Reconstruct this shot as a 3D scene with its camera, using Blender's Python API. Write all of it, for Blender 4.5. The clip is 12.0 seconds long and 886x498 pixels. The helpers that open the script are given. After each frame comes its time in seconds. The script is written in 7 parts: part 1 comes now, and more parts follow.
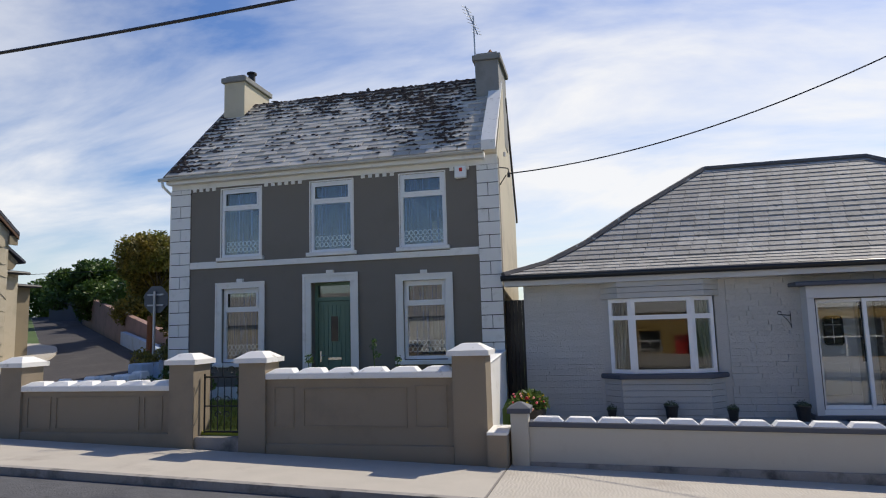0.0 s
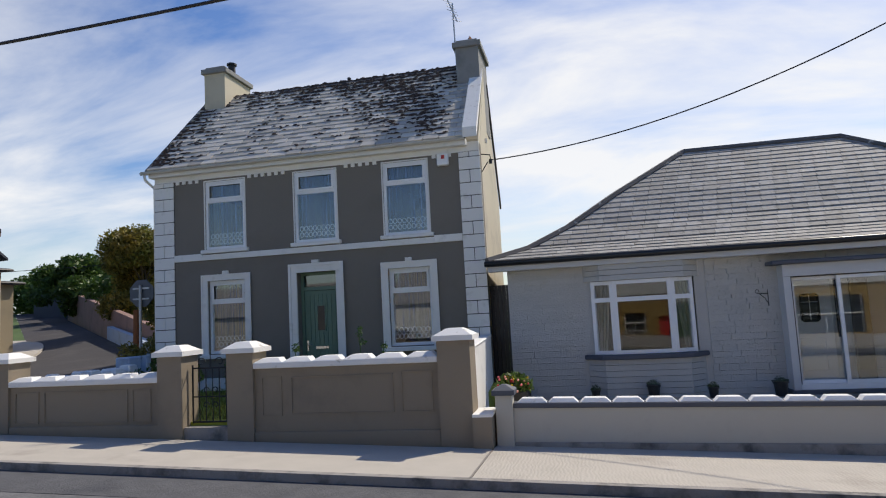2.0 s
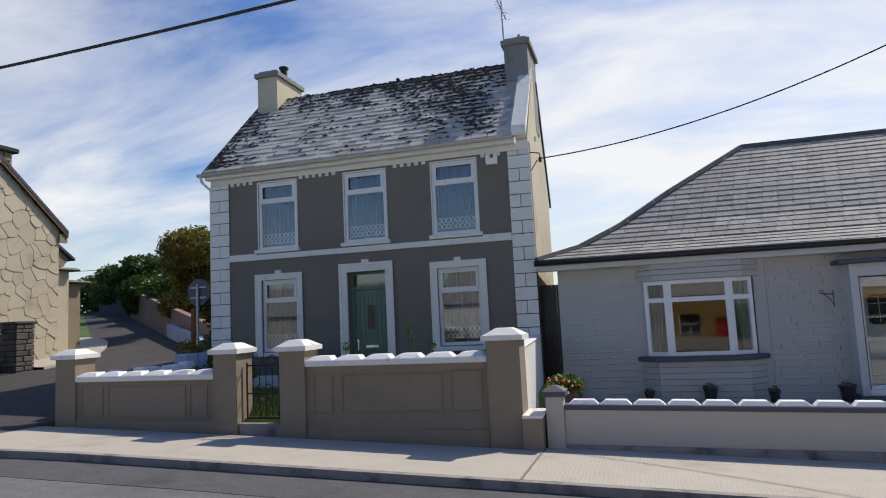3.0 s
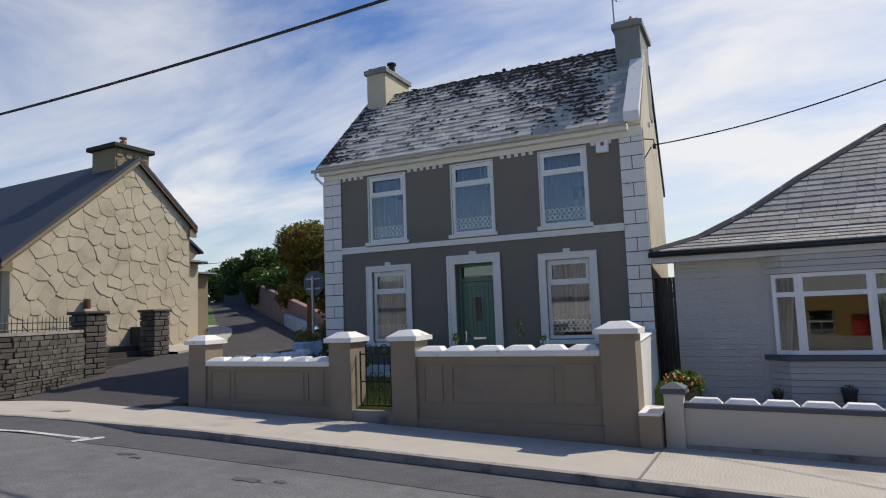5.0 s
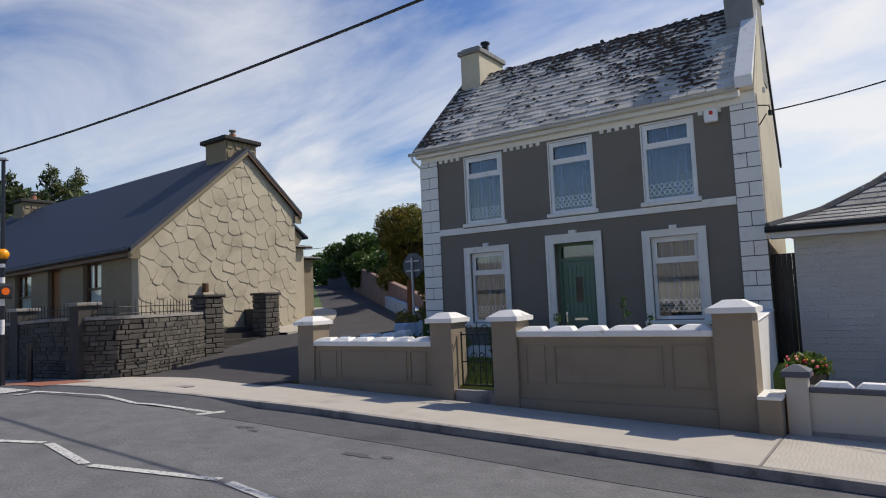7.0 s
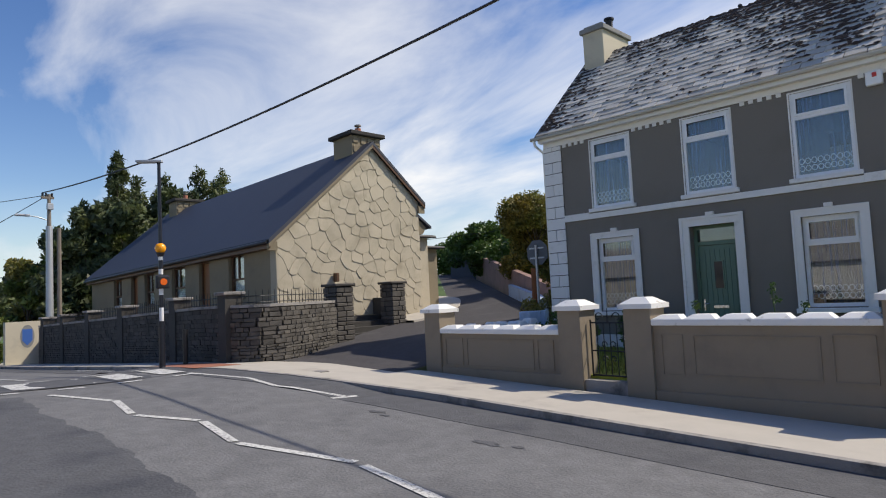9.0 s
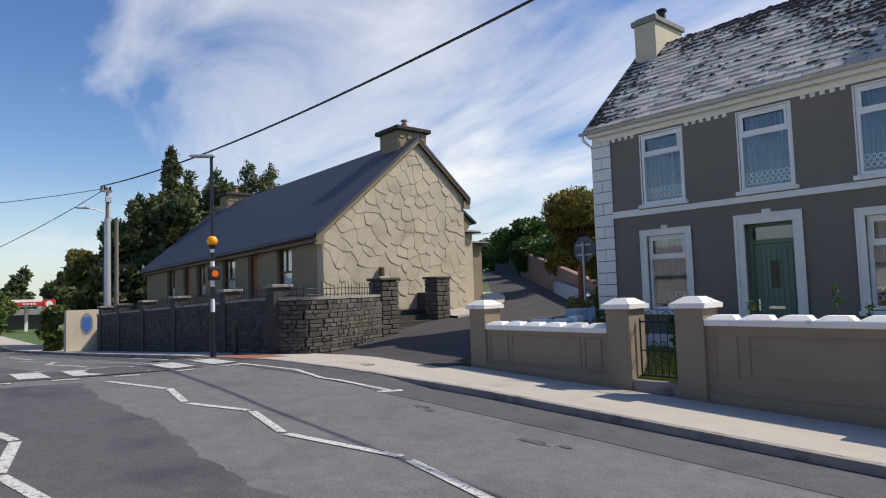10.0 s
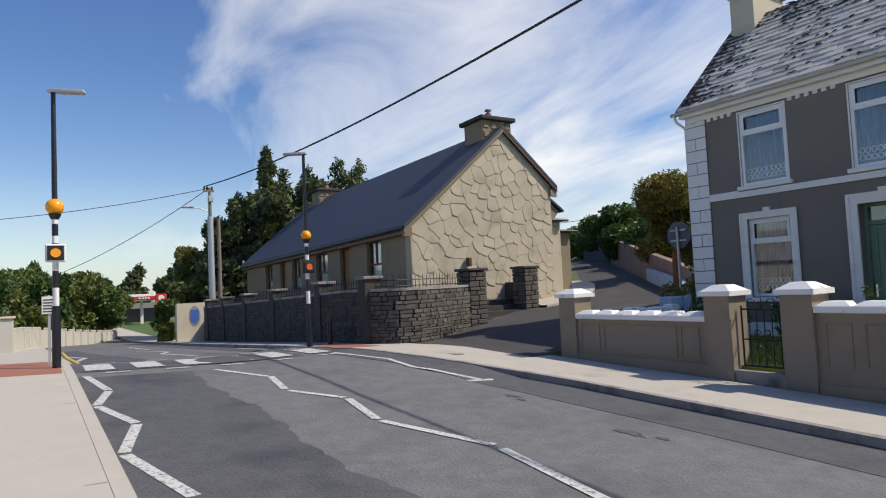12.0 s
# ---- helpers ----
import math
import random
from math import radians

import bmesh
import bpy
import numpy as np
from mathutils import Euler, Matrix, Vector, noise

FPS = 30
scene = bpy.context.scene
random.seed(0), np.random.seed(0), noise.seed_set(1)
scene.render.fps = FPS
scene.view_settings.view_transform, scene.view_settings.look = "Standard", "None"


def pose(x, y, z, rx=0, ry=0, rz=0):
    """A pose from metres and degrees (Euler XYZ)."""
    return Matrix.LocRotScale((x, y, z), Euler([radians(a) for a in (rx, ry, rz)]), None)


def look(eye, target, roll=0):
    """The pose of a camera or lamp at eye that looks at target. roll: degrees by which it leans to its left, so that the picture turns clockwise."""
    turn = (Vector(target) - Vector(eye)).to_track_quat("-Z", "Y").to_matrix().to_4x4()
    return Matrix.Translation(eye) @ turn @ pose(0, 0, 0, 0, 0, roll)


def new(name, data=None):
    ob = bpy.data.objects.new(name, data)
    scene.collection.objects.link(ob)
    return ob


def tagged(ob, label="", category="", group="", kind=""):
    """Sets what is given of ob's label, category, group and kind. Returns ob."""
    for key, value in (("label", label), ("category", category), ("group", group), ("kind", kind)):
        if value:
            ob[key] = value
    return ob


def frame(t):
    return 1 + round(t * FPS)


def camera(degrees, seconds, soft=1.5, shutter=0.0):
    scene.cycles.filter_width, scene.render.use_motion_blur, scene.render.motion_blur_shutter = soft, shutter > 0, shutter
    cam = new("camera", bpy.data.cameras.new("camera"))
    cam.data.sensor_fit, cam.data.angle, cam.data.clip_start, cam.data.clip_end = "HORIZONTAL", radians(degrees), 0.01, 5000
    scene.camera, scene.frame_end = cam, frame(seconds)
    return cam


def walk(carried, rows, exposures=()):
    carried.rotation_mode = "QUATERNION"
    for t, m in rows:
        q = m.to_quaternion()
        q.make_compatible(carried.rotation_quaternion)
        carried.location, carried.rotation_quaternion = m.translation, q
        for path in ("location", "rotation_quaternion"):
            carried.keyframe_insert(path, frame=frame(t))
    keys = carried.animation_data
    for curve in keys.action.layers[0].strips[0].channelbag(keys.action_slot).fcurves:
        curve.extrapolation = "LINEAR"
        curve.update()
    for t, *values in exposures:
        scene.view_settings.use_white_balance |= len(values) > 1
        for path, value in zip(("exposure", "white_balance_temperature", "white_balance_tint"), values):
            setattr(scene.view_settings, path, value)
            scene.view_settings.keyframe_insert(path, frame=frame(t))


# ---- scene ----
cam = camera(69.4, 12.0, soft=1.1)
PATH = [
    (0, (0.109, -3.483, 1.704), (-0.338, -1.548, 1.941), -1.7),
    (0.5, (0.088, -3.446, 1.679), (-0.299, -1.499, 1.925), -1.8),
    (1, (0.121, -3.492, 1.676), (-0.181, -1.53, 1.911), -1.8),
    (1.5, (0.19, -3.592, 1.669), (-0.135, -1.632, 1.897), -2.7),
    (2, (0.205, -3.589, 1.676), (-0.206, -1.641, 1.873), -3.1),
    (2.5, (0.209, -3.556, 1.673), (-0.29, -1.628, 1.861), -2.9),
    (3, (0.189, -3.546, 1.668), (-0.369, -1.636, 1.873), -2.8),
    (5, (0.078, -3.5, 1.645), (-0.782, -1.706, 1.843), -2.1),
    (5.5, (0.041, -3.447, 1.629), (-0.897, -1.691, 1.815), -2.1),
    (6, (0.025, -3.473, 1.626), (-0.969, -1.746, 1.804), -2.8),
    (6.5, (0.007, -3.47, 1.627), (-1.047, -1.778, 1.792), -2.7),
    (7, (-0.003, -3.457, 1.617), (-1.126, -1.809, 1.772), -2.5),
    (9, (-0.158, -3.367, 1.594), (-1.572, -1.96, 1.732), -2.8),
    (9.5, (-0.196, -3.37, 1.594), (-1.652, -2.005, 1.726), -1.9),
    (10, (-0.225, -3.369, 1.601), (-1.733, -2.061, 1.73), -1.9),
    (10.5, (-0.22, -3.376, 1.6), (-1.776, -2.128, 1.739), -1.6),
    (11, (-0.179, -3.396, 1.608), (-1.772, -2.196, 1.759), -1.8),
    (11.5, (-0.213, -3.387, 1.583), (-1.842, -2.234, 1.718), -2.8),
    (12, (-0.234, -3.38, 1.589), (-1.905, -2.288, 1.699), -2.7),
]
EXPOSURES = [(0, 0.30, 7020, 10.5), (3, 0.28, 7020, 10.5), (6, 0.18, 7020, 10.5), (7.2, 0.20, 7020, 10.5), (9.5, 0.38, 7020, 10.5), (12, 0.36, 7020, 10.5)]
walk(cam, [(t, look(eye, target, roll)) for t, eye, target, roll in PATH], EXPOSURES)

# ---- world, sun ----
SUN_TO = Vector((0.55, 0.74, 1.0)).normalized()
world = bpy.data.worlds.new("sky")
scene.world = world
world.use_nodes = True
wn, wl = world.node_tree.nodes, world.node_tree.links
wn.clear()
w_out = wn.new("ShaderNodeOutputWorld")
w_bg = wn.new("ShaderNodeBackground")
w_sky = wn.new("ShaderNodeTexSky")
w_sky.sky_type = "NISHITA"
w_sky.sun_disc = False
w_sky.sun_elevation = math.asin(SUN_TO.z)
w_sky.sun_rotation = math.atan2(SUN_TO.x, SUN_TO.y)
w_sky.dust_density = 0.4
w_sky.ozone_density = 1.6
w_co = wn.new("ShaderNodeTexCoord")
w_sep = wn.new("ShaderNodeSeparateXYZ")
w_up = wn.new("ShaderNodeMath"); w_up.operation = "MAXIMUM"; w_up.inputs[1].default_value = 0.0
w_add = wn.new("ShaderNodeMath"); w_add.operation = "ADD"; w_add.inputs[1].default_value = 0.22
w_div = wn.new("ShaderNodeVectorMath"); w_div.operation = "DIVIDE"
w_comb = wn.new("ShaderNodeCombineXYZ")
w_map = wn.new("ShaderNodeMapping")
w_map.inputs["Rotation"].default_value = (0, 0, radians(35))
w_map.inputs["Scale"].default_value = (0.55, 1.15, 0.01)
w_map.inputs["Location"].default_value = (0.35, 0.1, 0)
w_noise = wn.new("ShaderNodeTexNoise")
w_noise.inputs["Scale"].default_value = 1.5
w_noise.inputs["Detail"].default_value = 9
w_noise.inputs["Roughness"].default_value = 0.56
w_noise.inputs["Distortion"].default_value = 0.5
w_ramp = wn.new("ShaderNodeValToRGB")
w_ramp.color_ramp.elements[0].position = 0.53
w_ramp.color_ramp.elements[1].position = 0.85
w_ramp.color_ramp.elements[1].color = (0.93, 0.93, 0.93, 1)
w_mix = wn.new("ShaderNodeMixRGB")
w_mix.inputs["Color2"].default_value = (5.3, 5.55, 5.95, 1)
w_bg.inputs["Strength"].default_value = 0.14
wl.new(w_co.outputs["Generated"], w_sep.inputs[0])
wl.new(w_sep.outputs["Z"], w_up.inputs[0])
wl.new(w_up.outputs[0], w_add.inputs[0])
for k in range(3):
    wl.new(w_add.outputs[0], w_comb.inputs[k])
wl.new(w_co.outputs["Generated"], w_div.inputs[0])
wl.new(w_comb.outputs[0], w_div.inputs[1])
wl.new(w_div.outputs[0], w_map.inputs[0])
wl.new(w_map.outputs[0], w_noise.inputs["Vector"])
# the cloud sheet thins out towards the west and south
w_dot = wn.new("ShaderNodeVectorMath"); w_dot.operation = "DOT_PRODUCT"; w_dot.inputs[1].default_value = (0.02, 0.24, 0.0)
w_cov = wn.new("ShaderNodeMath"); w_cov.operation = "ADD"
w_sat = wn.new("ShaderNodeHueSaturation"); w_sat.inputs["Saturation"].default_value = 1.28; w_sat.inputs["Value"].default_value = 0.80; w_sat.inputs["Hue"].default_value = 0.513
wl.new(w_co.outputs["Generated"], w_dot.inputs[0])
wl.new(w_noise.outputs["Fac"], w_cov.inputs[0])
wl.new(w_dot.outputs["Value"], w_cov.inputs[1])
wl.new(w_cov.outputs[0], w_ramp.inputs[0])
wl.new(w_sky.outputs[0], w_sat.inputs["Color"])
wl.new(w_ramp.outputs[0], w_mix.inputs["Fac"])
wl.new(w_sat.outputs[0], w_mix.inputs["Color1"])
# pale air towards the horizon
w_low = wn.new("ShaderNodeMapRange"); w_low.inputs[1].default_value = 0.0; w_low.inputs[2].default_value = 0.17; w_low.inputs[3].default_value = 0.6; w_low.inputs[4].default_value = 0.0
w_air = wn.new("ShaderNodeMixRGB"); w_air.inputs["Color2"].default_value = (3.0, 3.75, 4.8, 1)
wl.new(w_sep.outputs["Z"], w_low.inputs[0])
wl.new(w_low.outputs[0], w_air.inputs["Fac"])
wl.new(w_mix.outputs[0], w_air.inputs["Color1"])
wl.new(w_air.outputs[0], w_bg.inputs[0])
wl.new(w_bg.outputs[0], w_out.inputs[0])
sun = new("sun", bpy.data.lights.new("sun", "SUN"))
sun.data.energy = 3.3
sun.data.angle = radians(0.53)
sun.data.color = (1.0, 0.95, 0.86)
sun.matrix_basis = look(SUN_TO * 50, (0, 0, 0))


# ---- materials ----
def mat(name, col, rough=0.8, metal=0.0, var=0.25, scale=6.0, fine=60.0, bump=0.25, stain=None, stain_scale=1.5, stain_at=(0.5, 0.7), clump=0.0, rand=0.0, island=0.0, spec=0.5, dist=0.01):
    """A surface with colour variation at two scales, stains with a shape of their own, and fine relief."""
    m = bpy.data.materials.new(name)
    m.use_nodes = True
    n, l = m.node_tree.nodes, m.node_tree.links
    b = n["Principled BSDF"]
    b.inputs["Roughness"].default_value, b.inputs["Metallic"].default_value = rough, metal
    b.inputs["Specular IOR Level"].default_value = spec
    geo = n.new("ShaderNodeNewGeometry")
    big = n.new("ShaderNodeTexNoise"); big.inputs["Scale"].default_value = scale; big.inputs["Detail"].default_value = 5
    small = n.new("ShaderNodeTexNoise"); small.inputs["Scale"].default_value = fine; small.inputs["Detail"].default_value = 3
    l.new(geo.outputs["Position"], big.inputs["Vector"]); l.new(geo.outputs["Position"], small.inputs["Vector"])
    mix = n.new("ShaderNodeMixRGB"); mix.inputs[1].default_value = [c * (1 - var) for c in col] + [1]; mix.inputs[2].default_value = [min(1, c * (1 + var)) for c in col] + [1]
    av = n.new("ShaderNodeMath"); av.operation = "MULTIPLY_ADD"; av.inputs[1].default_value = 0.45; 
    half = n.new("ShaderNodeMath"); half.operation = "MULTIPLY"; half.inputs[1].default_value = 0.55
    l.new(big.outputs["Fac"], half.inputs[0]); l.new(small.outputs["Fac"], av.inputs[0]); l.new(half.outputs[0], av.inputs[2])
    l.new(av.outputs[0], mix.inputs[0])
    last = mix.outputs[0]
    if rand or island:
        src = n.new("ShaderNodeObjectInfo").outputs["Random"] if rand else geo.outputs["Random Per Island"]
        amt = rand or island
        mr = n.new("ShaderNodeMapRange"); mr.inputs[3].default_value, mr.inputs[4].default_value = 1 - amt, 1 + amt
        l.new(src, mr.inputs[0])
        mul = n.new("ShaderNodeMixRGB"); mul.blend_type = "MULTIPLY"; mul.inputs[0].default_value = 1
        l.new(last, mul.inputs[1]); l.new(mr.outputs[0], mul.inputs[2]); last = mul.outputs[0]
    if stain:
        st = n.new("ShaderNodeTexNoise"); st.inputs["Scale"].default_value = stain_scale; st.inputs["Detail"].default_value = 8; st.inputs["Roughness"].default_value = 0.62
        l.new(geo.outputs["Position"], st.inputs["Vector"])
        rp = n.new("ShaderNodeMapRange"); rp.inputs[1].default_value, rp.inputs[2].default_value = stain_at
        src = st.outputs["Fac"]
        if clump:
            cl = n.new("ShaderNodeTexNoise"); cl.inputs["Scale"].default_value = clump; cl.inputs["Detail"].default_value = 2
            l.new(geo.outputs["Position"], cl.inputs["Vector"])
            ca = n.new("ShaderNodeMath"); ca.operation = "MULTIPLY_ADD"; ca.inputs[1].default_value = 0.9
            l.new(cl.outputs["Fac"], ca.inputs[0]); l.new(src, ca.inputs[2]); src = ca.outputs[0]
        l.new(src, rp.inputs[0])
        sm = n.new("ShaderNodeMixRGB"); sm.inputs[2].default_value = [*stain, 1]
        l.new(rp.outputs[0], sm.inputs[0]); l.new(last, sm.inputs[1]); last = sm.outputs[0]
    l.new(last, b.inputs["Base Color"])
    if bump:
        bp = n.new("ShaderNodeBump"); bp.inputs["Strength"].default_value = bump; bp.inputs["Distance"].default_value = dist
        l.new(small.outputs["Fac"], bp.inputs["Height"]); l.new(bp.outputs[0], b.inputs["Normal"])
    return m


def glass_mat(name, gloss=0.075, tint=(0.93, 0.96, 0.97)):
    """Thin window glass: clear straight on, more mirror-like at a slant."""
    m = bpy.data.materials.new(name)
    m.use_nodes = True
    n, l = m.node_tree.nodes, m.node_tree.links
    n.clear()
    out, mx, tr, gl, lw = (n.new("ShaderNode" + k) for k in ("OutputMaterial", "MixShader", "BsdfTransparent", "BsdfGlossy", "LayerWeight"))
    tr.inputs[0].default_value = (*tint, 1)
    gl.inputs["Roughness"].default_value = 0.0
    lw.inputs[0].default_value = 0.5
    steep = n.new("ShaderNodeMath"); steep.operation = "POWER"; steep.inputs[1].default_value = 4.0
    amount = n.new("ShaderNodeMath"); amount.operation = "MULTIPLY_ADD"; amount.inputs[1].default_value = 0.85; amount.inputs[2].default_value = gloss
    l.new(lw.outputs["Facing"], steep.inputs[0]); l.new(steep.outputs[0], amount.inputs[0]); l.new(amount.outputs[0], mx.inputs[0])
    l.new(tr.outputs[0], mx.inputs[1]); l.new(gl.outputs[0], mx.inputs[2]); l.new(mx.outputs[0], out.inputs[0])
    return m


def leaf_mat(name, col, warm):
    m = bpy.data.materials.new(name)
    m.use_nodes = True
    n, l = m.node_tree.nodes, m.node_tree.links
    b = n["Principled BSDF"]
    b.inputs["Roughness"].default_value = 0.55
    geo = n.new("ShaderNodeNewGeometry")
    big = n.new("ShaderNodeTexNoise"); big.inputs["Scale"].default_value = 0.9; big.inputs["Detail"].default_value = 4
    l.new(geo.outputs["Position"], big.inputs["Vector"])
    mr = n.new("ShaderNodeMapRange"); mr.inputs[1].default_value, mr.inputs[2].default_value = 0.35, 0.65
    l.new(big.outputs["Fac"], mr.inputs[0])
    mix = n.new("ShaderNodeMixRGB"); mix.inputs[1].default_value = [*col, 1]; mix.inputs[2].default_value = [*warm, 1]
    l.new(mr.outputs[0], mix.inputs[0])
    isl = n.new("ShaderNodeMapRange"); isl.inputs[3].default_value, isl.inputs[4].default_value = 0.55, 1.45
    l.new(geo.outputs["Random Per Island"], isl.inputs[0])
    mul = n.new("ShaderNodeMixRGB"); mul.blend_type = "MULTIPLY"; mul.inputs[0].default_value = 1
    l.new(mix.outputs[0], mul.inputs[1]); l.new(isl.outputs[0], mul.inputs[2])
    l.new(mul.outputs[0], b.inputs["Base Color"])
    tl = n.new("ShaderNodeBsdfTranslucent"); l.new(mul.outputs[0], tl.inputs[0])
    ms = n.new("ShaderNodeMixShader"); ms.inputs[0].default_value = 0.3
    l.new(b.outputs[0], ms.inputs[1]); l.new(tl.outputs[0], ms.inputs[2]); l.new(ms.outputs[0], n["Material Output"].inputs[0])
    return m


ASPHALT = mat("asphalt", (0.155, 0.155, 0.158), 0.85, var=0.6, scale=5, fine=34, bump=1.0, stain=(0.105, 0.105, 0.11), stain_scale=0.6, stain_at=(0.5, 0.75), spec=0.3, dist=0.012)
FRESH = mat("fresh_asphalt", (0.072, 0.068, 0.071), 0.95, var=0.4, scale=7, fine=80, bump=0.6, stain=(0.10, 0.095, 0.095), stain_scale=0.9, stain_at=(0.5, 0.75), spec=0.2, dist=0.006)
PATCH = mat("worn_patch_asphalt", (0.085, 0.086, 0.092), 0.85, var=0.6, scale=5, fine=34, bump=1.0, stain=(0.05, 0.052, 0.06), stain_scale=0.8, stain_at=(0.52, 0.66), dist=0.012)
CONCRETE = mat("pavement_concrete", (0.455, 0.418, 0.362), 0.9, var=0.2, scale=2.5, fine=90, bump=0.4, stain=(0.33, 0.29, 0.25), stain_scale=1.1, stain_at=(0.56, 0.78), dist=0.004)
KERB = mat("kerb_concrete", (0.30, 0.28, 0.26), 0.9, var=0.3, scale=4, fine=90, bump=0.5, stain=(0.10, 0.095, 0.09), stain_scale=2.5, stain_at=(0.5, 0.68))
SOIL = mat("soil", (0.10, 0.09, 0.06), 0.95, var=0.4, scale=2, fine=40, bump=0.8)
MEADOW = mat("meadow", (0.07, 0.12, 0.03), 0.9, var=0.4, scale=0.3, fine=8, bump=0.5)
LAWN = mat("lawn", (0.26, 0.29, 0.035), 0.9, var=0.4, scale=3, fine=60, bump=0.9)
MARK = mat("road_paint", (0.58, 0.575, 0.55), 0.75, var=0.2, scale=3, fine=80, bump=0.6, stain=(0.15, 0.15, 0.15), stain_scale=22, stain_at=(0.50, 0.64))
GREY = mat("grey_render", (0.188, 0.170, 0.146), 0.85, var=0.08, scale=1.2, fine=120, bump=0.35, stain=(0.155, 0.138, 0.115), stain_scale=0.8, stain_at=(0.5, 0.8), dist=0.004)
TAUPE = mat("taupe_wall_paint", (0.27, 0.22, 0.16), 0.85, var=0.08, scale=1.5, fine=110, bump=0.35, stain=(0.20, 0.165, 0.125), stain_scale=1.4, stain_at=(0.52, 0.8), dist=0.004)
WHITE = mat("white_paint", (0.78, 0.77, 0.74), 0.7, var=0.05, scale=3, fine=90, bump=0.2, stain=(0.50, 0.48, 0.43), stain_scale=3.5, stain_at=(0.58, 0.85), dist=0.003)
COPING = mat("coping_white", (0.80, 0.79, 0.76), 0.75, var=0.06, scale=4, fine=80, bump=0.3, stain=(0.30, 0.28, 0.23), stain_scale=6, stain_at=(0.60, 0.76), dist=0.004)
UPVC = mat("upvc", (0.82, 0.83, 0.84), 0.35, var=0.02, scale=3, fine=40, bump=0.0)
CREAM = mat("cream_render", (0.56, 0.50, 0.38), 0.85, var=0.10, scale=1.4, fine=90, bump=0.4, stain=(0.38, 0.34, 0.27), stain_scale=1.2, stain_at=(0.52, 0.8), dist=0.005)
LINE = mat("quoin_joint", (0.06, 0.055, 0.05), 0.9, var=0.2)
SLATE = mat("slate", (0.50, 0.47, 0.42), 0.72, var=0.2, scale=2, fine=45, bump=0.4, stain=(0.045, 0.036, 0.03), stain_scale=16.0, stain_at=(0.68, 0.74), rand=0.24, spec=0.3, dist=0.004)
SLATE_M = mat("slate_field", (0.50, 0.47, 0.42), 0.72, var=0.2, scale=2, fine=45, bump=0.4, stain=(0.045, 0.036, 0.03), stain_scale=16.0, stain_at=(0.68, 0.74), island=0.24, spec=0.3, dist=0.004)
TILE = mat("bungalow_slate", (0.32, 0.31, 0.295), 0.75, var=0.35, scale=4, fine=50, bump=0.5, stain=(0.15, 0.145, 0.14), stain_scale=9, stain_at=(0.52, 0.72), rand=0.20, spec=0.3, dist=0.003)
TILE_M = mat("bungalow_slate_field", (0.32, 0.31, 0.295), 0.75, var=0.35, scale=4, fine=50, bump=0.5, stain=(0.15, 0.145, 0.14), stain_scale=9, stain_at=(0.52, 0.72), island=0.20, spec=0.3, dist=0.003)
DARK_SLATE = mat("dark_blue_slate", (0.036, 0.042, 0.062), 0.6, var=0.15, scale=1.5, fine=40, bump=0.2, dist=0.003)
RIDGE = mat("ridge_tile", (0.12, 0.11, 0.105), 0.8, var=0.3, scale=4, fine=50, bump=0.5, stain=(0.45, 0.44, 0.40), stain_scale=3.5, stain_at=(0.6, 0.66))
BLACK = mat("black_plastic", (0.016, 0.016, 0.018), 0.4, var=0.1, bump=0.0)
IRON = mat("wrought_iron", (0.022, 0.022, 0.024), 0.5, metal=0.3, var=0.3, fine=80, bump=0.3)
GALV = mat("galvanised_steel", (0.46, 0.48, 0.50), 0.5, metal=0.5, var=0.15, scale=3, fine=60, bump=0.1)
CHIMNEY = mat("chimney_grey", (0.25, 0.25, 0.245), 0.85, var=0.12, scale=2, fine=60, bump=0.3, stain=(0.15, 0.15, 0.145), stain_scale=2, stain_at=(0.5, 0.8))
GREEN = mat("sage_green_door", (0.115, 0.20, 0.145), 0.5, var=0.04, scale=5, fine=60, bump=0.05)
CHROME = mat("chrome", (0.75, 0.75, 0.75), 0.22, metal=1.0, var=0.02, bump=0.0)
GLASS = glass_mat("window_glass", 0.10)
CLEAR = glass_mat("clear_glass", 0.06)
DARKGLASS = mat("dark_glass", (0.02, 0.025, 0.03), 0.08, var=0.05, bump=0.0)
ROOM = mat("room_wall", (0.16, 0.15, 0.14), 0.9, var=0.1, bump=0.0)
# white net; the blue light of the sky is put into its colour
NET_SKYLIT = mat("net_curtain", (0.50, 0.58, 0.82), 0.9, var=0.08, scale=8, fine=90, bump=0.2)
nn, nl = NET_SKYLIT.node_tree.nodes, NET_SKYLIT.node_tree.links
n_map = nn.new("ShaderNodeMapping"); n_map.inputs["Scale"].default_value = (17, 17, 0.5)
n_geo = nn.new("ShaderNodeNewGeometry")
n_tex = nn.new("ShaderNodeTexNoise"); n_tex.inputs["Scale"].default_value = 1.0; n_tex.inputs["Detail"].default_value = 3
n_rng = nn.new("ShaderNodeMapRange"); n_rng.inputs[1].default_value, n_rng.inputs[2].default_value, n_rng.inputs[3].default_value, n_rng.inputs[4].default_value = 0.38, 0.66, 0.03, 0.50
nl.new(n_geo.outputs["Position"], n_map.inputs[0]); nl.new(n_map.outputs[0], n_tex.inputs["Vector"]); nl.new(n_tex.outputs["Fac"], n_rng.inputs[0])
nl.new(n_rng.outputs[0], nn["Principled BSDF"].inputs["Alpha"])
LACE = mat("lace", (0.80, 0.82, 0.85), 0.9, var=0.05, bump=0.0)
# white of porch and fascia, dimmed: the shade there is put into the colour
SHADEDWHITE = mat("shaded_white", (0.55, 0.56, 0.57), 0.6, var=0.06, scale=3, fine=60, bump=0.1)
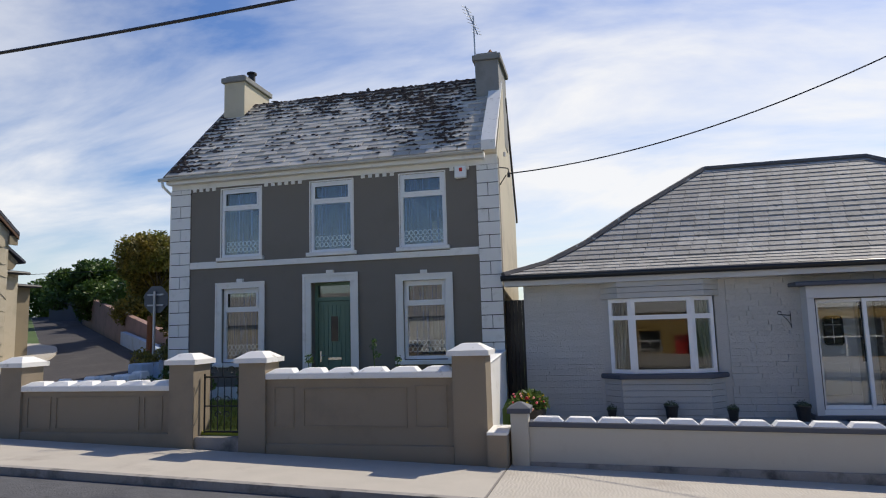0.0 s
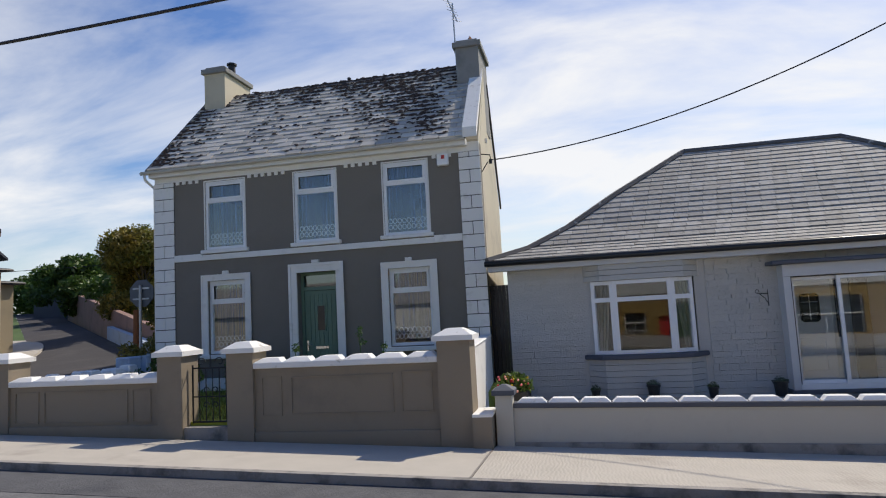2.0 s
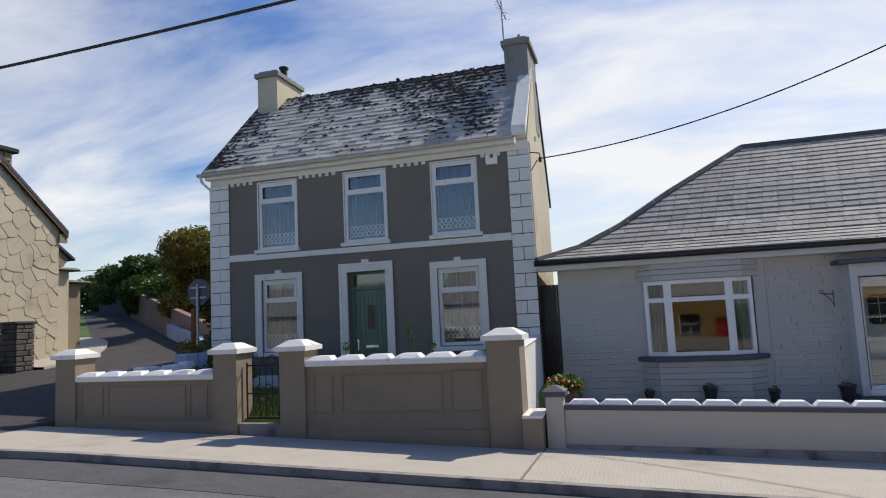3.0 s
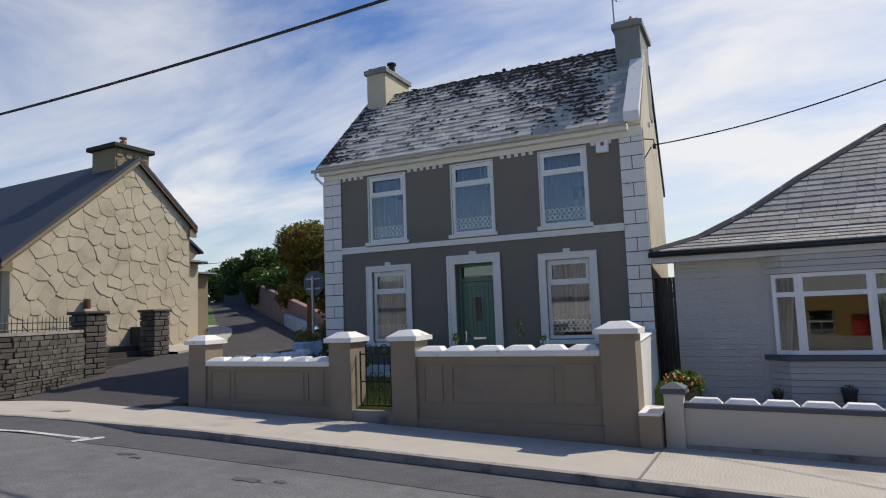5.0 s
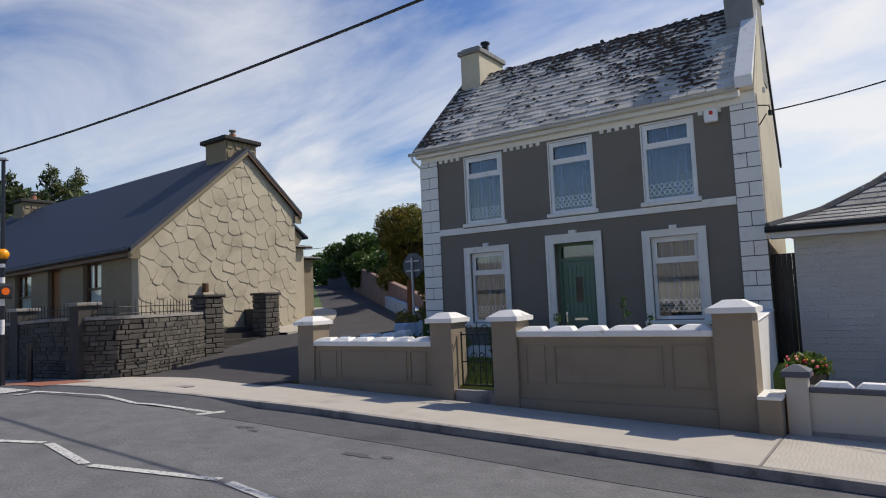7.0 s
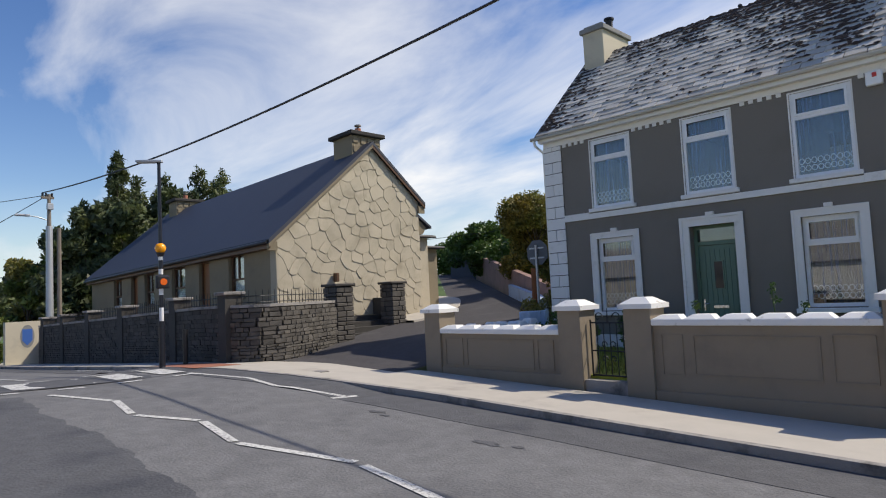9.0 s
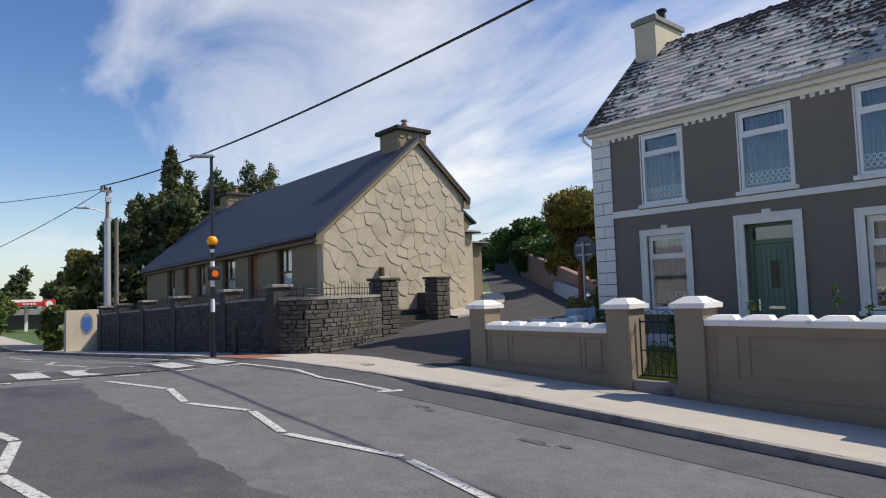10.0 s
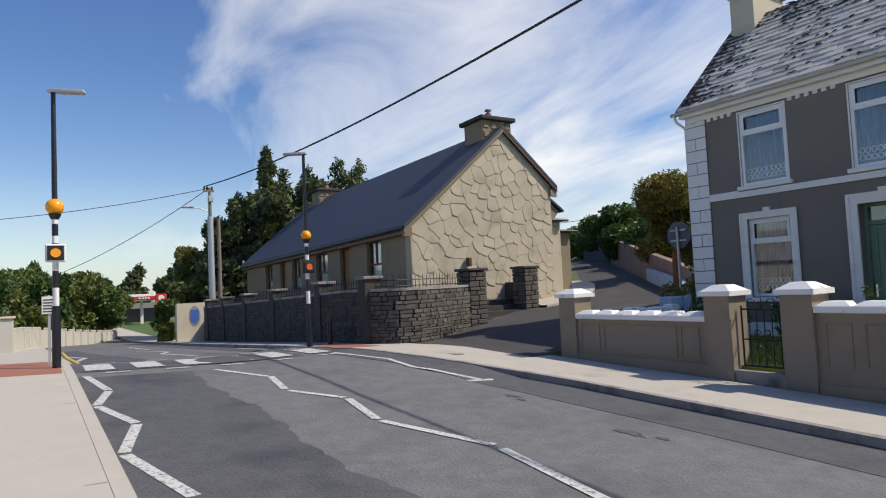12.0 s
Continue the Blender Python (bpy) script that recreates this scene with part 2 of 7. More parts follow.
# grey sign plate, darkened because its shade is put into the colour
SHADED_SIGNBACK = mat("shaded_sign_back", (0.11, 0.12, 0.135), 0.6, metal=0.2, var=0.15, bump=0.0)
PAINTBRICK = mat("painted_stone_brick", (0.465, 0.462, 0.445), 0.75, var=0.05, scale=2, fine=28, bump=0.8, stain=(0.40, 0.395, 0.375), stain_scale=2, stain_at=(0.55, 0.8), rand=0.04, dist=0.014)
PAINTBRICK_M = mat("painted_stone_brick_field", (0.465, 0.462, 0.445), 0.75, var=0.05, scale=2, fine=28, bump=0.8, stain=(0.40, 0.395, 0.375), stain_scale=2, stain_at=(0.55, 0.8), island=0.04, dist=0.014)
BLUEGREY = mat("blue_grey_paint", (0.075, 0.085, 0.11), 0.6, var=0.1, scale=4, fine=60, bump=0.2)
OFFWHITE = mat("offwhite_wall", (0.50, 0.475, 0.415), 0.85, var=0.07, scale=1.5, fine=90, bump=0.35, stain=(0.42, 0.39, 0.34), stain_scale=1.6, stain_at=(0.55, 0.82), dist=0.004)
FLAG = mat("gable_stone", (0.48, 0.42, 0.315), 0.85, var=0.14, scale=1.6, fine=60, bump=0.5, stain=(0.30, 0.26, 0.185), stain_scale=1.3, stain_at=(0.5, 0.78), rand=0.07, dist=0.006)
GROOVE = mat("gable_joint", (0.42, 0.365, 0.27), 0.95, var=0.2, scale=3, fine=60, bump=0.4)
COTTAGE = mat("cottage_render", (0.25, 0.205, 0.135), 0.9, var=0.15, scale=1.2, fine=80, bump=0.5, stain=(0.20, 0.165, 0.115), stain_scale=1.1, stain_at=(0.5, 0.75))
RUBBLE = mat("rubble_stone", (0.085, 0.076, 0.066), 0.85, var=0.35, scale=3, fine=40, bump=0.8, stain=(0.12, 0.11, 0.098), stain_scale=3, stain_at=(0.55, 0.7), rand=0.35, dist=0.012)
# darker copy of rubble_stone: shade on the wall's front is put into its colour
RUBBLE_SHADED = mat("shaded_rubble_stone", (0.056, 0.051, 0.046), 0.85, var=0.35, scale=3, fine=40, bump=0.8, stain=(0.06, 0.057, 0.054), stain_scale=3, stain_at=(0.55, 0.7), island=0.35, dist=0.012)
MORTAR = mat("dark_mortar", (0.045, 0.042, 0.04), 0.95, var=0.2, bump=0.5)
BROWN = mat("brown_frame", (0.10, 0.045, 0.02), 0.5, var=0.15, scale=4, fine=50, bump=0.1)
TEAK = mat("teak_door", (0.24, 0.095, 0.03), 0.5, var=0.2, scale=4, fine=50, bump=0.1)
PINK = mat("pink_wall", (0.34, 0.21, 0.175), 0.9, var=0.2, scale=1.5, fine=40, bump=0.5, stain=(0.20, 0.14, 0.12), stain_scale=1.3, stain_at=(0.5, 0.75))
PALEBLUE = mat("pale_blue_wall", (0.42, 0.52, 0.64), 0.85, var=0.12, scale=2, fine=50, bump=0.4, stain=(0.3, 0.35, 0.4), stain_scale=2, stain_at=(0.5, 0.8))
RUST = mat("rusty_post", (0.26, 0.09, 0.03), 0.8, var=0.3, scale=6, fine=60, bump=0.4)
ORANGE = mat("amber_globe", (0.95, 0.36, 0.01), 0.25, var=0.02, bump=0.0)
LENS = mat("amber_lens", (0.75, 0.13, 0.01), 0.25, var=0.02, bump=0.0)
RED = mat("red_paint", (0.55, 0.03, 0.025), 0.5, var=0.05, bump=0.0)
YELLOW = mat("yellow_render", (0.36, 0.24, 0.08), 0.85, var=0.08, bump=0.2)
ROYAL = mat("royal_blue_paint", (0.04, 0.13, 0.42), 0.6, var=0.1, bump=0.0)
TERRACOTTA = mat("terracotta", (0.33, 0.13, 0.08), 0.8, var=0.15, bump=0.2)
WOOD = mat("weathered_pole_wood", (0.20, 0.17, 0.14), 0.85, var=0.25, scale=3, fine=60, bump=0.5)
BARK = mat("bark", (0.09, 0.07, 0.05), 0.95, var=0.3, scale=5, fine=40, bump=0.8)
LEAF_OLIVE = leaf_mat("olive_leaves", (0.13, 0.145, 0.03), (0.30, 0.22, 0.045))
LEAF_GREEN = leaf_mat("green_leaves", (0.04, 0.09, 0.018), (0.09, 0.15, 0.03))
LEAF_DARK = leaf_mat("conifer_needles", (0.052, 0.078, 0.036), (0.12, 0.14, 0.05))
LEAF_MID = leaf_mat("hedge_leaves", (0.085, 0.13, 0.028), (0.17, 0.20, 0.045))

RIBBED = CONCRETE.copy()
RIBBED.name = "brushed_concrete"
rn, rl = RIBBED.node_tree.nodes, RIBBED.node_tree.links
r_wave = rn.new("ShaderNodeTexWave"); r_wave.bands_direction = "X"; r_wave.inputs["Scale"].default_value = 6.5; r_wave.inputs["Distortion"].default_value = 9.0; r_wave.inputs["Detail"].default_value = 3
r_geo = rn.new("ShaderNodeNewGeometry")
r_bump = rn.new("ShaderNodeBump"); r_bump.inputs["Strength"].default_value = 0.22; r_bump.inputs["Distance"].default_value = 0.012
rl.new(r_geo.outputs["Position"], r_wave.inputs["Vector"])
rl.new(r_wave.outputs["Fac"], r_bump.inputs["Height"])
rl.new(r_bump.outputs[0], rn["Principled BSDF"].inputs["Normal"])


# ---- mesh helpers ----
def part(name, bm, material, parent=None, label="", smooth=False):
    me = bpy.data.meshes.new(name)
    bm.to_mesh(me)
    bm.free()
    me.materials.append(material)
    if smooth:
        for p in me.polygons:
            p.use_smooth = True
    ob = new(name, me)
    if parent is not None:
        ob.parent = parent
    if label:
        tagged(ob, label)
    return ob


def thing(name, label, category, group="", kind="", at=(0, 0, 0)):
    return tagged(new_empty(name, at), label, category, group, kind)


def new_empty(name, at):
    ob = new(name)
    ob.empty_display_size = 0.1
    ob.location = at
    return ob


def boxes(*specs):
    """A bmesh of boxes (x0, x1, y0, y1, z0, z1)."""
    bm = bmesh.new()
    for s in specs:
        add_box(bm, *s)
    return bm


def add_box(bm, x0, x1, y0, y1, z0, z1, top=None):
    """top: inset of the upper face on all sides, for tapered blocks."""
    i = top or 0.0
    lo = [bm.verts.new(p) for p in ((x0, y0, z0), (x1, y0, z0), (x1, y1, z0), (x0, y1, z0))]
    hi = [bm.verts.new(p) for p in ((x0 + i, y0 + i, z1), (x1 - i, y0 + i, z1), (x1 - i, y1 - i, z1), (x0 + i, y1 - i, z1))]
    bm.faces.new(lo[::-1]); bm.faces.new(hi)
    for k in range(4):
        bm.faces.new((lo[k], lo[(k + 1) % 4], hi[(k + 1) % 4], hi[k]))
    return lo + hi


def bevelled(bm, w=0.01, seg=1):
    bmesh.ops.bevel(bm, geom=list(bm.edges), offset=w, segments=seg, profile=0.7, affect="EDGES")
    return bm


def add_prism(bm, pts, off):
    """A polygon pushed along the vector off."""
    off = Vector(off)
    a = [bm.verts.new(p) for p in pts]
    b = [bm.verts.new(Vector(p) + off) for p in pts]
    bm.faces.new(a[::-1]); bm.faces.new(b)
    n = len(a)
    for k in range(n):
        bm.faces.new((a[k], a[(k + 1) % n], b[(k + 1) % n], b[k]))
    bmesh.ops.recalc_face_normals(bm, faces=bm.faces)
    return bm


def add_tube(bm, pts, r, seg=8, r2=None):
    """A round bar along a line of points, tapering from r to r2."""
    pts = [Vector(p) for p in pts]
    rings = []
    for i, p in enumerate(pts):
        d = (pts[min(i + 1, len(pts) - 1)] - pts[max(i - 1, 0)]).normalized()
        side = d.cross(Vector((0, 0, 1)))
        if side.length < 1e-3:
            side = Vector((1, 0, 0))
        side.normalize()
        up = side.cross(d)
        rr = r if r2 is None else r + (r2 - r) * i / (len(pts) - 1)
        rings.append([bm.verts.new(p + rr * (math.cos(2 * math.pi * k / seg) * side + math.sin(2 * math.pi * k / seg) * up)) for k in range(seg)])
    for a, b in zip(rings, rings[1:]):
        for k in range(seg):
            bm.faces.new((a[k], a[(k + 1) % seg], b[(k + 1) % seg], b[k]))
    bm.faces.new(rings[0][::-1]); bm.faces.new(rings[-1])
    return bm


def tube(pts, r, seg=8, r2=None):
    return add_tube(bmesh.new(), pts, r, seg, r2)


def wall_mesh(a0, a1, b0, b1, z0, z1, openings):
    """A wall from a0 to a1 along x, from b0 to b1 in y, as one closed mesh with openings through it."""
    bm = boxes(*[(p, q, b0, b1, r, s) for p, q, r, s in wall_cells(a0, a1, z0, z1, openings)])
    bmesh.ops.remove_doubles(bm, verts=bm.verts, dist=1e-4)
    seen = {}
    for f in bm.faces:
        seen.setdefault(tuple(round(c, 3) for c in f.calc_center_median()), []).append(f)
    bmesh.ops.delete(bm, geom=[f for v in seen.values() if len(v) > 1 for f in v], context="FACES")
    return bm


def arch(x0, x1, z0, z1, w, y0, y1):
    """A frame of width w round the top and sides of an opening, as one piece."""
    return add_prism(bmesh.new(), [(x0 - w, y0, z0), (x0 - 0.001, y0, z0), (x0 - 0.001, y0, z1 + 0.001), (x1 + 0.001, y0, z1 + 0.001), (x1 + 0.001, y0, z0), (x1 + w, y0, z0), (x1 + w, y0, z1 + w), (x0 - w, y0, z1 + w)], (0, y1 - y0, 0))


def wall_cells(a0, a1, z0, z1, openings):
    """The rectangles of a wall that openings (a0, a1, z0, z1) leave over."""
    xs = sorted({a0, a1, *[o[0] for o in openings], *[o[1] for o in openings]})
    zs = sorted({z0, z1, *[o[2] for o in openings], *[o[3] for o in openings]})
    out = []
    for xa, xb in zip(xs, xs[1:]):
        for za, zb in zip(zs, zs[1:]):
            cx, cz = (xa + xb) / 2, (za + zb) / 2
            if not any(o[0] < cx < o[1] and o[2] < cz < o[3] for o in openings):
                out.append((xa, xb, za, zb))
    return out


def sheet(name, x0, x1, y0, y1, height, material, label, category, step=0.5, skirt=0.0):
    """A piece of ground that follows height(x, y); skirt: how far its rim goes down."""
    nx, ny = max(1, round((x1 - x0) / step)), max(1, round((y1 - y0) / step))
    bm = bmesh.new()
    grid = [[bm.verts.new((x0 + (x1 - x0) * i / nx, y0 + (y1 - y0) * j / ny, height(x0 + (x1 - x0) * i / nx, y0 + (y1 - y0) * j / ny))) for j in range(ny + 1)] for i in range(nx + 1)]
    for i in range(nx):
        for j in range(ny):
            bm.faces.new((grid[i][j], grid[i + 1][j], grid[i + 1][j + 1], grid[i][j + 1]))
    if skirt:
        rim = [grid[i][0] for i in range(nx + 1)] + [grid[nx][j] for j in range(1, ny + 1)] + [grid[i][ny] for i in range(nx - 1, -1, -1)] + [grid[0][j] for j in range(ny - 1, 0, -1)]
        low = [bm.verts.new(v.co - Vector((0, 0, skirt))) for v in rim]
        for k in range(len(rim)):
            q = (k + 1) % len(rim)
            bm.faces.new((rim[q], rim[k], low[k], low[q]))
    ob = part(name, bm, material)
    return tagged(ob, label, category, kind="structure")


# ---- ground ----
def along(x):
    """Height of the street along its length: it climbs to the crossing and sinks again beyond it."""
    if x > -12.5:
        return 0.08 - 0.036 * x
    return 0.53 - 0.042 * min(-12.5 - x, 34) * (1 - math.exp((x + 12.5) / 4))


def street(x, y):
    return along(x) - 0.04 * (min(max(y, -6), 6.0) + 3.4)


def road_z(x, y):
    drop = 0.10
    if y > 0 and -15.5 < x < -8.3:
        drop -= 0.085 * min(1, (-8.3 - x) / 1.2) * min(1, y / 2.0)
    return street(x, y) - drop


def lane_z(x, y):
    return street(x, 5.3) + 0.088 * max(0, y - 5.3) + 0.02 * max(0, y - 13)


KN, KF = -2.76, 3.45          # the two kerb lines


sheet("ground", -600, 600, -600, 600, lambda x, y: -1.25, MEADOW, "green fields and soil running to the horizon", "ground", step=30)
sheet("road", -75, 30, KN, KF, road_z, ASPHALT, "worn patched grey asphalt street", "road", step=0.75)
def far_edge(x):
    """The far kerb swings out towards the crossing."""
    return KF - 0.45 * max(0.0, min(1.0, (-7.5 - x) / 4.0)) - (0.85 * max(0.0, min(1.0, (-11.0 - x) / 4.0)))


def strip(name, x0, x1, ya, yb, height, material, label, category, lift=0.0, step=0.6, skirt=0.25, rows=3):
    """A pavement or kerb between two lines ya(x) and yb(x)."""
    n = max(1, round((x1 - x0) / step))
    bm = bmesh.new()
    grid = []
    for i in range(n + 1):
        x = x0 + (x1 - x0) * i / n
        grid.append([bm.verts.new((x, ya(x) + (yb(x) - ya(x)) * j / rows, height(x, ya(x) + (yb(x) - ya(x)) * j / rows) + lift)) for j in range(rows + 1)])
    for i in range(n):
        for j in range(rows):
            bm.faces.new((grid[i][j], grid[i + 1][j], grid[i + 1][j + 1], grid[i][j + 1]))
    rim = [g[0] for g in grid] + grid[-1][1:] + [g[-1] for g in grid[-2::-1]] + grid[0][-2:0:-1]
    low = [bm.verts.new(v.co - Vector((0, 0, skirt))) for v in rim]
    for k in range(len(rim)):
        q = (k + 1) % len(rim)
        bm.faces.new((rim[q], rim[k], low[k], low[q]))
    return tagged(part(name, bm, material), label, category, kind="structure")


def back_edge(x):
    """Rear edge of the far pavement."""
    return 5.40 if x > -9.6 else 5.40 - 0.26 * min(4.0, -9.6 - x)


strip("pavement", -1.12, 30, lambda x: far_edge(x) + 0.13, lambda x: 5.66, street, RIBBED, "pale ribbed concrete pavement before the bungalow", "pavement")
strip("pavement", -14.0, -1.15, lambda x: far_edge(x) + 0.13, back_edge, street, CONCRETE, "pale concrete pavement along the garden wall", "pavement")
strip("pavement", -75, -14.02, lambda x: far_edge(x) + 0.13, lambda x: 4.4, street, CONCRETE, "narrow concrete pavement under the stone wall", "pavement")
strip("pavement", -75, 30, lambda x: -9.0, lambda x: KN - 0.13, street, CONCRETE, "wide pale concrete pavement with joints", "pavement", rows=6)
strip("kerb", -75, 30, far_edge, lambda x: far_edge(x) + 0.127, street, KERB, "weathered concrete kerb", "kerb", lift=0.004, rows=1)
strip("kerb", -75, 30, lambda x: KN - 0.127, lambda x: KN, street, CONCRETE, "pale concrete kerb", "kerb", lift=0.004, rows=1)
# fresh dark asphalt strip along the far kerb
strip("asphalt_strip", -40, 30, lambda x: far_edge(x) - 0.95 + 0.02 * math.sin(x * 9), lambda x: far_edge(x) - 0.002, road_z, PATCH, "dark newer asphalt strip along the kerb", "road", lift=0.005, skirt=0.003, rows=2)


def lane_left(y):
    """Left edge of the side road."""
    if y < 12.5:
        return -14.2 - 0.46 * (y - 5.0)
    if y < 17.0:
        return -17.65 - 0.62 * (y - 12.5)
    return -20.44 - 1.06 * (y - 17.0)


def lane_right(y):
    if y < 9.8:
        return -9.85 - 0.03 * (y - 5.4)
    if y < 13.0:
        return -10.0 - 0.75 * (y - 9.8)
    return -12.4 - 1.1 * (y - 13.0)


bm = bmesh.new()
rowsv = []
for j in range(46):
    y = 4.6 + 0.65 * j
    rowsv.append([bm.verts.new((lane_left(y) + (lane_right(y) - lane_left(y)) * i / 8, y, lane_z(-12 + (max(-14.0, min(-9.8, lane_left(y) + (lane_right(y) - lane_left(y)) * i / 8)) + 12) * max(0.0, min(1.0, (10 - y) / 4)), y) + 0.02)) for i in range(9)])
for a, b in zip(rowsv, rowsv[1:]):
    for i in range(8):
        bm.faces.new((a[i], a[i + 1], b[i + 1], b[i]))
tagged(part("side_road", bm, FRESH), "dark smooth asphalt side road climbing uphill", "road", kind="structure")
bm = bmesh.new()
bank = []
for j in range(29):
    y = 17.9 + 0.65 * j
    bank.append([bm.verts.new((lane_left(y) - d, y, lane_z(-12, y) + z)) for d, z in ((0.0, 0.015), (2.5, 0.05), (9.0, 0.1), (9.0, -2.5))])
for p, q in zip(bank, bank[1:]):
    for k in range(3):
        bm.faces.new((p[k], q[k], q[k + 1], p[k + 1]))
tagged(part("verge", bm, MEADOW), "rough grass verge beside the side road", "grass", kind="structure")
sheet("lawn", -9.6, -1.6, 5.7, 9.98, lambda x, y: 0.16, LAWN, "front garden lawn behind the wall", "lawn", skirt=0.6)
sheet("yard", -1.1, 14, 5.9, 17.5, lambda x, y: -0.2, CONCRETE, "concrete front yard of the bungalow", "yard", skirt=0.4)


# ---- windows, doors ----
def sash_window(parent, x0, x1, z0, z1, y, transom, name="window"):
    """A white plastic window in a reveal: outer frame, an opening top light over a fixed pane."""
    f = 0.065
    w = part(name, boxes((x0, x0 + f, y, y + 0.07, z0, z1), (x1 - f, x1, y, y + 0.07, z0, z1), (x0 + f, x1 - f, y, y + 0.07, z0, z0 + f), (x0 + f, x1 - f, y, y + 0.07, z1 - f, z1), (x0 + f, x1 - f, y, y + 0.07, transom - 0.035, transom + 0.035)), UPVC, parent, "white plastic window with a top light")
    s = 0.045
    a, b, c, d = x0 + f, x1 - f, transom + 0.035, z1 - f
    part("sash", boxes((a, a + s, y - 0.02, y - 0.002, c, d), (b - s, b, y - 0.02, y - 0.002, c, d), (a + s, b - s, y - 0.02, y - 0.002, c, c + s), (a + s, b - s, y - 0.02, y - 0.002, d - s, d)), UPVC, w)
    part("trickle_vent", boxes(((a + b) / 2 - 0.25, (a + b) / 2 + 0.25, y - 0.03, y - 0.021, d + 0.01, d + 0.035)), UPVC, w)
    for za, zb in ((z0 + f, transom - 0.035), (c, d)):
        p = part("pane", boxes((a, b, y + 0.03, y + 0.036, za, zb)), GLASS, w)
        p.visible_shadow = False
    return w


def net_curtain(x0, x1, z0, z1, y, label):
    """Gathered net curtain with two heavier drapes and a scalloped lace border."""
    bm = bmesh.new()
    n = 90
    g = [[], []]
    rnd = random.Random(int(x0 * 100))
    ph = rnd.random() * 6
    for i in range(n + 1):
        u = i / n
        yy = y + 0.028 * math.sin(u * 62 + ph) + 0.02 * math.sin(u * 23 + 2 * ph)
        for r, z in enumerate((z0, z1)):
            g[r].append(bm.verts.new((x0 + (x1 - x0) * u, yy, z)))
    for i in range(n):
        bm.faces.new((g[0][i], g[0][i + 1], g[1][i + 1], g[1][i]))
    bmesh.ops.solidify(bm, geom=list(bm.faces), thickness=0.003)
    c = tagged(part("net_curtain", bm, NET_SKYLIT), label, "curtain", "net curtains of the house")
    bm = bmesh.new()
    k = 9
    for i in range(k):
        cx = x0 + (x1 - x0) * (i + 0.5) / k
        for row, zz in ((0, z0 + 0.16), (1, z0 + 0.30)):
            ring = [(cx + 0.045 * math.cos(a * math.pi / 5), zz + 0.055 * math.sin(a * math.pi / 5)) for a in range(11)]
            add_tube(bm, [(px, y - 0.06, pz) for px, pz in ring], 0.008, 4)
    part("lace_border", bm, LACE, c)
    return c


# ---- the grey house ----
HX0, HX1, HY0, HY1, HZ = -9.73, -1.75, 10.0, 15.0, 5.36
RY, RZ = 12.5, 8.05
REZ = 4.86                    # rear eave


def skew(bm):
    """The right-hand gable is not square to the front: it draws in towards the back."""
    for v in bm.verts:
        v.co.x -= 0.043 * max(0.0, v.co.y - HY0)
    return bm


house = thing("house", "two-storey grey rendered house with white quoins and slate roof", "house", at=(-5.7, 10, 0))
house.location = (0, 0, 0)
UP = [(-8.40, -7.37), (-6.11, -5.08), (-3.96, -2.93)]
LOW = [(-8.36, -7.40), (-3.93, -2.96)]
ops = [(a, b, 3.44, 5.08) for a, b in UP] + [(a, b, 1.0, 2.70) for a, b in LOW] + [(-6.10, -5.15, 0.33, 2.75)]
part("front_wall", wall_mesh(HX0, HX1, HY0, HY0 + 0.35, -0.4, HZ, ops), GREY, house)
bm = bmesh.new()
add_prism(bm, [(HX1 - 0.35, HY0 + 0.352, -0.4), (HX1 - 0.35, HY1, -0.4), (HX1 - 0.35, HY1, REZ - 0.1), (HX1 - 0.35, RY, RZ - 0.12), (HX1 - 0.35, HY0 + 0.352, HZ)], (0.35, 0, 0))
part("gable_wall", skew(bm), CREAM, house, "cream rendered gable wall")
bm = bmesh.new()
add_prism(bm, [(HX0, HY0 + 0.352, -0.4), (HX0, HY1, -0.4), (HX0, HY1, REZ - 0.1), (HX0, RY, RZ - 0.12), (HX0, HY0 + 0.352, HZ)], (0.35, 0, 0))
part("gable_wall", bm, CREAM, house, "cream rendered gable wall")
part("back_wall", boxes((HX0 + 0.352, HX1 - 0.57, HY1 - 0.3, HY1, -0.4, REZ - 0.1)), CREAM, house)
part("upper_floor", boxes((HX0 + 0.352, HX1 - 0.57, HY0 + 0.352, HY1 - 0.302, 2.95, 3.15)), ROOM, house)
part("attic_floor", boxes((HX0 + 0.352, HX1 - 0.57, HY0 + 0.352, HY1 - 0.302, 5.10, 5.16)), ROOM, house)
part("ground_floor", boxes((HX0 + 0.352, HX1 - 0.57, HY0 + 0.352, HY1 - 0.302, 0.2, 0.33)), ROOM, house)
part("partition", boxes((-6.6, -6.5, HY0 + 0.36, HY1 - 0.31, 0.34, 2.94), (-4.7, -4.6, HY0 + 0.36, HY1 - 0.31, 0.34, 2.94), (-6.75, -6.65, HY0 + 0.36, HY1 - 0.31, 3.16, 5.09), (-4.55, -4.45, HY0 + 0.36, HY1 - 0.31, 3.16, 5.09)), ROOM, house)
for a, b in UP:
    sash_window(house, a, b, 3.44, 5.08, HY0 + 0.02, 4.60)
    net_curtain(a + 0.03, b - 0.03, 3.48, 5.02, HY0 + 0.24, "white gathered net curtain with a lace border in an upper window")
    # slim white bead round the opening
    part("surround", arch(a, b, 3.44, 5.08, 0.028, HY0 - 0.016, HY0 + 0.018), WHITE, house)
    part("sill", bevelled(boxes((a - 0.09, b + 0.09, HY0 - 0.09, HY0 + 0.018, 3.35, 3.438)), 0.008), WHITE, house)
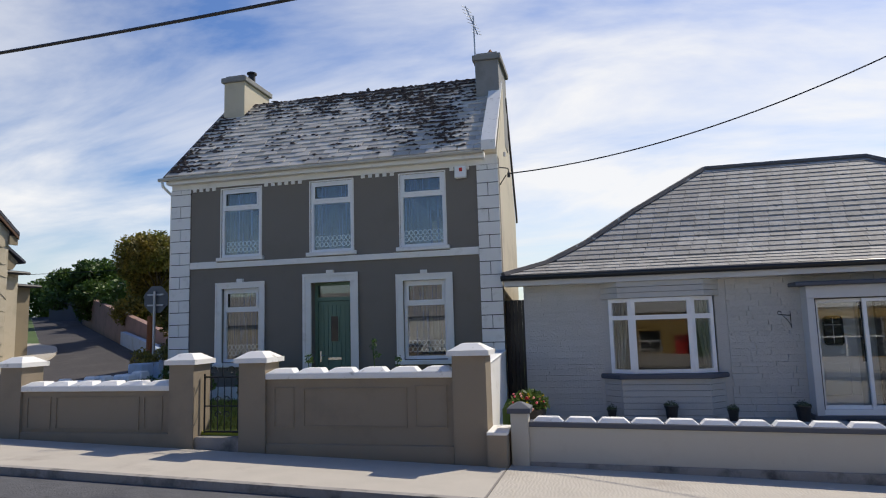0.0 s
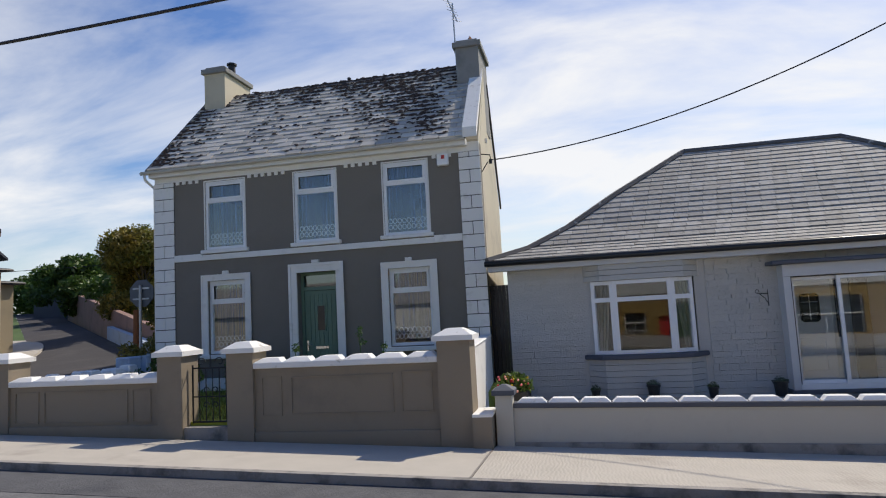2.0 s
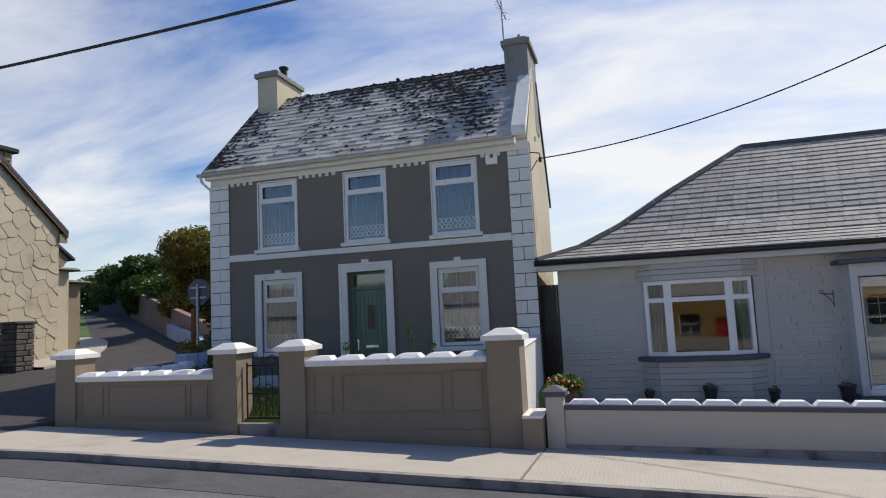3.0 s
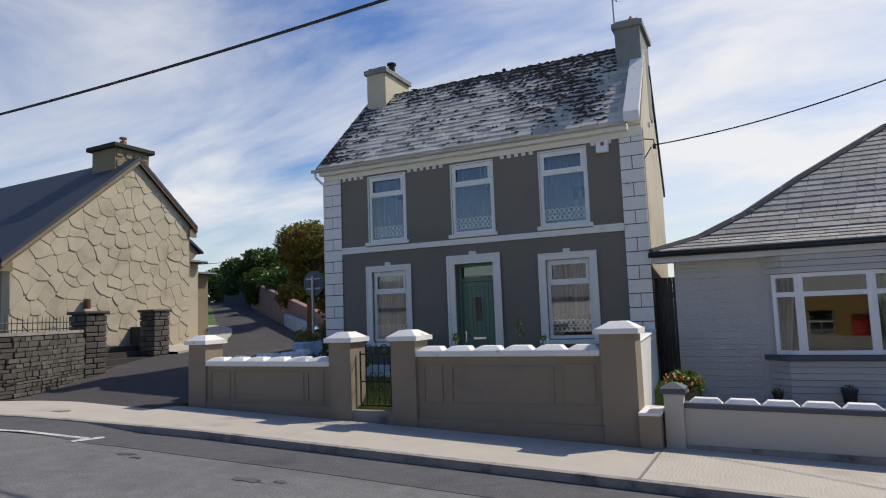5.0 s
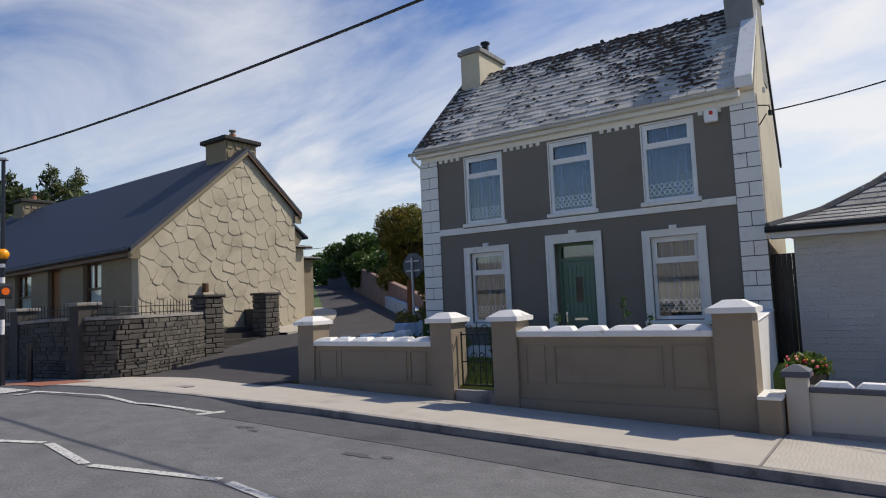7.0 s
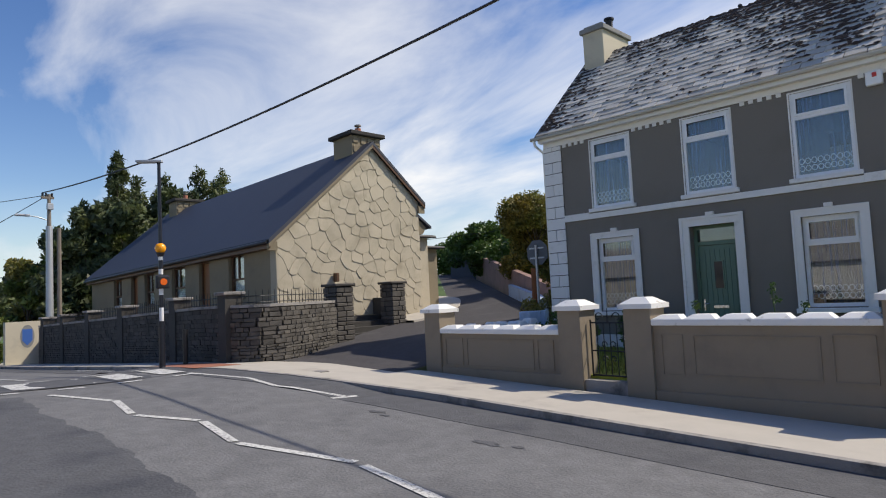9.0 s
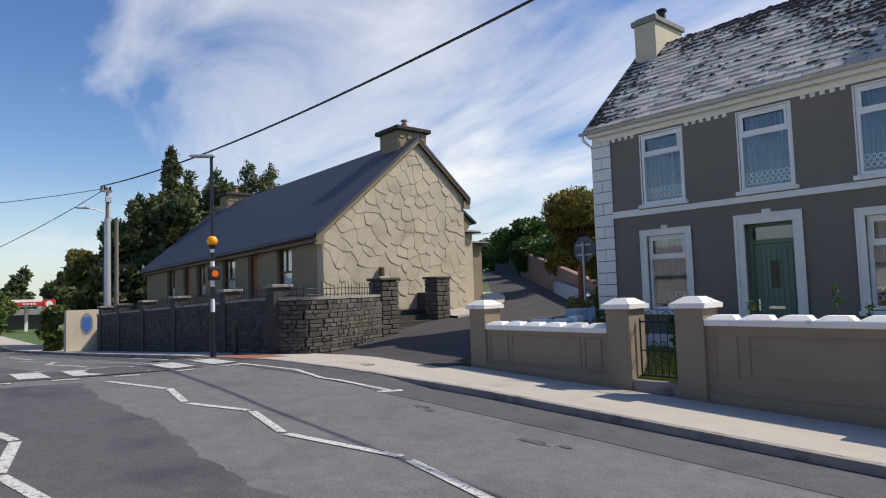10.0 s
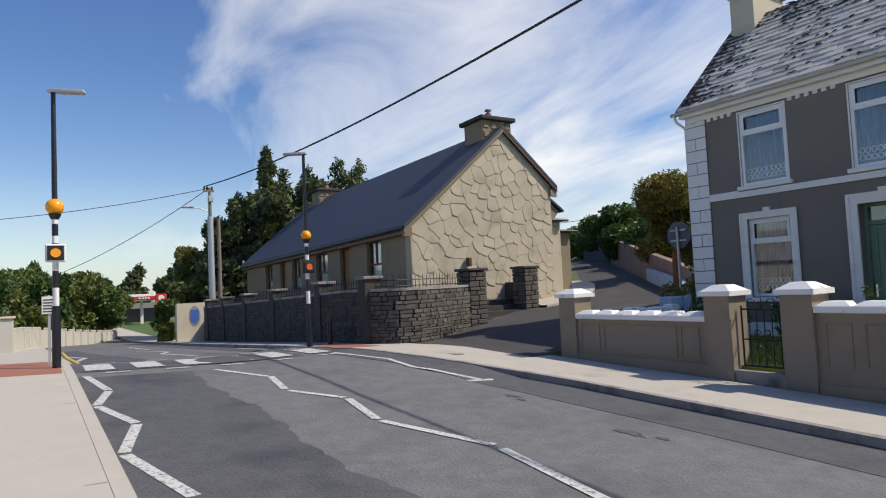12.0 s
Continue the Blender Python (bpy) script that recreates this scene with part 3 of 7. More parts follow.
for a, b in LOW:
    sash_window(house, a, b, 1.0, 2.70, HY0 + 0.07, 2.19)
    net_curtain(a + 0.03, b - 0.03, 1.04, 2.64, HY0 + 0.28, "white gathered net curtain with a lace border in a lower window")
    part("surround", arch(a, b, 0.98, 2.70, 0.13, HY0 - 0.04, HY0 + 0.065), WHITE, house)
    part("surround_lip", arch(a - 0.12, b + 0.12, 0.98, 2.81, 0.035, HY0 - 0.06, HY0 - 0.041), WHITE, house)
    part("sill", bevelled(boxes((a - 0.18, b + 0.18, HY0 - 0.11, HY0 + 0.065, 0.89, 0.978)), 0.008), WHITE, house)
    part("keystone", boxes(((a + b) / 2 - 0.07, (a + b) / 2 + 0.07, HY0 - 0.075, HY0 - 0.001, 2.847, 2.92)), WHITE, house)
# door with its surround
a, b = -6.10, -5.15
part("surround", arch(a, b, 0.2, 2.75, 0.16, HY0 - 0.05, HY0 + 0.18), WHITE, house)
part("surround_lip", arch(a - 0.13, b + 0.13, 0.2, 2.89, 0.06, HY0 - 0.075, HY0 - 0.051), WHITE, house)
part("keystone", boxes(((a + b) / 2 - 0.08, (a + b) / 2 + 0.08, HY0 - 0.09, HY0 - 0.001, 2.952, 3.02)), WHITE, house)
door = part("front_door", boxes((a + 0.075, b - 0.075, HY0 + 0.22, HY0 + 0.27, 0.36, 2.33)), GREEN, house, "sage green panelled front door with a slim glass light")
part("door_frame", boxes((a, a + 0.07, HY0 + 0.19, HY0 + 0.29, 0.33, 2.75), (b - 0.07, b, HY0 + 0.19, HY0 + 0.29, 0.33, 2.75), (a + 0.07, b - 0.07, HY0 + 0.19, HY0 + 0.29, 2.34, 2.42), (a + 0.07, b - 0.07, HY0 + 0.19, HY0 + 0.29, 2.69, 2.75)), GREEN, door)
part("fanlight", boxes((a + 0.07, b - 0.07, HY0 + 0.23, HY0 + 0.236, 2.42, 2.69)), GLASS, door)
for i in range(7):
    xx = a + 0.16 + i * 0.103
    part("board", boxes((xx - 0.046, xx + 0.046, HY0 + 0.206, HY0 + 0.2195, 0.47, 2.24)), GREEN, door)
part("door_light", boxes(((a + b) / 2 - 0.085, (a + b) / 2 + 0.085, HY0 + 0.196, HY0 + 0.205, 1.42, 1.98)), DARKGLASS, door)
part("light_frame", boxes(((a + b) / 2 - 0.11, (a + b) / 2 - 0.086, HY0 + 0.19, HY0 + 0.206, 1.4, 2.0), ((a + b) / 2 + 0.086, (a + b) / 2 + 0.11, HY0 + 0.19, HY0 + 0.206, 1.4, 2.0), ((a + b) / 2 - 0.086, (a + b) / 2 + 0.086, HY0 + 0.19, HY0 + 0.206, 1.4, 1.42), ((a + b) / 2 - 0.086, (a + b) / 2 + 0.086, HY0 + 0.19, HY0 + 0.206, 1.98, 2.0)), GREEN, door)
part("letterbox", bevelled(boxes(((a + b) / 2 - 0.16, (a + b) / 2 + 0.16, HY0 + 0.188, HY0 + 0.2055, 1.0, 1.065)), 0.006), CHROME, door, "chrome letterbox")
part("door_handle", add_tube(boxes((a + 0.115, a + 0.15, HY0 + 0.19, HY0 + 0.2055, 0.96, 1.2)), [(a + 0.13, HY0 + 0.17, 1.1), (a + 0.25, HY0 + 0.16, 1.1)], 0.011), CHROME, door, "chrome lever handle")
# string course, frieze with dentils
part("string_course", boxes((-9.21, UP[0][0] - 0.092, HY0 - 0.05, HY0 - 0.001, 3.2, 3.36), (UP[0][0] - 0.09, UP[2][1] + 0.09, HY0 - 0.05, HY0 - 0.001, 3.2, 3.328), (UP[2][1] + 0.092, -2.21, HY0 - 0.05, HY0 - 0.001, 3.2, 3.36)), WHITE, house)
part("frieze", boxes((HX0 - 0.01, HX1 + 0.01, HY0 - 0.03, HY0 - 0.001, 5.15, 5.36)), WHITE, house)
dent = boxes((-0.045, 0.045, -0.028, -0.001, -0.075, 0))
dent_me = bpy.data.meshes.new("dentil")
dent.to_mesh(dent_me); dent.free(); dent_me.materials.append(WHITE)
x = -9.12
while x < -2.25:
    if not any(p - 0.11 < x < q + 0.11 for p, q in UP):
        o = new("dentil", dent_me); o.parent = house; o.location = (x, HY0, 5.149)
    x += 0.172
# quoins
for side, xa, xb in (("l", HX0 - 0.02, -9.22), ("r", -2.20, HX1 + 0.02)):
    part("quoin_backing", boxes((xa + 0.004, xb - 0.004, HY0 - 0.018, HY0 - 0.001, -0.1, 5.148)), LINE, house)
    z, k = -0.1, 0
    while z < 5.1:
        h = min(0.285, 5.148 - z)
        cuts = [(xa, xb)] if k % 2 else [(xa, (xa + xb) / 2 - 0.008), ((xa + xb) / 2 + 0.008, xb)]
        for p, q in cuts:
            part("quoin", boxes((p, q, HY0 - 0.042, HY0 - 0.0185, z + 0.008, z + h - 0.010)), WHITE, house)
        z += h
        k += 1
part("plinth", boxes((HX0 - 0.03, -6.30, HY0 - 0.06, HY0 - 0.044, -0.1, 0.45), (-4.95, HX1 + 0.03, HY0 - 0.06, HY0 - 0.044, -0.1, 0.45)), WHITE, house)
# gutter, roof
part("fascia", boxes((HX0 - 0.05, HX1 - 0.25, HY0 - 0.20, HY0 - 0.031, 5.27, 5.40)), WHITE, house)
part("gutter", tube([(HX0 - 0.22, HY0 - 0.26, 5.385), (HX1 - 0.27, HY0 - 0.26, 5.395)], 0.044, 10), OFFWHITE, house, "white gutter along the eaves", smooth=True)
part("downpipe", tube([(HX0 - 0.14, HY0 - 0.26, 5.37), (HX0 - 0.12, HY0 - 0.22, 5.22), (HX0 - 0.06, HY0 + 0.05, 5.05), (HX0 - 0.06, HY0 + 0.06, 0.2)], 0.035, 8), WHITE, house, smooth=True)
EY, EZ = HY0 - 0.24, 5.43
PITCH = math.atan2(RZ - EZ, RY - EY)
roof = part("roof", add_prism(bmesh.new(), [(HX0 - 0.06, EY, EZ), (HX0 - 0.06, RY, RZ), (HX0 - 0.06, HY1 + 0.2, REZ), (HX0 - 0.06, HY1 + 0.2, REZ - 0.05), (HX0 - 0.06, RY, RZ - 0.10), (HX0 - 0.06, EY, EZ - 0.05)], (HX1 - HX0 - 0.36, 0, 0)), LINE, house, "slate roof with dark moss")
part("ridge", add_prism(bmesh.new(), [(HX0, RY - 0.14, RZ - 0.06), (HX0, RY, RZ + 0.06), (HX0, RY + 0.14, RZ - 0.06)], (HX1 - HX0 - 0.3, 0, 0)), RIDGE, roof)
part("verge", add_prism(bmesh.new(), [(HX0 - 0.10, EY - 0.02, EZ - 0.10), (HX0 - 0.10, RY, RZ - 0.02), (HX0 - 0.10, RY, RZ + 0.03), (HX0 - 0.10, EY - 0.02, EZ + 0.03)], (0.14, 0, 0)), RIDGE, roof, "weathered cement verge")
part("bargeboard", skew(add_prism(bmesh.new(), [(HX1 + 0.002, HY1 + 0.22, REZ - 0.22), (HX1 + 0.002, RY + 0.35, RZ - 0.62), (HX1 + 0.002, RY + 0.35, RZ - 0.42), (HX1 + 0.002, HY1 + 0.22, REZ)], (0.05, 0, 0))), BLACK, roof, "black rear verge board")
part("parapet", skew(add_prism(bmesh.new(), [(HX1 - 0.29, EY - 0.06, EZ - 0.03), (HX1 - 0.29, RY - 0.5, RZ - 0.36), (HX1 - 0.29, RY - 0.5, RZ - 0.30), (HX1 - 0.29, EY - 0.06, EZ + 0.19)], (0.31, 0, 0))), COPING, roof, "whitewashed gable parapet coping")
part("parapet", skew(add_prism(bmesh.new(), [(HX1 - 0.28, EY + 0.3, EZ), (HX1 - 0.28, RY, RZ - 0.08), (HX1 - 0.28, RY + 0.4, RZ - 0.54), (HX1 - 0.28, RY + 0.4, RZ - 0.8), (HX1 - 0.28, EY + 0.3, EZ - 0.35)], (0.276, 0, 0))), CREAM, roof)


def chimney(name, parent, x0, x1, y0, y1, z0, z1, material, cap, label):
    c = part(name, boxes((x0, x1, y0, y1, z0, z1)), material, parent, label)
    part("cap", bevelled(boxes((x0 - 0.07, x1 + 0.07, y0 - 0.07, y1 + 0.07, z1 + 0.001, z1 + 0.14)), 0.012), cap, c)
    part("cap", bevelled(boxes((x0 + 0.02, x1 - 0.02, y0 + 0.02, y1 - 0.02, z1 + 0.142, z1 + 0.21)), 0.012), cap, c)
    return c


ch = chimney("chimney", house, -9.59, -8.97, 11.95, 13.35, 7.0, 8.60, CREAM, CHIMNEY, "cream rendered chimney")
bm = tube([(-9.12, 12.6, 8.83), (-9.12, 12.6, 9.05)], 0.10, 14)
add_tube(bm, [(-9.12, 12.6, 9.05), (-9.12, 12.6, 9.1)], 0.14, 14)
part("chimney_pot", bm, IRON, ch, "dark metal chimney cowl")
ch = chimney("chimney", house, -2.42, -1.85, 11.65, 13.05, 6.2, 8.22, CHIMNEY, CHIMNEY, "grey rendered chimney")
bm = bmesh.new()
bmesh.ops.create_cone(bm, cap_ends=True, segments=4, radius1=0.17, radius2=0.01, depth=0.26, matrix=Matrix.Translation((-2.10, 12.1, 8.56)))
part("chimney_pot", bm, RUST, ch)

# ---- garden wall ----
WY = 5.5


def pier(name, x0, x1, z0, z1, y0, y1, material, label, group):
    p = thing(name, label, "gate pier", group)
    part("shaft", boxes((x0, x1, y0, y1, z0, z1)), material, p)
    part("plinth", boxes((x0 - 0.02, x1 + 0.02, y0 - 0.025, y0 - 0.001, z0, z0 + 0.22)), material, p)
    bm = bmesh.new()
    add_box(bm, x0 - 0.06, x1 + 0.06, y0 - 0.06, y1 + 0.06, z1 + 0.001, z1 + 0.075)
    add_box(bm, x0 - 0.04, x1 + 0.04, y0 - 0.04, y1 + 0.04, z1 + 0.076, z1 + 0.17, top=(x1 - x0) * 0.34)
    part("cap", bm, COPING, p, "white painted pyramid cap")
    return p


def panel_wall(label, x0, x1, ztop, panels):
    w = thing("garden_wall", label, "wall", "front garden wall")
    part("body", boxes((x0, x1, WY + 0.03, WY + 0.24, -0.5, ztop - 0.09)), TAUPE, w)
    part("base", bevelled(boxes((x0 + 0.001, x1 - 0.001, WY - 0.01, WY + 0.029, -0.5, 0.16 - 0.03 * (x0 + 9.3)))), TAUPE, w)
    for xa, xb, za, zb in panels:
        t = 0.018
        part("panel", boxes((xa, xb, WY + 0.012, WY + 0.029, za, za + t), (xa, xb, WY + 0.012, WY + 0.029, zb - t, zb), (xa, xa + t, WY + 0.012, WY + 0.029, za + t, zb - t), (xb - t, xb, WY + 0.012, WY + 0.029, za + t, zb - t)), TAUPE, w)
    part("coping", bevelled(boxes((x0, x1, WY - 0.03, WY + 0.30, ztop - 0.09, ztop)), 0.01), COPING, w)
    n = round((x1 - x0) / 0.47)
    s = (x1 - x0) / n
    for i in range(n):
        bm = bmesh.new()
        xa, xb = x0 + s * i + 0.01, x0 + s * (i + 1) - 0.01
        add_prism(bm, [(xa, WY - 0.02, ztop + 0.001), (xb, WY - 0.02, ztop + 0.001), (xb - 0.10, WY + 0.08, ztop + 0.062), (xa + 0.10, WY + 0.08, ztop + 0.062)], (0, 0.2, 0))
        part("coping_block", bm, COPING, w)
    return w


pier("gate_pier", -9.68, -9.25, -0.4, 1.21, WY - 0.02, WY + 0.42, TAUPE, "taupe painted gate pier with white pyramid cap", "garden wall piers")
pier("gate_pier", -6.43, -6.00, -0.4, 1.21, WY - 0.03, WY + 0.42, TAUPE, "taupe painted gate pier with white pyramid cap", "garden wall piers")
pier("gate_pier", -5.22, -4.78, -0.5, 1.22, WY - 0.03, WY + 0.42, TAUPE, "taupe painted gate pier with white pyramid cap", "garden wall piers")
pier("gate_pier", -1.88, -1.40, -0.6, 1.27, WY - 0.04, WY + 0.42, TAUPE, "tall taupe corner pier with white pyramid cap", "garden wall piers")
panel_wall("taupe panelled garden wall with white block coping", -9.248, -6.432, 0.90, [(-9.15, -8.68, 0.2, 0.72), (-8.58, -7.0, 0.2, 0.72), (-6.92, -6.58, 0.2, 0.72)])
panel_wall("taupe panelled garden wall with white block coping", -4.778, -1.882, 1.06, [(-4.66, -4.33, 0.25, 0.84), (-4.18, -2.57, 0.27, 0.83), (-2.45, -1.98, 0.27, 0.86)])
part("gate_step", boxes((-5.998, -5.222, WY + 0.02, WY + 0.5, -0.3, 0.10)), KERB)
tagged(bpy.data.objects["gate_step"], "concrete gate threshold step", "step", kind="structure")
stub = thing("wall_return", "low taupe wall end with a white top", "wall")
part("body", boxes((-1.398, -1.13, WY - 0.14, WY + 0.5, -0.6, 0.20)), TAUPE, stub)
part("top", boxes((-1.398, -1.12, WY - 0.15, WY + 0.52, 0.201, 0.24)), COPING, stub)
side = thing("side_wall", "whitewashed garden side wall", "wall")
bm = bmesh.new()
add_prism(bm, [(-1.60, WY + 0.42, -0.4), (-1.60, 9.93, -0.4), (-1.60, 9.93, 1.12), (-1.60, WY + 0.42, 1.12)], (0.18, 0, 0))
for v in bm.verts:
    v.co.x -= 0.075 * (v.co.y - WY - 0.42)
part("body", bm, WHITE, side)
bm = bevelled(boxes((-1.62, -1.40, WY + 0.43, 9.93, 1.121, 1.16)), 0.015)
for v in bm.verts:
    v.co.x -= 0.075 * (v.co.y - WY - 0.42)
part("coping", bm, COPING, side)

# ---- low bungalow wall ----
def fall(bm):
    """Tilts a long low thing with the street."""
    for v in bm.verts:
        v.co.z -= 0.016 * (v.co.x + 0.85)
    return bm


lw = thing("low_wall", "low off-white wall with blue-grey band and white blocks", "wall")
part("body", fall(boxes((-0.855, 13, 5.68, 5.86, -0.75, 0.27))), OFFWHITE, lw)
part("band", fall(bevelled(boxes((-0.855, 13, 5.65, 5.89, 0.271, 0.34)), 0.008)), BLUEGREY, lw)
part("foot", fall(bevelled(boxes((-0.855, 13, 5.64, 5.679, -0.75, -0.20)), 0.01)), KERB, lw)
x = -0.80
while x < 4.0:
    bm = add_prism(bmesh.new(), [(x, 5.67, 0.341), (x + 0.425, 5.67, 0.341), (x + 0.355, 5.72, 0.40), (x + 0.07, 5.72, 0.40)], (0, 0.15, 0))
    part("coping_block", fall(bevelled(bm, 0.006)), COPING, lw)
    x += 0.44


def low_pier(x0, y0, dz):
    p = thing("low_pier", "small off-white pier with blue-grey cap", "pier", "bungalow wall piers")
    part("shaft", bevelled(boxes((x0, x0 + 0.243, y0, y0 + 0.28, -0.6 + dz, 0.46 + dz)), 0.008), OFFWHITE, p)
    bm = boxes((x0 - 0.04, x0 + 0.283, y0 - 0.04, y0 + 0.32, 0.461 + dz, 0.53 + dz))
    add_box(bm, x0 - 0.04, x0 + 0.283, y0 - 0.04, y0 + 0.32, 0.531 + dz, 0.60 + dz, top=0.13)
    part("cap", bm, BLUEGREY, p)


low_pier(-1.10, 5.60, 0.0)
low_pier(4.55, 6.05, -0.05)

# ---- bungalow ----
BX0, BX1, BY, BZ = -1.30, 11.0, 10.0, 2.56
bung = thing("bungalow", "white painted stone-faced bungalow with hipped slate roof", "house")
b_ops = [(0.42, 2.42, 0.66, 2.16), (4.2, 6.2, -0.2, 2.1)]
part("front_wall", wall_mesh(BX0, BX1, BY, BY + 0.3, -0.6, BZ, b_ops), PAINTBRICK_M, bung)
part("side_wall", boxes((BX0, BX0 + 0.3, BY + 0.302, 17, -0.6, BZ)), OFFWHITE, bung)
part("side_wall", boxes((BX1 - 0.3, BX1, BY + 0.302, 17, -0.6, BZ)), OFFWHITE, bung)
part("back_wall", boxes((BX0 + 0.302, BX1 - 0.302, 16.7, 17, -0.6, BZ)), OFFWHITE, bung)
part("ceiling", boxes((BX0 + 0.302, BX1 - 0.302, BY + 0.302, 16.698, 2.4, 2.5)), ROOM, bung)
part("room_floor", boxes((BX0 + 0.302, BX1 - 0.302, BY + 0.302, 16.698, -0.2, -0.1)), ROOM, bung)
part("partition", boxes((3.2, 3.3, BY + 0.31, 16.69, -0.1, 2.39), (BX0 + 0.31, 3.19, 13.5, 13.6, -0.1, 2.39)), ROOM, bung)
ex0, ey, ez = BX0 - 0.36, BY - 0.36, 2.66
bm = bmesh.new()
HIP = [(0.0, 0.0), (0.18, 0.10), (0.36, 0.27), (0.6, 0.56), (1.0, 1.0)]
ax0, ax1, ay, az = 3.03, 6.70, 13.5, 5.41
bx1 = BX1 + 0.36
ring_prev = None
for u, v in HIP:
    z = ez + (az - ez) * v
    ring = [bm.verts.new(p) for p in ((ex0 + (ax0 - ex0) * u, ey + (ay - ey) * u, z), (bx1 + (ax1 - bx1) * u, ey + (ay - ey) * u, z), (bx1 + (ax1 - bx1) * u, 2 * ay - ey + (ey - ay) * u, z), (ex0 + (ax0 - ex0) * u, 2 * ay - ey + (ey - ay) * u, z))]
    if ring_prev:
        for k in range(4):
            bm.faces.new((ring_prev[k], ring_prev[(k + 1) % 4], ring[(k + 1) % 4], ring[k]))
    ring_prev = ring
broof = part("roof", bm, LINE, bung, "pale grey slate hipped roof")
part("fascia", boxes((ex0, bx1, ey, ey + 0.03, 2.46, 2.60)), SHADEDWHITE, bung)
part("soffit", boxes((ex0, bx1, ey + 0.032, BY - 0.002, 2.46, 2.49)), WHITE, bung)
part("gutter", tube([(ex0 - 0.05, ey - 0.06, 2.62), (bx1, ey - 0.06, 2.63)], 0.06, 8), BLACK, bung, "black gutter", smooth=True)
for pa, pb in (((0, 1), (0, 0)),):
    line = [(ex0 + (ax0 - ex0) * u, ey + (ay - ey) * u, ez + (az - ez) * v + 0.02) for u, v in HIP]
    part("hip_ridge", tube(line, 0.085, 6), RIDGE, broof, "mortared hip tiles with lichen")
    line = [(bx1 + (ax1 - bx1) * u, ey + (ay - ey) * u, ez + (az - ez) * v + 0.02) for u, v in HIP]
    part("hip_ridge", tube(line, 0.085, 6), RIDGE, broof)
part("ridge", tube([(ax0, ay, az + 0.02), (ax1, ay, az + 0.02)], 0.085, 6), RIDGE, broof)
chimney("chimney", bung, 8.12, 8.86, 12.6, 13.5, 3.6, 5.52, CHIMNEY, CHIMNEY, "grey rendered chimney")

# ---- cottage ----
CX1, CX0, CY0, CYR, CY1 = -18.0, -36.0, 7.0, 10.95, 13.15
CZF, CZR, CZB = 3.60, 6.98, 5.1
cot = thing("cottage", "long low cottage with stone-patterned gable and dark slate roof", "house")
c_ops = [(-21.2, -20.07, 1.88, 3.34), (-23.58, -22.68, 0.5, 3.30), (-26.1, -24.8, 1.88, 3.30), (-29.05, -27.95, 1.88, 3.28), (-30.7, -29.85, 0.5, 3.28), (-33.0, -31.9, 1.88, 3.28)]
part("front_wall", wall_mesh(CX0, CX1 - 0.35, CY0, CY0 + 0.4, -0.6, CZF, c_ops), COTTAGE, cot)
part("gable_wall", add_prism(bmesh.new(), [(CX1 - 0.348, CY0, -0.4), (CX1 - 0.348, CY1, -0.4), (CX1 - 0.348, CY1, CZB), (CX1 - 0.348, CYR, CZR), (CX1 - 0.348, CY0, CZF)], (0.348, 0, 0)), GROOVE, cot)
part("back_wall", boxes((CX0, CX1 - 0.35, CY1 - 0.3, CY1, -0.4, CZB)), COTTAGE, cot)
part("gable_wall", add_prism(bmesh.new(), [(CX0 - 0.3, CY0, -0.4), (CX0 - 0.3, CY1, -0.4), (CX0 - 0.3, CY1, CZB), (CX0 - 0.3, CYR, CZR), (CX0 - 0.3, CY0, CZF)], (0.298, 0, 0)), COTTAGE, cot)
part("roof", add_prism(bmesh.new(), [(CX0 - 0.4, CY0 - 0.3, CZF - 0.20), (CX0 - 0.4, CYR, CZR + 0.06), (CX0 - 0.4, CY1 + 0.25, CZB - 0.12), (CX0 - 0.4, CY1 + 0.25, CZB - 0.01), (CX0 - 0.4, CYR, CZR + 0.18), (CX0 - 0.4, CY0 - 0.3, CZF - 0.06)], (CX1 - CX0 + 0.55, 0, 0)), DARK_SLATE, cot, "dark blue-grey slate roof")
for x0, x1, z1, label in ((-19.55, -18.42, 7.46, "rendered stone-patterned chimney with a thick slab cap"), (-34.9, -33.9, 7.48, "rendered chimney with a slab cap")):
    ch = part("chimney", boxes((x0, x1, CYR - 0.50, CYR + 0.80, 6.0, z1)), COTTAGE, cot, label)
    part("cap", bevelled(boxes((x0 - 0.15, x1 + 0.15, CYR - 0.65, CYR + 0.95, z1 + 0.001, z1 + 0.15)), 0.025), MORTAR, ch, "dark weathered slab cap")
    part("flaunching", boxes((x0 + 0.12, x1 - 0.12, CYR - 0.38, CYR + 0.68, z1 + 0.151, z1 + 0.20)), KERB, ch)
    xm = (x0 + x1) / 2 + 0.1
    part("chimney_pot", tube([(xm, CYR + 0.15, z1 + 0.2), (xm, CYR + 0.15, z1 + 0.42)], 0.13, 12, 0.11), TERRACOTTA, ch, "terracotta pot")
    part("cowl", add_tube(tube([(xm, CYR + 0.15, z1 + 0.42), (xm, CYR + 0.15, z1 + 0.50)], 0.05, 8), [(xm, CYR + 0.15, z1 + 0.50), (xm, CYR + 0.15, z1 + 0.55)], 0.13, 10), KERB, ch)
    rr = random.Random(int(-x0))
    for j in range(4):
        for i in range(4):
            y0, z0 = CYR - 0.47 + 0.31 * i + rr.uniform(0, 0.06), z1 - 1.25 + 0.31 * j + rr.uniform(0, 0.05)
            part("stone", bevelled(boxes((x1 + 0.001, x1 + 0.03, y0, y0 + 0.24, z0, z0 + 0.24)), 0.02), COTTAGE, ch)

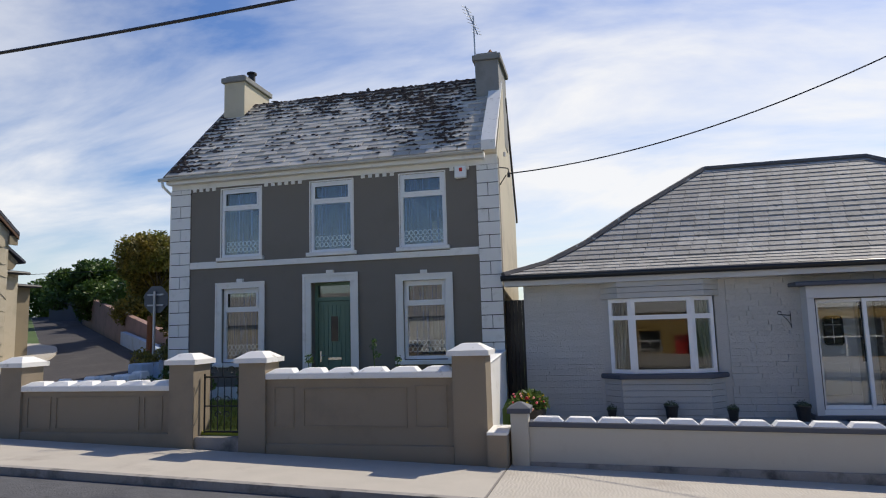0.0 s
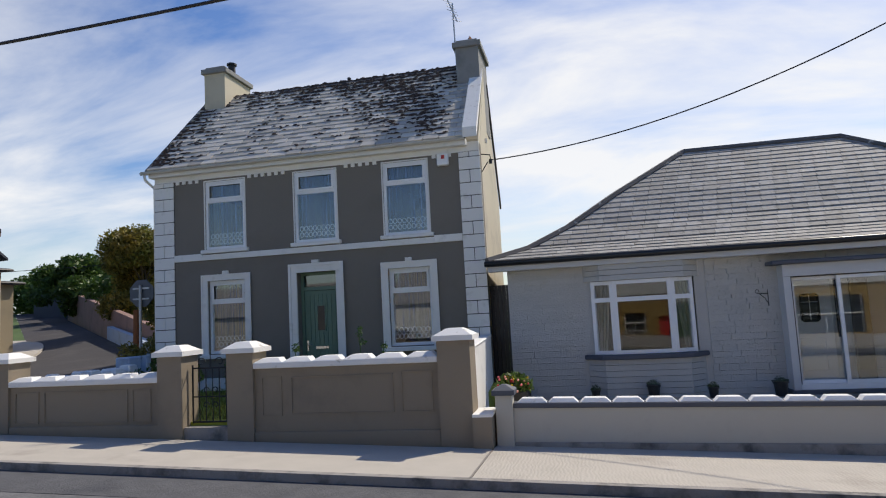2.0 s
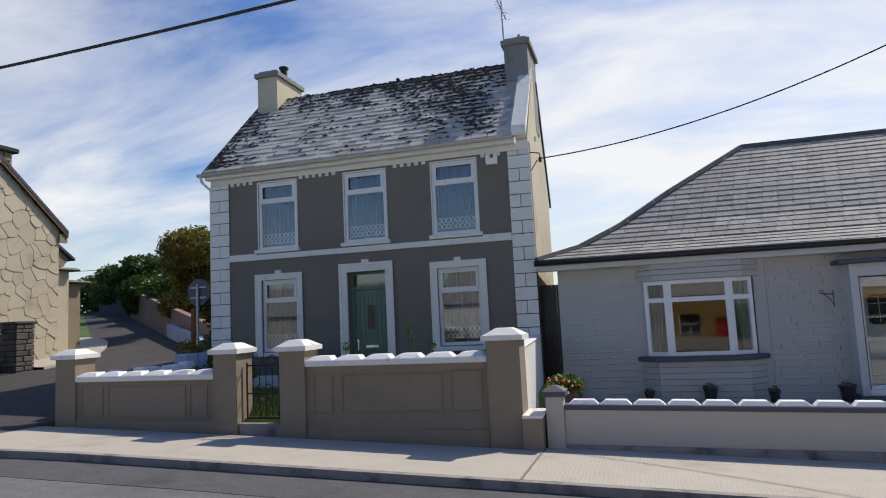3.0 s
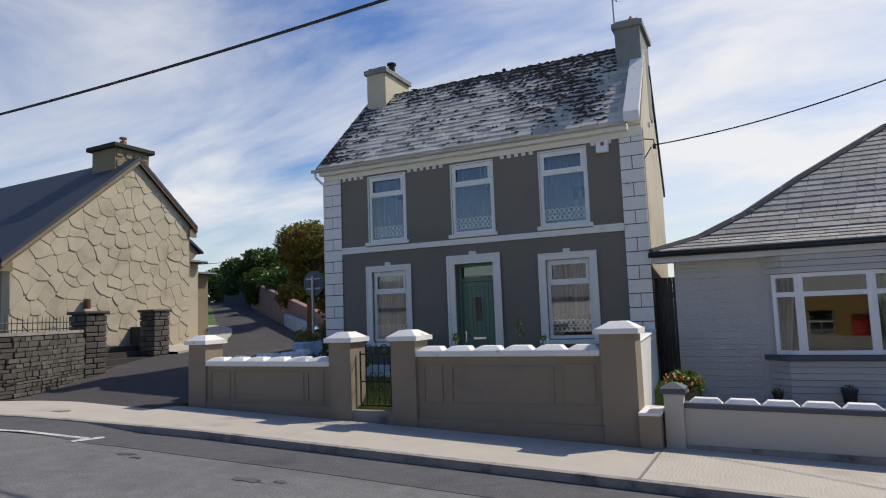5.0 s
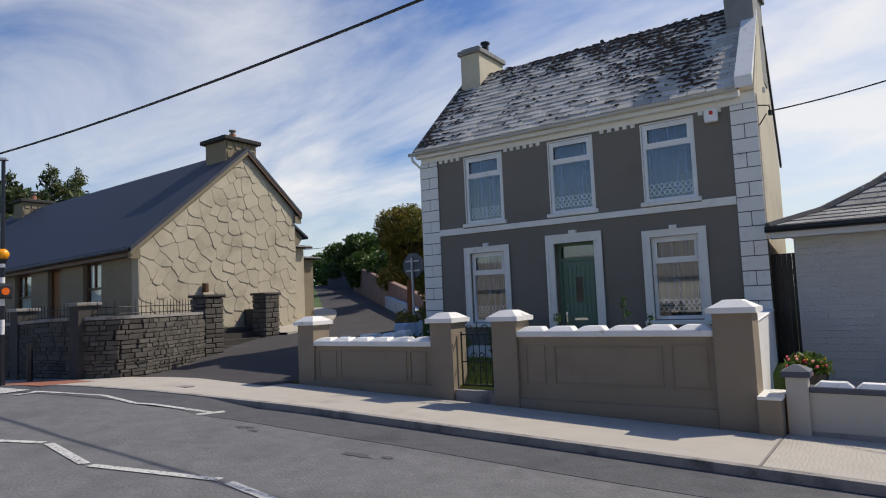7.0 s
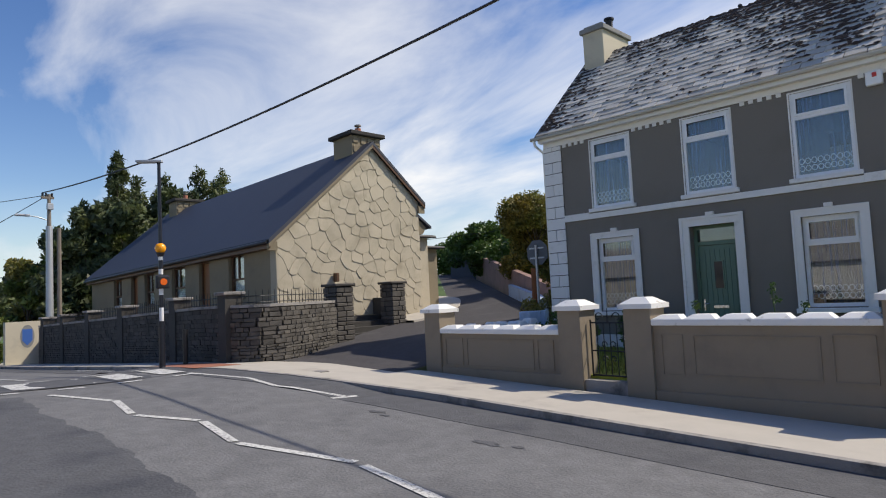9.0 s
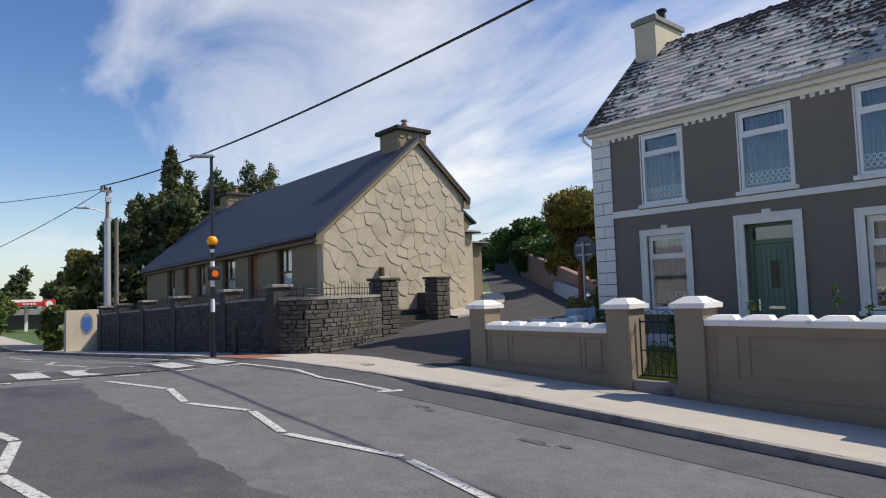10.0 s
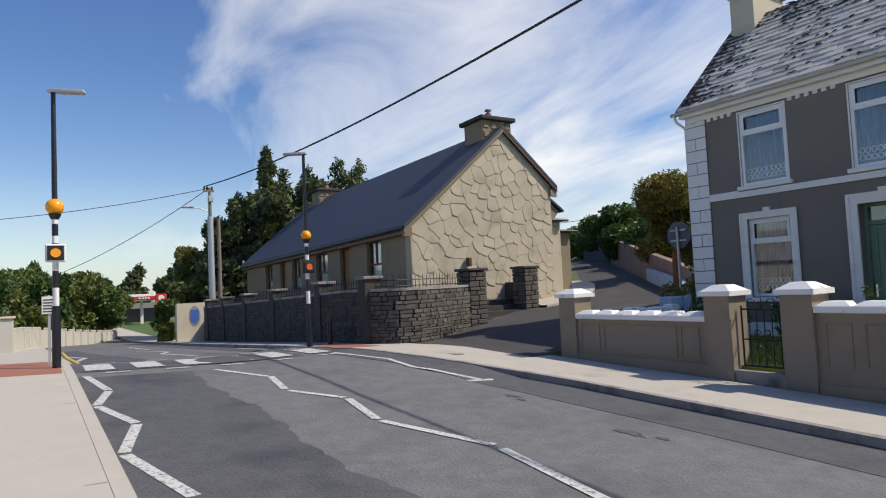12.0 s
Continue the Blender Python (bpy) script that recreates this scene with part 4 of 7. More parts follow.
part("inner_wall", boxes((CX0, CX1 - 0.35, CY0 + 2.2, CY0 + 2.3, -0.3, CZF + 0.6)), ROOM, cot)
part("fascia", boxes((CX0 - 0.3, CX1 + 0.12, CY0 - 0.27, CY0 - 0.24, CZF - 0.34, CZF - 0.17)), BROWN, cot, "dark eaves fascia")
part("soffit", boxes((CX0 - 0.3, CX1 - 0.001, CY0 - 0.238, CY0 - 0.002, CZF - 0.34, CZF - 0.31)), BROWN, cot)
part("gutter", tube([(CX0 - 0.3, CY0 - 0.35, CZF - 0.2), (CX1 + 0.1, CY0 - 0.35, CZF - 0.16)], 0.06, 8), BLACK, cot)
for ya, za, yb, zb in ((CY0 - 0.3, CZF - 0.2, CYR, CZR + 0.06), (CYR, CZR + 0.06, CY1 + 0.25, CZB - 0.12)):
    part("bargeboard", add_prism(bmesh.new(), [(CX1 + 0.10, ya, za - 0.12), (CX1 + 0.10, yb, zb - 0.12), (CX1 + 0.10, yb, zb + 0.02), (CX1 + 0.10, ya, za + 0.02)], (0.04, 0, 0)), BROWN if ya > 9 else COTTAGE, cot)
part("corbel", boxes((CX1 + 0.001, CX1 + 0.09, CY0 - 0.3, CY0 + 0.02, CZF - 0.42, CZF - 0.14)), COTTAGE, cot)
part("corbel", boxes((CX1 + 0.001, CX1 + 0.09, CY1 - 0.05, CY1 + 0.25, CZB - 0.42, CZB - 0.14)), COTTAGE, cot)
part("wall_lamp", bevelled(boxes((CX1 + 0.05, CX1 + 0.22, 9.1, 9.24, 2.15, 2.45)), 0.02), BROWN, cot, "small brown wall lantern")
for a, b, c, d in c_ops:
    y = CY0 + 0.12
    if c > 1:
        f = 0.09
        w = part("window", boxes((a, a + f, y, y + 0.08, c, d), (b - f, b, y, y + 0.08, c, d), (a + f, b - f, y, y + 0.08, c, c + f), (a + f, b - f, y, y + 0.08, d - f, d), (a + f, b - f, y, y + 0.08, c + 0.55, c + 0.62), (a + 0.48, a + 0.54, y, y + 0.08, c + 0.62, d - f)), BROWN, cot, "brown framed window")
        part("pane", boxes((a + f, b - f, y + 0.03, y + 0.036, c + f, d - f)), GLASS, w).visible_shadow = False
        # blind drawn pale over the full height to imitate sky reflection in the pane
        part("blind", boxes((a + f, b - f, y + 0.10, y + 0.105, c + f, d - f)), LACE, w, "pale blind standing in for sky reflected in the pane")
        part("sill", boxes((a - 0.08, b + 0.08, CY0 - 0.07, CY0 + 0.118, c - 0.09, c - 0.001)), COTTAGE, w)
    else:
        dd = part("door", boxes((a + 0.07, b - 0.07, y + 0.05, y + 0.1, c, d - 0.07)), TEAK, cot, "teak brown front door")
        part("door_frame", arch(a + 0.07, b - 0.07, c, d - 0.071, 0.069, y, y + 0.12), BROWN, dd)
        part("door_panel", boxes((a + 0.2, b - 0.2, y + 0.035, y + 0.049, c + 0.3, c + 1.0), (a + 0.2, b - 0.2, y + 0.035, y + 0.049, c + 1.2, c + 2.0)), TEAK, dd)
# rear extensions, stepping back along the side road
for k, (x0, x1, y0, y1, z1) in enumerate(((-22.0, -18.42, 13.17, 13.95, 3.80), (-22.5, -18.75, 13.97, 14.75, 3.42))):
    part("extension", boxes((x0, x1, y0, y1, 0.2, z1)), FLAG if k < 1 else COTTAGE, cot, "rear extension with flat eaves")
    part("extension_roof", bevelled(boxes((x0 - 0.15, x1 + 0.20, y0 + 0.02, y1 + 0.18, z1 + 0.001, z1 + 0.10)), 0.01), DARK_SLATE, cot, "dark slate eaves")
    part("extension_gutter", tube([(x1 + 0.25, y0 + 0.03, z1 + 0.03), (x1 + 0.25, y1 + 0.2, z1 + 0.03)], 0.05, 8), BLACK, cot)
part("rear_dormer", add_prism(bmesh.new(), [(-19.4, 13.17, 3.95), (-19.4, 13.75, 3.95), (-19.4, 13.95, 4.22), (-19.4, 13.17, 4.85)], (0.95, 0, 0)), COTTAGE, cot, "small lean-to behind the gable")
part("dormer_roof", add_prism(bmesh.new(), [(-19.5, 13.17, 4.80), (-19.5, 14.15, 4.18), (-19.5, 14.15, 4.26), (-19.5, 13.17, 4.92)], (1.15, 0, 0)), DARK_SLATE, cot)
# the whole cottage sinks a little with the street
for ob in cot.children_recursive:
    if ob.data is not None:
        for v in ob.data.vertices:
            v.co.z += 0.02 * min(0.0, v.co.x + 18.0)

# ---- rubble wall before the cottage ----
rw = thing("stone_wall", "dark rubble stone boundary wall with piers and rails", "wall")
WALL_PTS = [(-32.0, 3.7), (-14.9, 3.7), (-14.35, 3.85), (-13.95, 4.2), (-13.9, 4.7), (-14.2, 5.5), (-15.0, 7.0)]
WALL_AT = [0.0]
for p, q in zip(WALL_PTS, WALL_PTS[1:]):
    WALL_AT.append(WALL_AT[-1] + math.dist(p, q))


def wall_pos(s):
    for k in range(len(WALL_PTS) - 1):
        if s <= WALL_AT[k + 1] or k == len(WALL_PTS) - 2:
            u = (s - WALL_AT[k]) / (WALL_AT[k + 1] - WALL_AT[k])
            p, q = Vector(WALL_PTS[k]), Vector(WALL_PTS[k + 1])
            d = (q - p).normalized()
            return p + (q - p) * u, math.atan2(d.y, d.x)


def wall_top(x):
    return 1.48 if x > -16 else 1.48 + 0.031 * (x + 16)


bm = bmesh.new()
ringp = None
N = 60
for i in range(N + 1):
    p, ang = wall_pos(WALL_AT[-1] * i / N)
    nx, ny = -math.sin(ang), math.cos(ang)
    zt = wall_top(p.x)
    ring = [bm.verts.new(v) for v in ((p.x + 0.02 * nx, p.y + 0.02 * ny, -1.1), (p.x + 0.32 * nx, p.y + 0.32 * ny, -1.1), (p.x + 0.32 * nx, p.y + 0.32 * ny, zt), (p.x + 0.02 * nx, p.y + 0.02 * ny, zt))]
    if ringp:
        for k in range(4):
            bm.faces.new((ringp[k], ringp[(k + 1) % 4], ring[(k + 1) % 4], ring[k]))
    else:
        bm.faces.new(ring)
    ringp = ring
bm.faces.new(ringp[::-1])
bmesh.ops.recalc_face_normals(bm, faces=bm.faces)
core = part("core", bm, MORTAR, rw)
bm = bmesh.new()
ringp = None
for i in range(N + 1):
    p, ang = wall_pos(WALL_AT[-1] * i / N)
    nx, ny = -math.sin(ang), math.cos(ang)
    zt = wall_top(p.x) + 0.001
    ring = [bm.verts.new(v) for v in ((p.x - 0.06 * nx, p.y - 0.06 * ny, zt), (p.x + 0.38 * nx, p.y + 0.38 * ny, zt), (p.x + 0.38 * nx, p.y + 0.38 * ny, zt + 0.07), (p.x - 0.06 * nx, p.y - 0.06 * ny, zt + 0.07))]
    if ringp:
        for k in range(4):
            bm.faces.new((ringp[k], ringp[(k + 1) % 4], ring[(k + 1) % 4], ring[k]))
    else:
        bm.faces.new(ring)
    ringp = ring
bm.faces.new(ringp[::-1])
bmesh.ops.recalc_face_normals(bm, faces=bm.faces)
part("coping", bm, KERB, rw)
for x in (-14.75, -17.7, -21.8, -25.2, -28.4, -31.3):
    z = wall_top(x)
    part("pier", boxes((x - 0.2, x + 0.2, 3.62, 4.06, -1.0, z + 0.32)), RUBBLE_SHADED, rw)
    part("pier_cap", bevelled(boxes((x - 0.26, x + 0.26, 3.56, 4.12, z + 0.321, z + 0.40)), 0.015), KERB, rw)
RAILS = [(-31.1, -28.6), (-28.2, -25.4), (-25.0, -22.0), (-21.6, -17.9), (-17.5, -14.95)]


def railing(pts, ztops):
    r = thing("railing", "low grey iron railing with spear tops on the wall", "railing", "wall railings")
    for dz in (0.12, 0.27):
        part("rail", tube([(p[0], p[1], z + dz) for p, z in zip(pts, ztops)], 0.012, 5), IRON, r)
    for (p, q), (za, zb) in zip(zip(pts, pts[1:]), zip(ztops, ztops[1:])):
        n = max(1, round(math.dist(p, q) / 0.155))
        for i in range(n):
            u = (i + 0.5) / n
            x, y, z = p[0] + (q[0] - p[0]) * u, p[1] + (q[1] - p[1]) * u, za + (zb - za) * u
            part("bar", tube([(x, y, z + 0.06), (x, y, z + 0.36), (x, y, z + 0.42)], 0.011, 4, 0.004), IRON, r)


for a, b in RAILS:
    railing([(a, 3.85), (b, 3.85)], [wall_top(a), wall_top(b)])
railing([(-14.55, 3.95), (-14.15, 4.3), (-14.1, 4.75), (-14.4, 5.6), (-15.1, 6.9)], [1.48] * 5)


def stone_pier(x, y, z0, z1, label):
    p = thing("stone_pier", label, "gate pier", "stone gate piers")
    part("core", boxes((x - 0.27, x + 0.27, y - 0.27, y + 0.27, z0 - 0.5, z1)), MORTAR, p)
    rnd = random.Random(int(abs(x) * 10))
    z = z0 - 0.2
    while z < z1 - 0.05:
        h = min(rnd.uniform(0.1, 0.19), z1 - z)
        for face in range(4):
            c = rnd.uniform(-0.12, 0.12)
            for a, b in ((-0.30, c), (c, 0.30)):
                if face == 0:
                    s = (x + a + 0.01, x + b - 0.01, y - 0.31 - rnd.uniform(0, 0.025), y - 0.271, z + 0.01, z + h - 0.01)
                elif face == 1:
                    s = (x + 0.271, x + 0.31 + rnd.uniform(0, 0.025), y + a + 0.01, y + b - 0.01, z + 0.01, z + h - 0.01)
                elif face == 2:
                    s = (x - 0.31, x - 0.271, y + a + 0.01, y + b - 0.01, z + 0.01, z + h - 0.01)
                else:
                    s = (x + a + 0.01, x + b - 0.01, y + 0.271, y + 0.31, z + 0.01, z + h - 0.01)
                part("stone", bevelled(boxes(s), 0.012), RUBBLE, p)
        z += h
    part("cap", bevelled(boxes((x - 0.36, x + 0.36, y - 0.36, y + 0.36, z1 + 0.001, z1 + 0.08)), 0.02), RUBBLE_SHADED, p)


stone_pier(-15.3, 7.40, 0.25, 1.93, "dark rubble stone gate pier with flat cap")
stone_pier(-16.75, 10.65, 0.45, 1.99, "dark rubble stone gate pier with flat cap")
inner = thing("stone_wall", "short dark stone wall beside the steps", "wall")
part("body", boxes((-18.0, -17.06, 10.75, 11.0, 0.2, 1.55)), RUBBLE_SHADED, inner)
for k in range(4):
    st = part("step", boxes((-17.95 + 0.05 * k, -16.2 - 0.34 * k, 7.6, 10.6, -0.2, 0.48 + 0.17 * k)), RUBBLE_SHADED)
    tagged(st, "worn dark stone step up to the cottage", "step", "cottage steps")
sheet("cottage_yard", -36, -16.2, 3.95, 7.5, lambda x, y: 0.35, KERB, "concrete yard before the cottage", "yard", step=2)
bm = bmesh.new()
apron = []
for j in range(21):
    y = 10.9 + 0.35 * j
    w = 1.5 * math.sin(min(1, (j + 3) / 22) * math.pi) ** 0.6
    apron.append((bm.verts.new((lane_left(y) - 0.9, y, lane_z(-12, y) + 0.10)), bm.verts.new((lane_left(y) + w, y, lane_z(-12, y) + 0.09)), bm.verts.new((lane_left(y) + w, y, lane_z(-12, y) - 0.05))))
for p, q in zip(apron, apron[1:]):
    bm.faces.new((p[0], p[1], q[1], q[0])); bm.faces.new((p[1], p[2], q[2], q[1]))
gf = thing("lane_gate", "dark green mesh gate at the top of the lane", "gate")
part("panel", boxes((-32.6, -30.0, 29.6, 29.66, 2.0, 4.2)), BLUEGREY, gf)
part("gate_post", tube([(-29.95, 29.6, 1.8), (-29.95, 29.6, 4.15)], 0.06, 8), IRON, gf)
tagged(part("pavement", bm, CONCRETE), "curved concrete footpath beside the cottage", "pavement", kind="structure")


# ---- lane walls ----
def lane_wall(name, label, y0, y1, off, h, thick, material, base=None):
    bm = bmesh.new()
    prev = None
    n = 20
    for i in range(n + 1):
        y = y0 + (y1 - y0) * i / n
        x = lane_right(y) + off
        z = lane_z(-12, y)
        zt = z + (h(y) if callable(h) else h)
        ring = [bm.verts.new(v) for v in ((x, y, z - 0.5), (x + thick, y, z - 0.5), (x + thick, y, zt), (x, y, zt))]
        if prev:
            for k in range(4):
                bm.faces.new((prev[k], prev[(k + 1) % 4], ring[(k + 1) % 4], ring[k]))
        else:
            bm.faces.new(ring)
        prev = ring
    bm.faces.new(prev[::-1])
    bmesh.ops.recalc_face_normals(bm, faces=bm.faces)
    return tagged(part(name, bm, material), label, "wall", kind="")


lane_wall("blue_wall", "low pale blue painted lane wall", 9.6, 17.5, 0.0, 0.5, 0.25, PALEBLUE)
lane_wall("pink_wall", "weathered pink rendered retaining wall beside the lane", 12.0, 30.0, 0.5, lambda y: 0.75 + 0.045 * (y - 12), 0.3, PINK)
gp = thing("wall_end", "white and blue painted wall end block", "wall")
part("block", bevelled(boxes((-10.2, -9.85, 9.15, 9.6, 0.2, 1.05)), 0.03), PALEBLUE, gp)
part("block", bevelled(boxes((-10.45, -10.2, 9.0, 9.5, 0.2, 0.82)), 0.03), COPING, gp)
sw = thing("side_wall", "side garden wall with uneven whitewashed stone coping", "wall")
part("body", boxes((-9.82, -9.62, WY + 0.43, 9.14, -0.3, 0.72)), TAUPE, sw)
rnd = random.Random(4)
y = WY + 0.45
while y < 9.0:
    d = rnd.uniform(0.22, 0.4)
    bm = bmesh.new()
    add_box(bm, -9.88 + rnd.uniform(-0.03, 0.03), -9.56 + rnd.uniform(-0.03, 0.03), y, y + d - 0.02, 0.721, 0.86 + rnd.uniform(-0.03, 0.05), top=0.05)
    part("coping_stone", bevelled(bm, 0.025), COPING, sw)
    y += d

# stop sign seen from behind
sg = thing("road_sign", "grey back of an octagonal road sign on a steel post", "road sign")
part("post", tube([(-10.45, 10.35, 0.3), (-10.45, 10.35, 2.75)], 0.035, 8), GALV, sg)
bm = bmesh.new()
add_prism(bm, [(-10.45 + 0.36 * math.cos(radians(22.5 + 45 * k)), 10.40, 2.55 + 0.36 * math.sin(radians(22.5 + 45 * k))) for k in range(8)], (0, 0.012, 0))
part("plate", bm, SHADED_SIGNBACK, sg)
part("bracket", boxes((-10.68, -10.22, 10.37, 10.395, 2.65, 2.69), (-10.68, -10.22, 10.37, 10.395, 2.39, 2.43)), GALV, sg)
rp = thing("rusty_post", "rusty orange steel post", "post")
part("shaft", tube([(-10.75, 10.6, 0.3), (-10.72, 10.6, 2.15)], 0.10, 10), RUST, rp)

# ---- garden gate ----
gate = thing("garden_gate", "black wrought iron garden gate with scrolls", "gate")
gx0, gx1, gy = -5.95, -5.25, WY + 0.2
part("gate_frame", add_tube(add_tube(add_tube(tube([(gx0, gy, 0.14), (gx0, gy, 1.05)], 0.016, 6), [(gx1, gy, 0.14), (gx1, gy, 1.05)], 0.016, 6), [(gx0, gy, 0.16), (gx1, gy, 0.16)], 0.016, 6), [(gx0, gy, 1.0), (gx1, gy, 1.0)], 0.014, 6), IRON, gate)
for i in range(5):
    x = gx0 + (gx1 - gx0) * (i + 1) / 6
    part("bar", tube([(x, gy, 0.16), (x, gy, 1.0)], 0.009, 6), IRON, gate)
part("mid_rail", tube([(gx0, gy, 0.55), (gx1, gy, 0.55)], 0.011, 6), IRON, gate)


def scroll(cx, cz, r, flip):
    return [(cx + flip * r * (1 - 0.07 * k) * math.cos(k * 0.55), gy, cz + r * (1 - 0.07 * k) * math.sin(k * 0.55)) for k in range(11)]


for cx, cz, r, f in ((-5.80, 1.09, 0.085, 1), (-5.47, 1.09, 0.085, -1), (-5.72, 0.65, 0.06, 1), (-5.55, 0.65, 0.06, -1), (-5.72, 0.42, 0.06, 1), (-5.55, 0.42, 0.06, -1)):
    part("scroll", tube(scroll(cx, cz, r, f), 0.009, 5), IRON, gate)
part("finial", tube([(-5.635, gy, 1.0), (-5.635, gy, 1.12), (-5.635, gy, 1.24)], 0.016, 6, 0.003), IRON, gate)
og = thing("gate_leaf", "open dark iron gate leaf folded against the pier", "gate")
part("gate_frame", add_tube(add_tube(tube([(-6.03, WY + 0.05, 0.12), (-6.03, WY + 0.05, 1.1)], 0.02, 6), [(-6.03, WY + 0.42, 0.12), (-6.03, WY + 0.42, 1.0)], 0.014, 6), [(-6.03, WY + 0.05, 0.95), (-6.03, WY + 0.42, 0.95)], 0.012, 6), IRON, og)

# ---- house fittings ----
ab = thing("alarm_box", "white alarm box with a red lamp under the eaves", "alarm")
part("box", bevelled(boxes((-2.68, -2.42, HY0 - 0.11, HY0 - 0.001, 4.88, 5.14)), 0.02), UPVC, ab)
part("lamp", bevelled(boxes((-2.57, -2.50, HY0 - 0.13, HY0 - 0.111, 5.02, 5.10)), 0.008), RED, ab)
br = thing("cable_bracket", "iron cable bracket with insulators on the gable", "bracket")
part("arm", add_tube(tube([(HX1, 10.35, 5.15), (HX1 + 0.2, 10.3, 5.1), (HX1 + 0.22, 10.3, 4.95)], 0.014, 6), [(HX1, 10.35, 4.75), (HX1 + 0.15, 10.3, 4.95)], 0.012, 6), IRON, br)
part("insulator", tube([(HX1 + 0.21, 10.3, 4.9), (HX1 + 0.21, 10.3, 5.0)], 0.035, 8), BLACK, br)
part("insulator", tube([(HX1 + 0.12, 10.4, 5.4), (HX1 + 0.12, 10.4, 5.5)], 0.03, 8), WHITE, br)
an = thing("tv_aerial", "thin tv aerial on a mast strapped to the chimney", "aerial")
mx, my = -2.42, 11.72
part("mast", tube([(mx, my, 7.7), (mx - 0.02, my, 9.45)], 0.02, 6), GALV, an)
part("boom", tube([(mx - 0.22, my, 9.75), (mx + 0.08, my, 8.95)], 0.014, 5), GALV, an)
for i in range(9):
    u = i / 8
    cx, cz = mx - 0.2 + 0.28 * u, 9.7 - 0.72 * u
    part("element", tube([(cx - 0.07 - 0.02 * (i % 3), my - 0.18, cz - 0.03), (cx + 0.07, my + 0.18, cz + 0.03)], 0.007, 4), GALV, an)
bd = thing("ridge_clump", "dark moss clump on the roof ridge", "moss")
part("clump", bevelled(boxes((-5.60, -5.50, RY - 0.05, RY + 0.05, RZ + 0.05, RZ + 0.15)), 0.03), BLACK, bd)

# ---- bungalow bay window, porch ----
bay = thing("bay_window", "white canted bay window with blue-grey sill", "window")
BF = [(0.26, BY), (0.58, BY - 0.30), (2.20, BY - 0.30), (2.52, BY)]


def bay_slab(z0, z1, grow=0.0):
    pts = [(BF[0][0] - grow, BY + 0.001), (BF[1][0] - grow * 0.5, BF[1][1] - grow), (BF[2][0] + grow * 0.5, BF[2][1] - grow), (BF[3][0] + grow, BY + 0.001)]
    return add_prism(bmesh.new(), [(p[0], p[1], z0) for p in pts], (0, 0, z1 - z0))


z = -0.25
while z < 0.5:
    part("brick_course", bay_slab(z + 0.004, z + 0.112, random.Random(int(z * 100)).uniform(0, 0.012)), PAINTBRICK, bay)
    z += 0.116
part("sill", bevelled(bay_slab(0.555, 0.65, 0.09), 0.015), BLUEGREY, bay, "blue-grey painted sill")
for z in (2.13, 2.24, 2.35):
    part("brick_course", bay_slab(z + 0.004, z + 0.105, random.Random(int(z * 100)).uniform(0, 0.012)), PAINTBRICK, bay)


def light(p, q, z0, z1, transom, sash):
    """One light of the bay between plan points p and q."""
    p, q = Vector(p), Vector(q)
    d = (q - p).normalized()
    nrm = Vector((-d.y, d.x))
    if nrm.y < 0:
        nrm = -nrm

    def bar(u0, u1, za, zb, t0=0.0, t1=0.07):
        a, b = p + d * u0 + nrm * t0, p + d * u1 + nrm * t0
        return [(a.x, a.y, za), (b.x, b.y, za), (b.x, b.y, zb), (a.x, a.y, zb)], (nrm.x * (t1 - t0), nrm.y * (t1 - t0), 0)
    L = (q - p).length
    bm = bmesh.new()
    f = 0.075
    for s in ((0, f, z0, z1), (L - f, L, z0, z1), (f, L - f, z0, z0 + f), (f, L - f, z1 - f, z1), (f, L - f, transom - 0.045, transom + 0.045)):
        add_prism(bm, *bar(*s))
    fr = part("window_frame", bm, UPVC, bay)
    for za, zb in ((z0 + f, transom - 0.045), (transom + 0.045, z1 - f)):
        pn = add_prism(bmesh.new(), *bar(f, L - f, za, zb, 0.03, 0.036))
        part("pane", pn, CLEAR, fr).visible_shadow = False


BW = [(0.40, BY - 0.08), (0.83, BY - 0.26), (1.95, BY - 0.26), (2.38, BY - 0.08)]
for p, q in zip(BW, BW[1:]):
    light(p, q, 0.655, 2.125, 1.745, True)
for x0, x1 in ((0.42, 0.80), (2.04, 2.42)):
    bm = bmesh.new()
    n = 24
    cols = []
    for i in range(n + 1):
        u = i / n
        yy = BY + 0.10 + 0.025 * math.sin(u * 30)
        pinch = (0.10 if x0 < 1 else -0.10)
        cols.append([bm.verts.new((x0 + (x1 - x0) * u, yy, 2.1)), bm.verts.new((x0 + (x1 - x0) * u * 0.8 + (0.2 * (x1 - x0) if x0 > 1 else 0), yy, 1.3)), bm.verts.new((x0 + (x1 - x0) * u * 0.6 + (0.4 * (x1 - x0) if x0 > 1 else 0), yy, 0.66))])
    for p, q in zip(cols, cols[1:]):
        for k in range(2):
            bm.faces.new((p[k], q[k], q[k + 1], p[k + 1]))
    bmesh.ops.solidify(bm, geom=list(bm.faces), thickness=0.004)
    tagged(part("drape", bm, OFFWHITE), "tied-back beige curtain inside the bay window", "curtain", "bay window curtains")

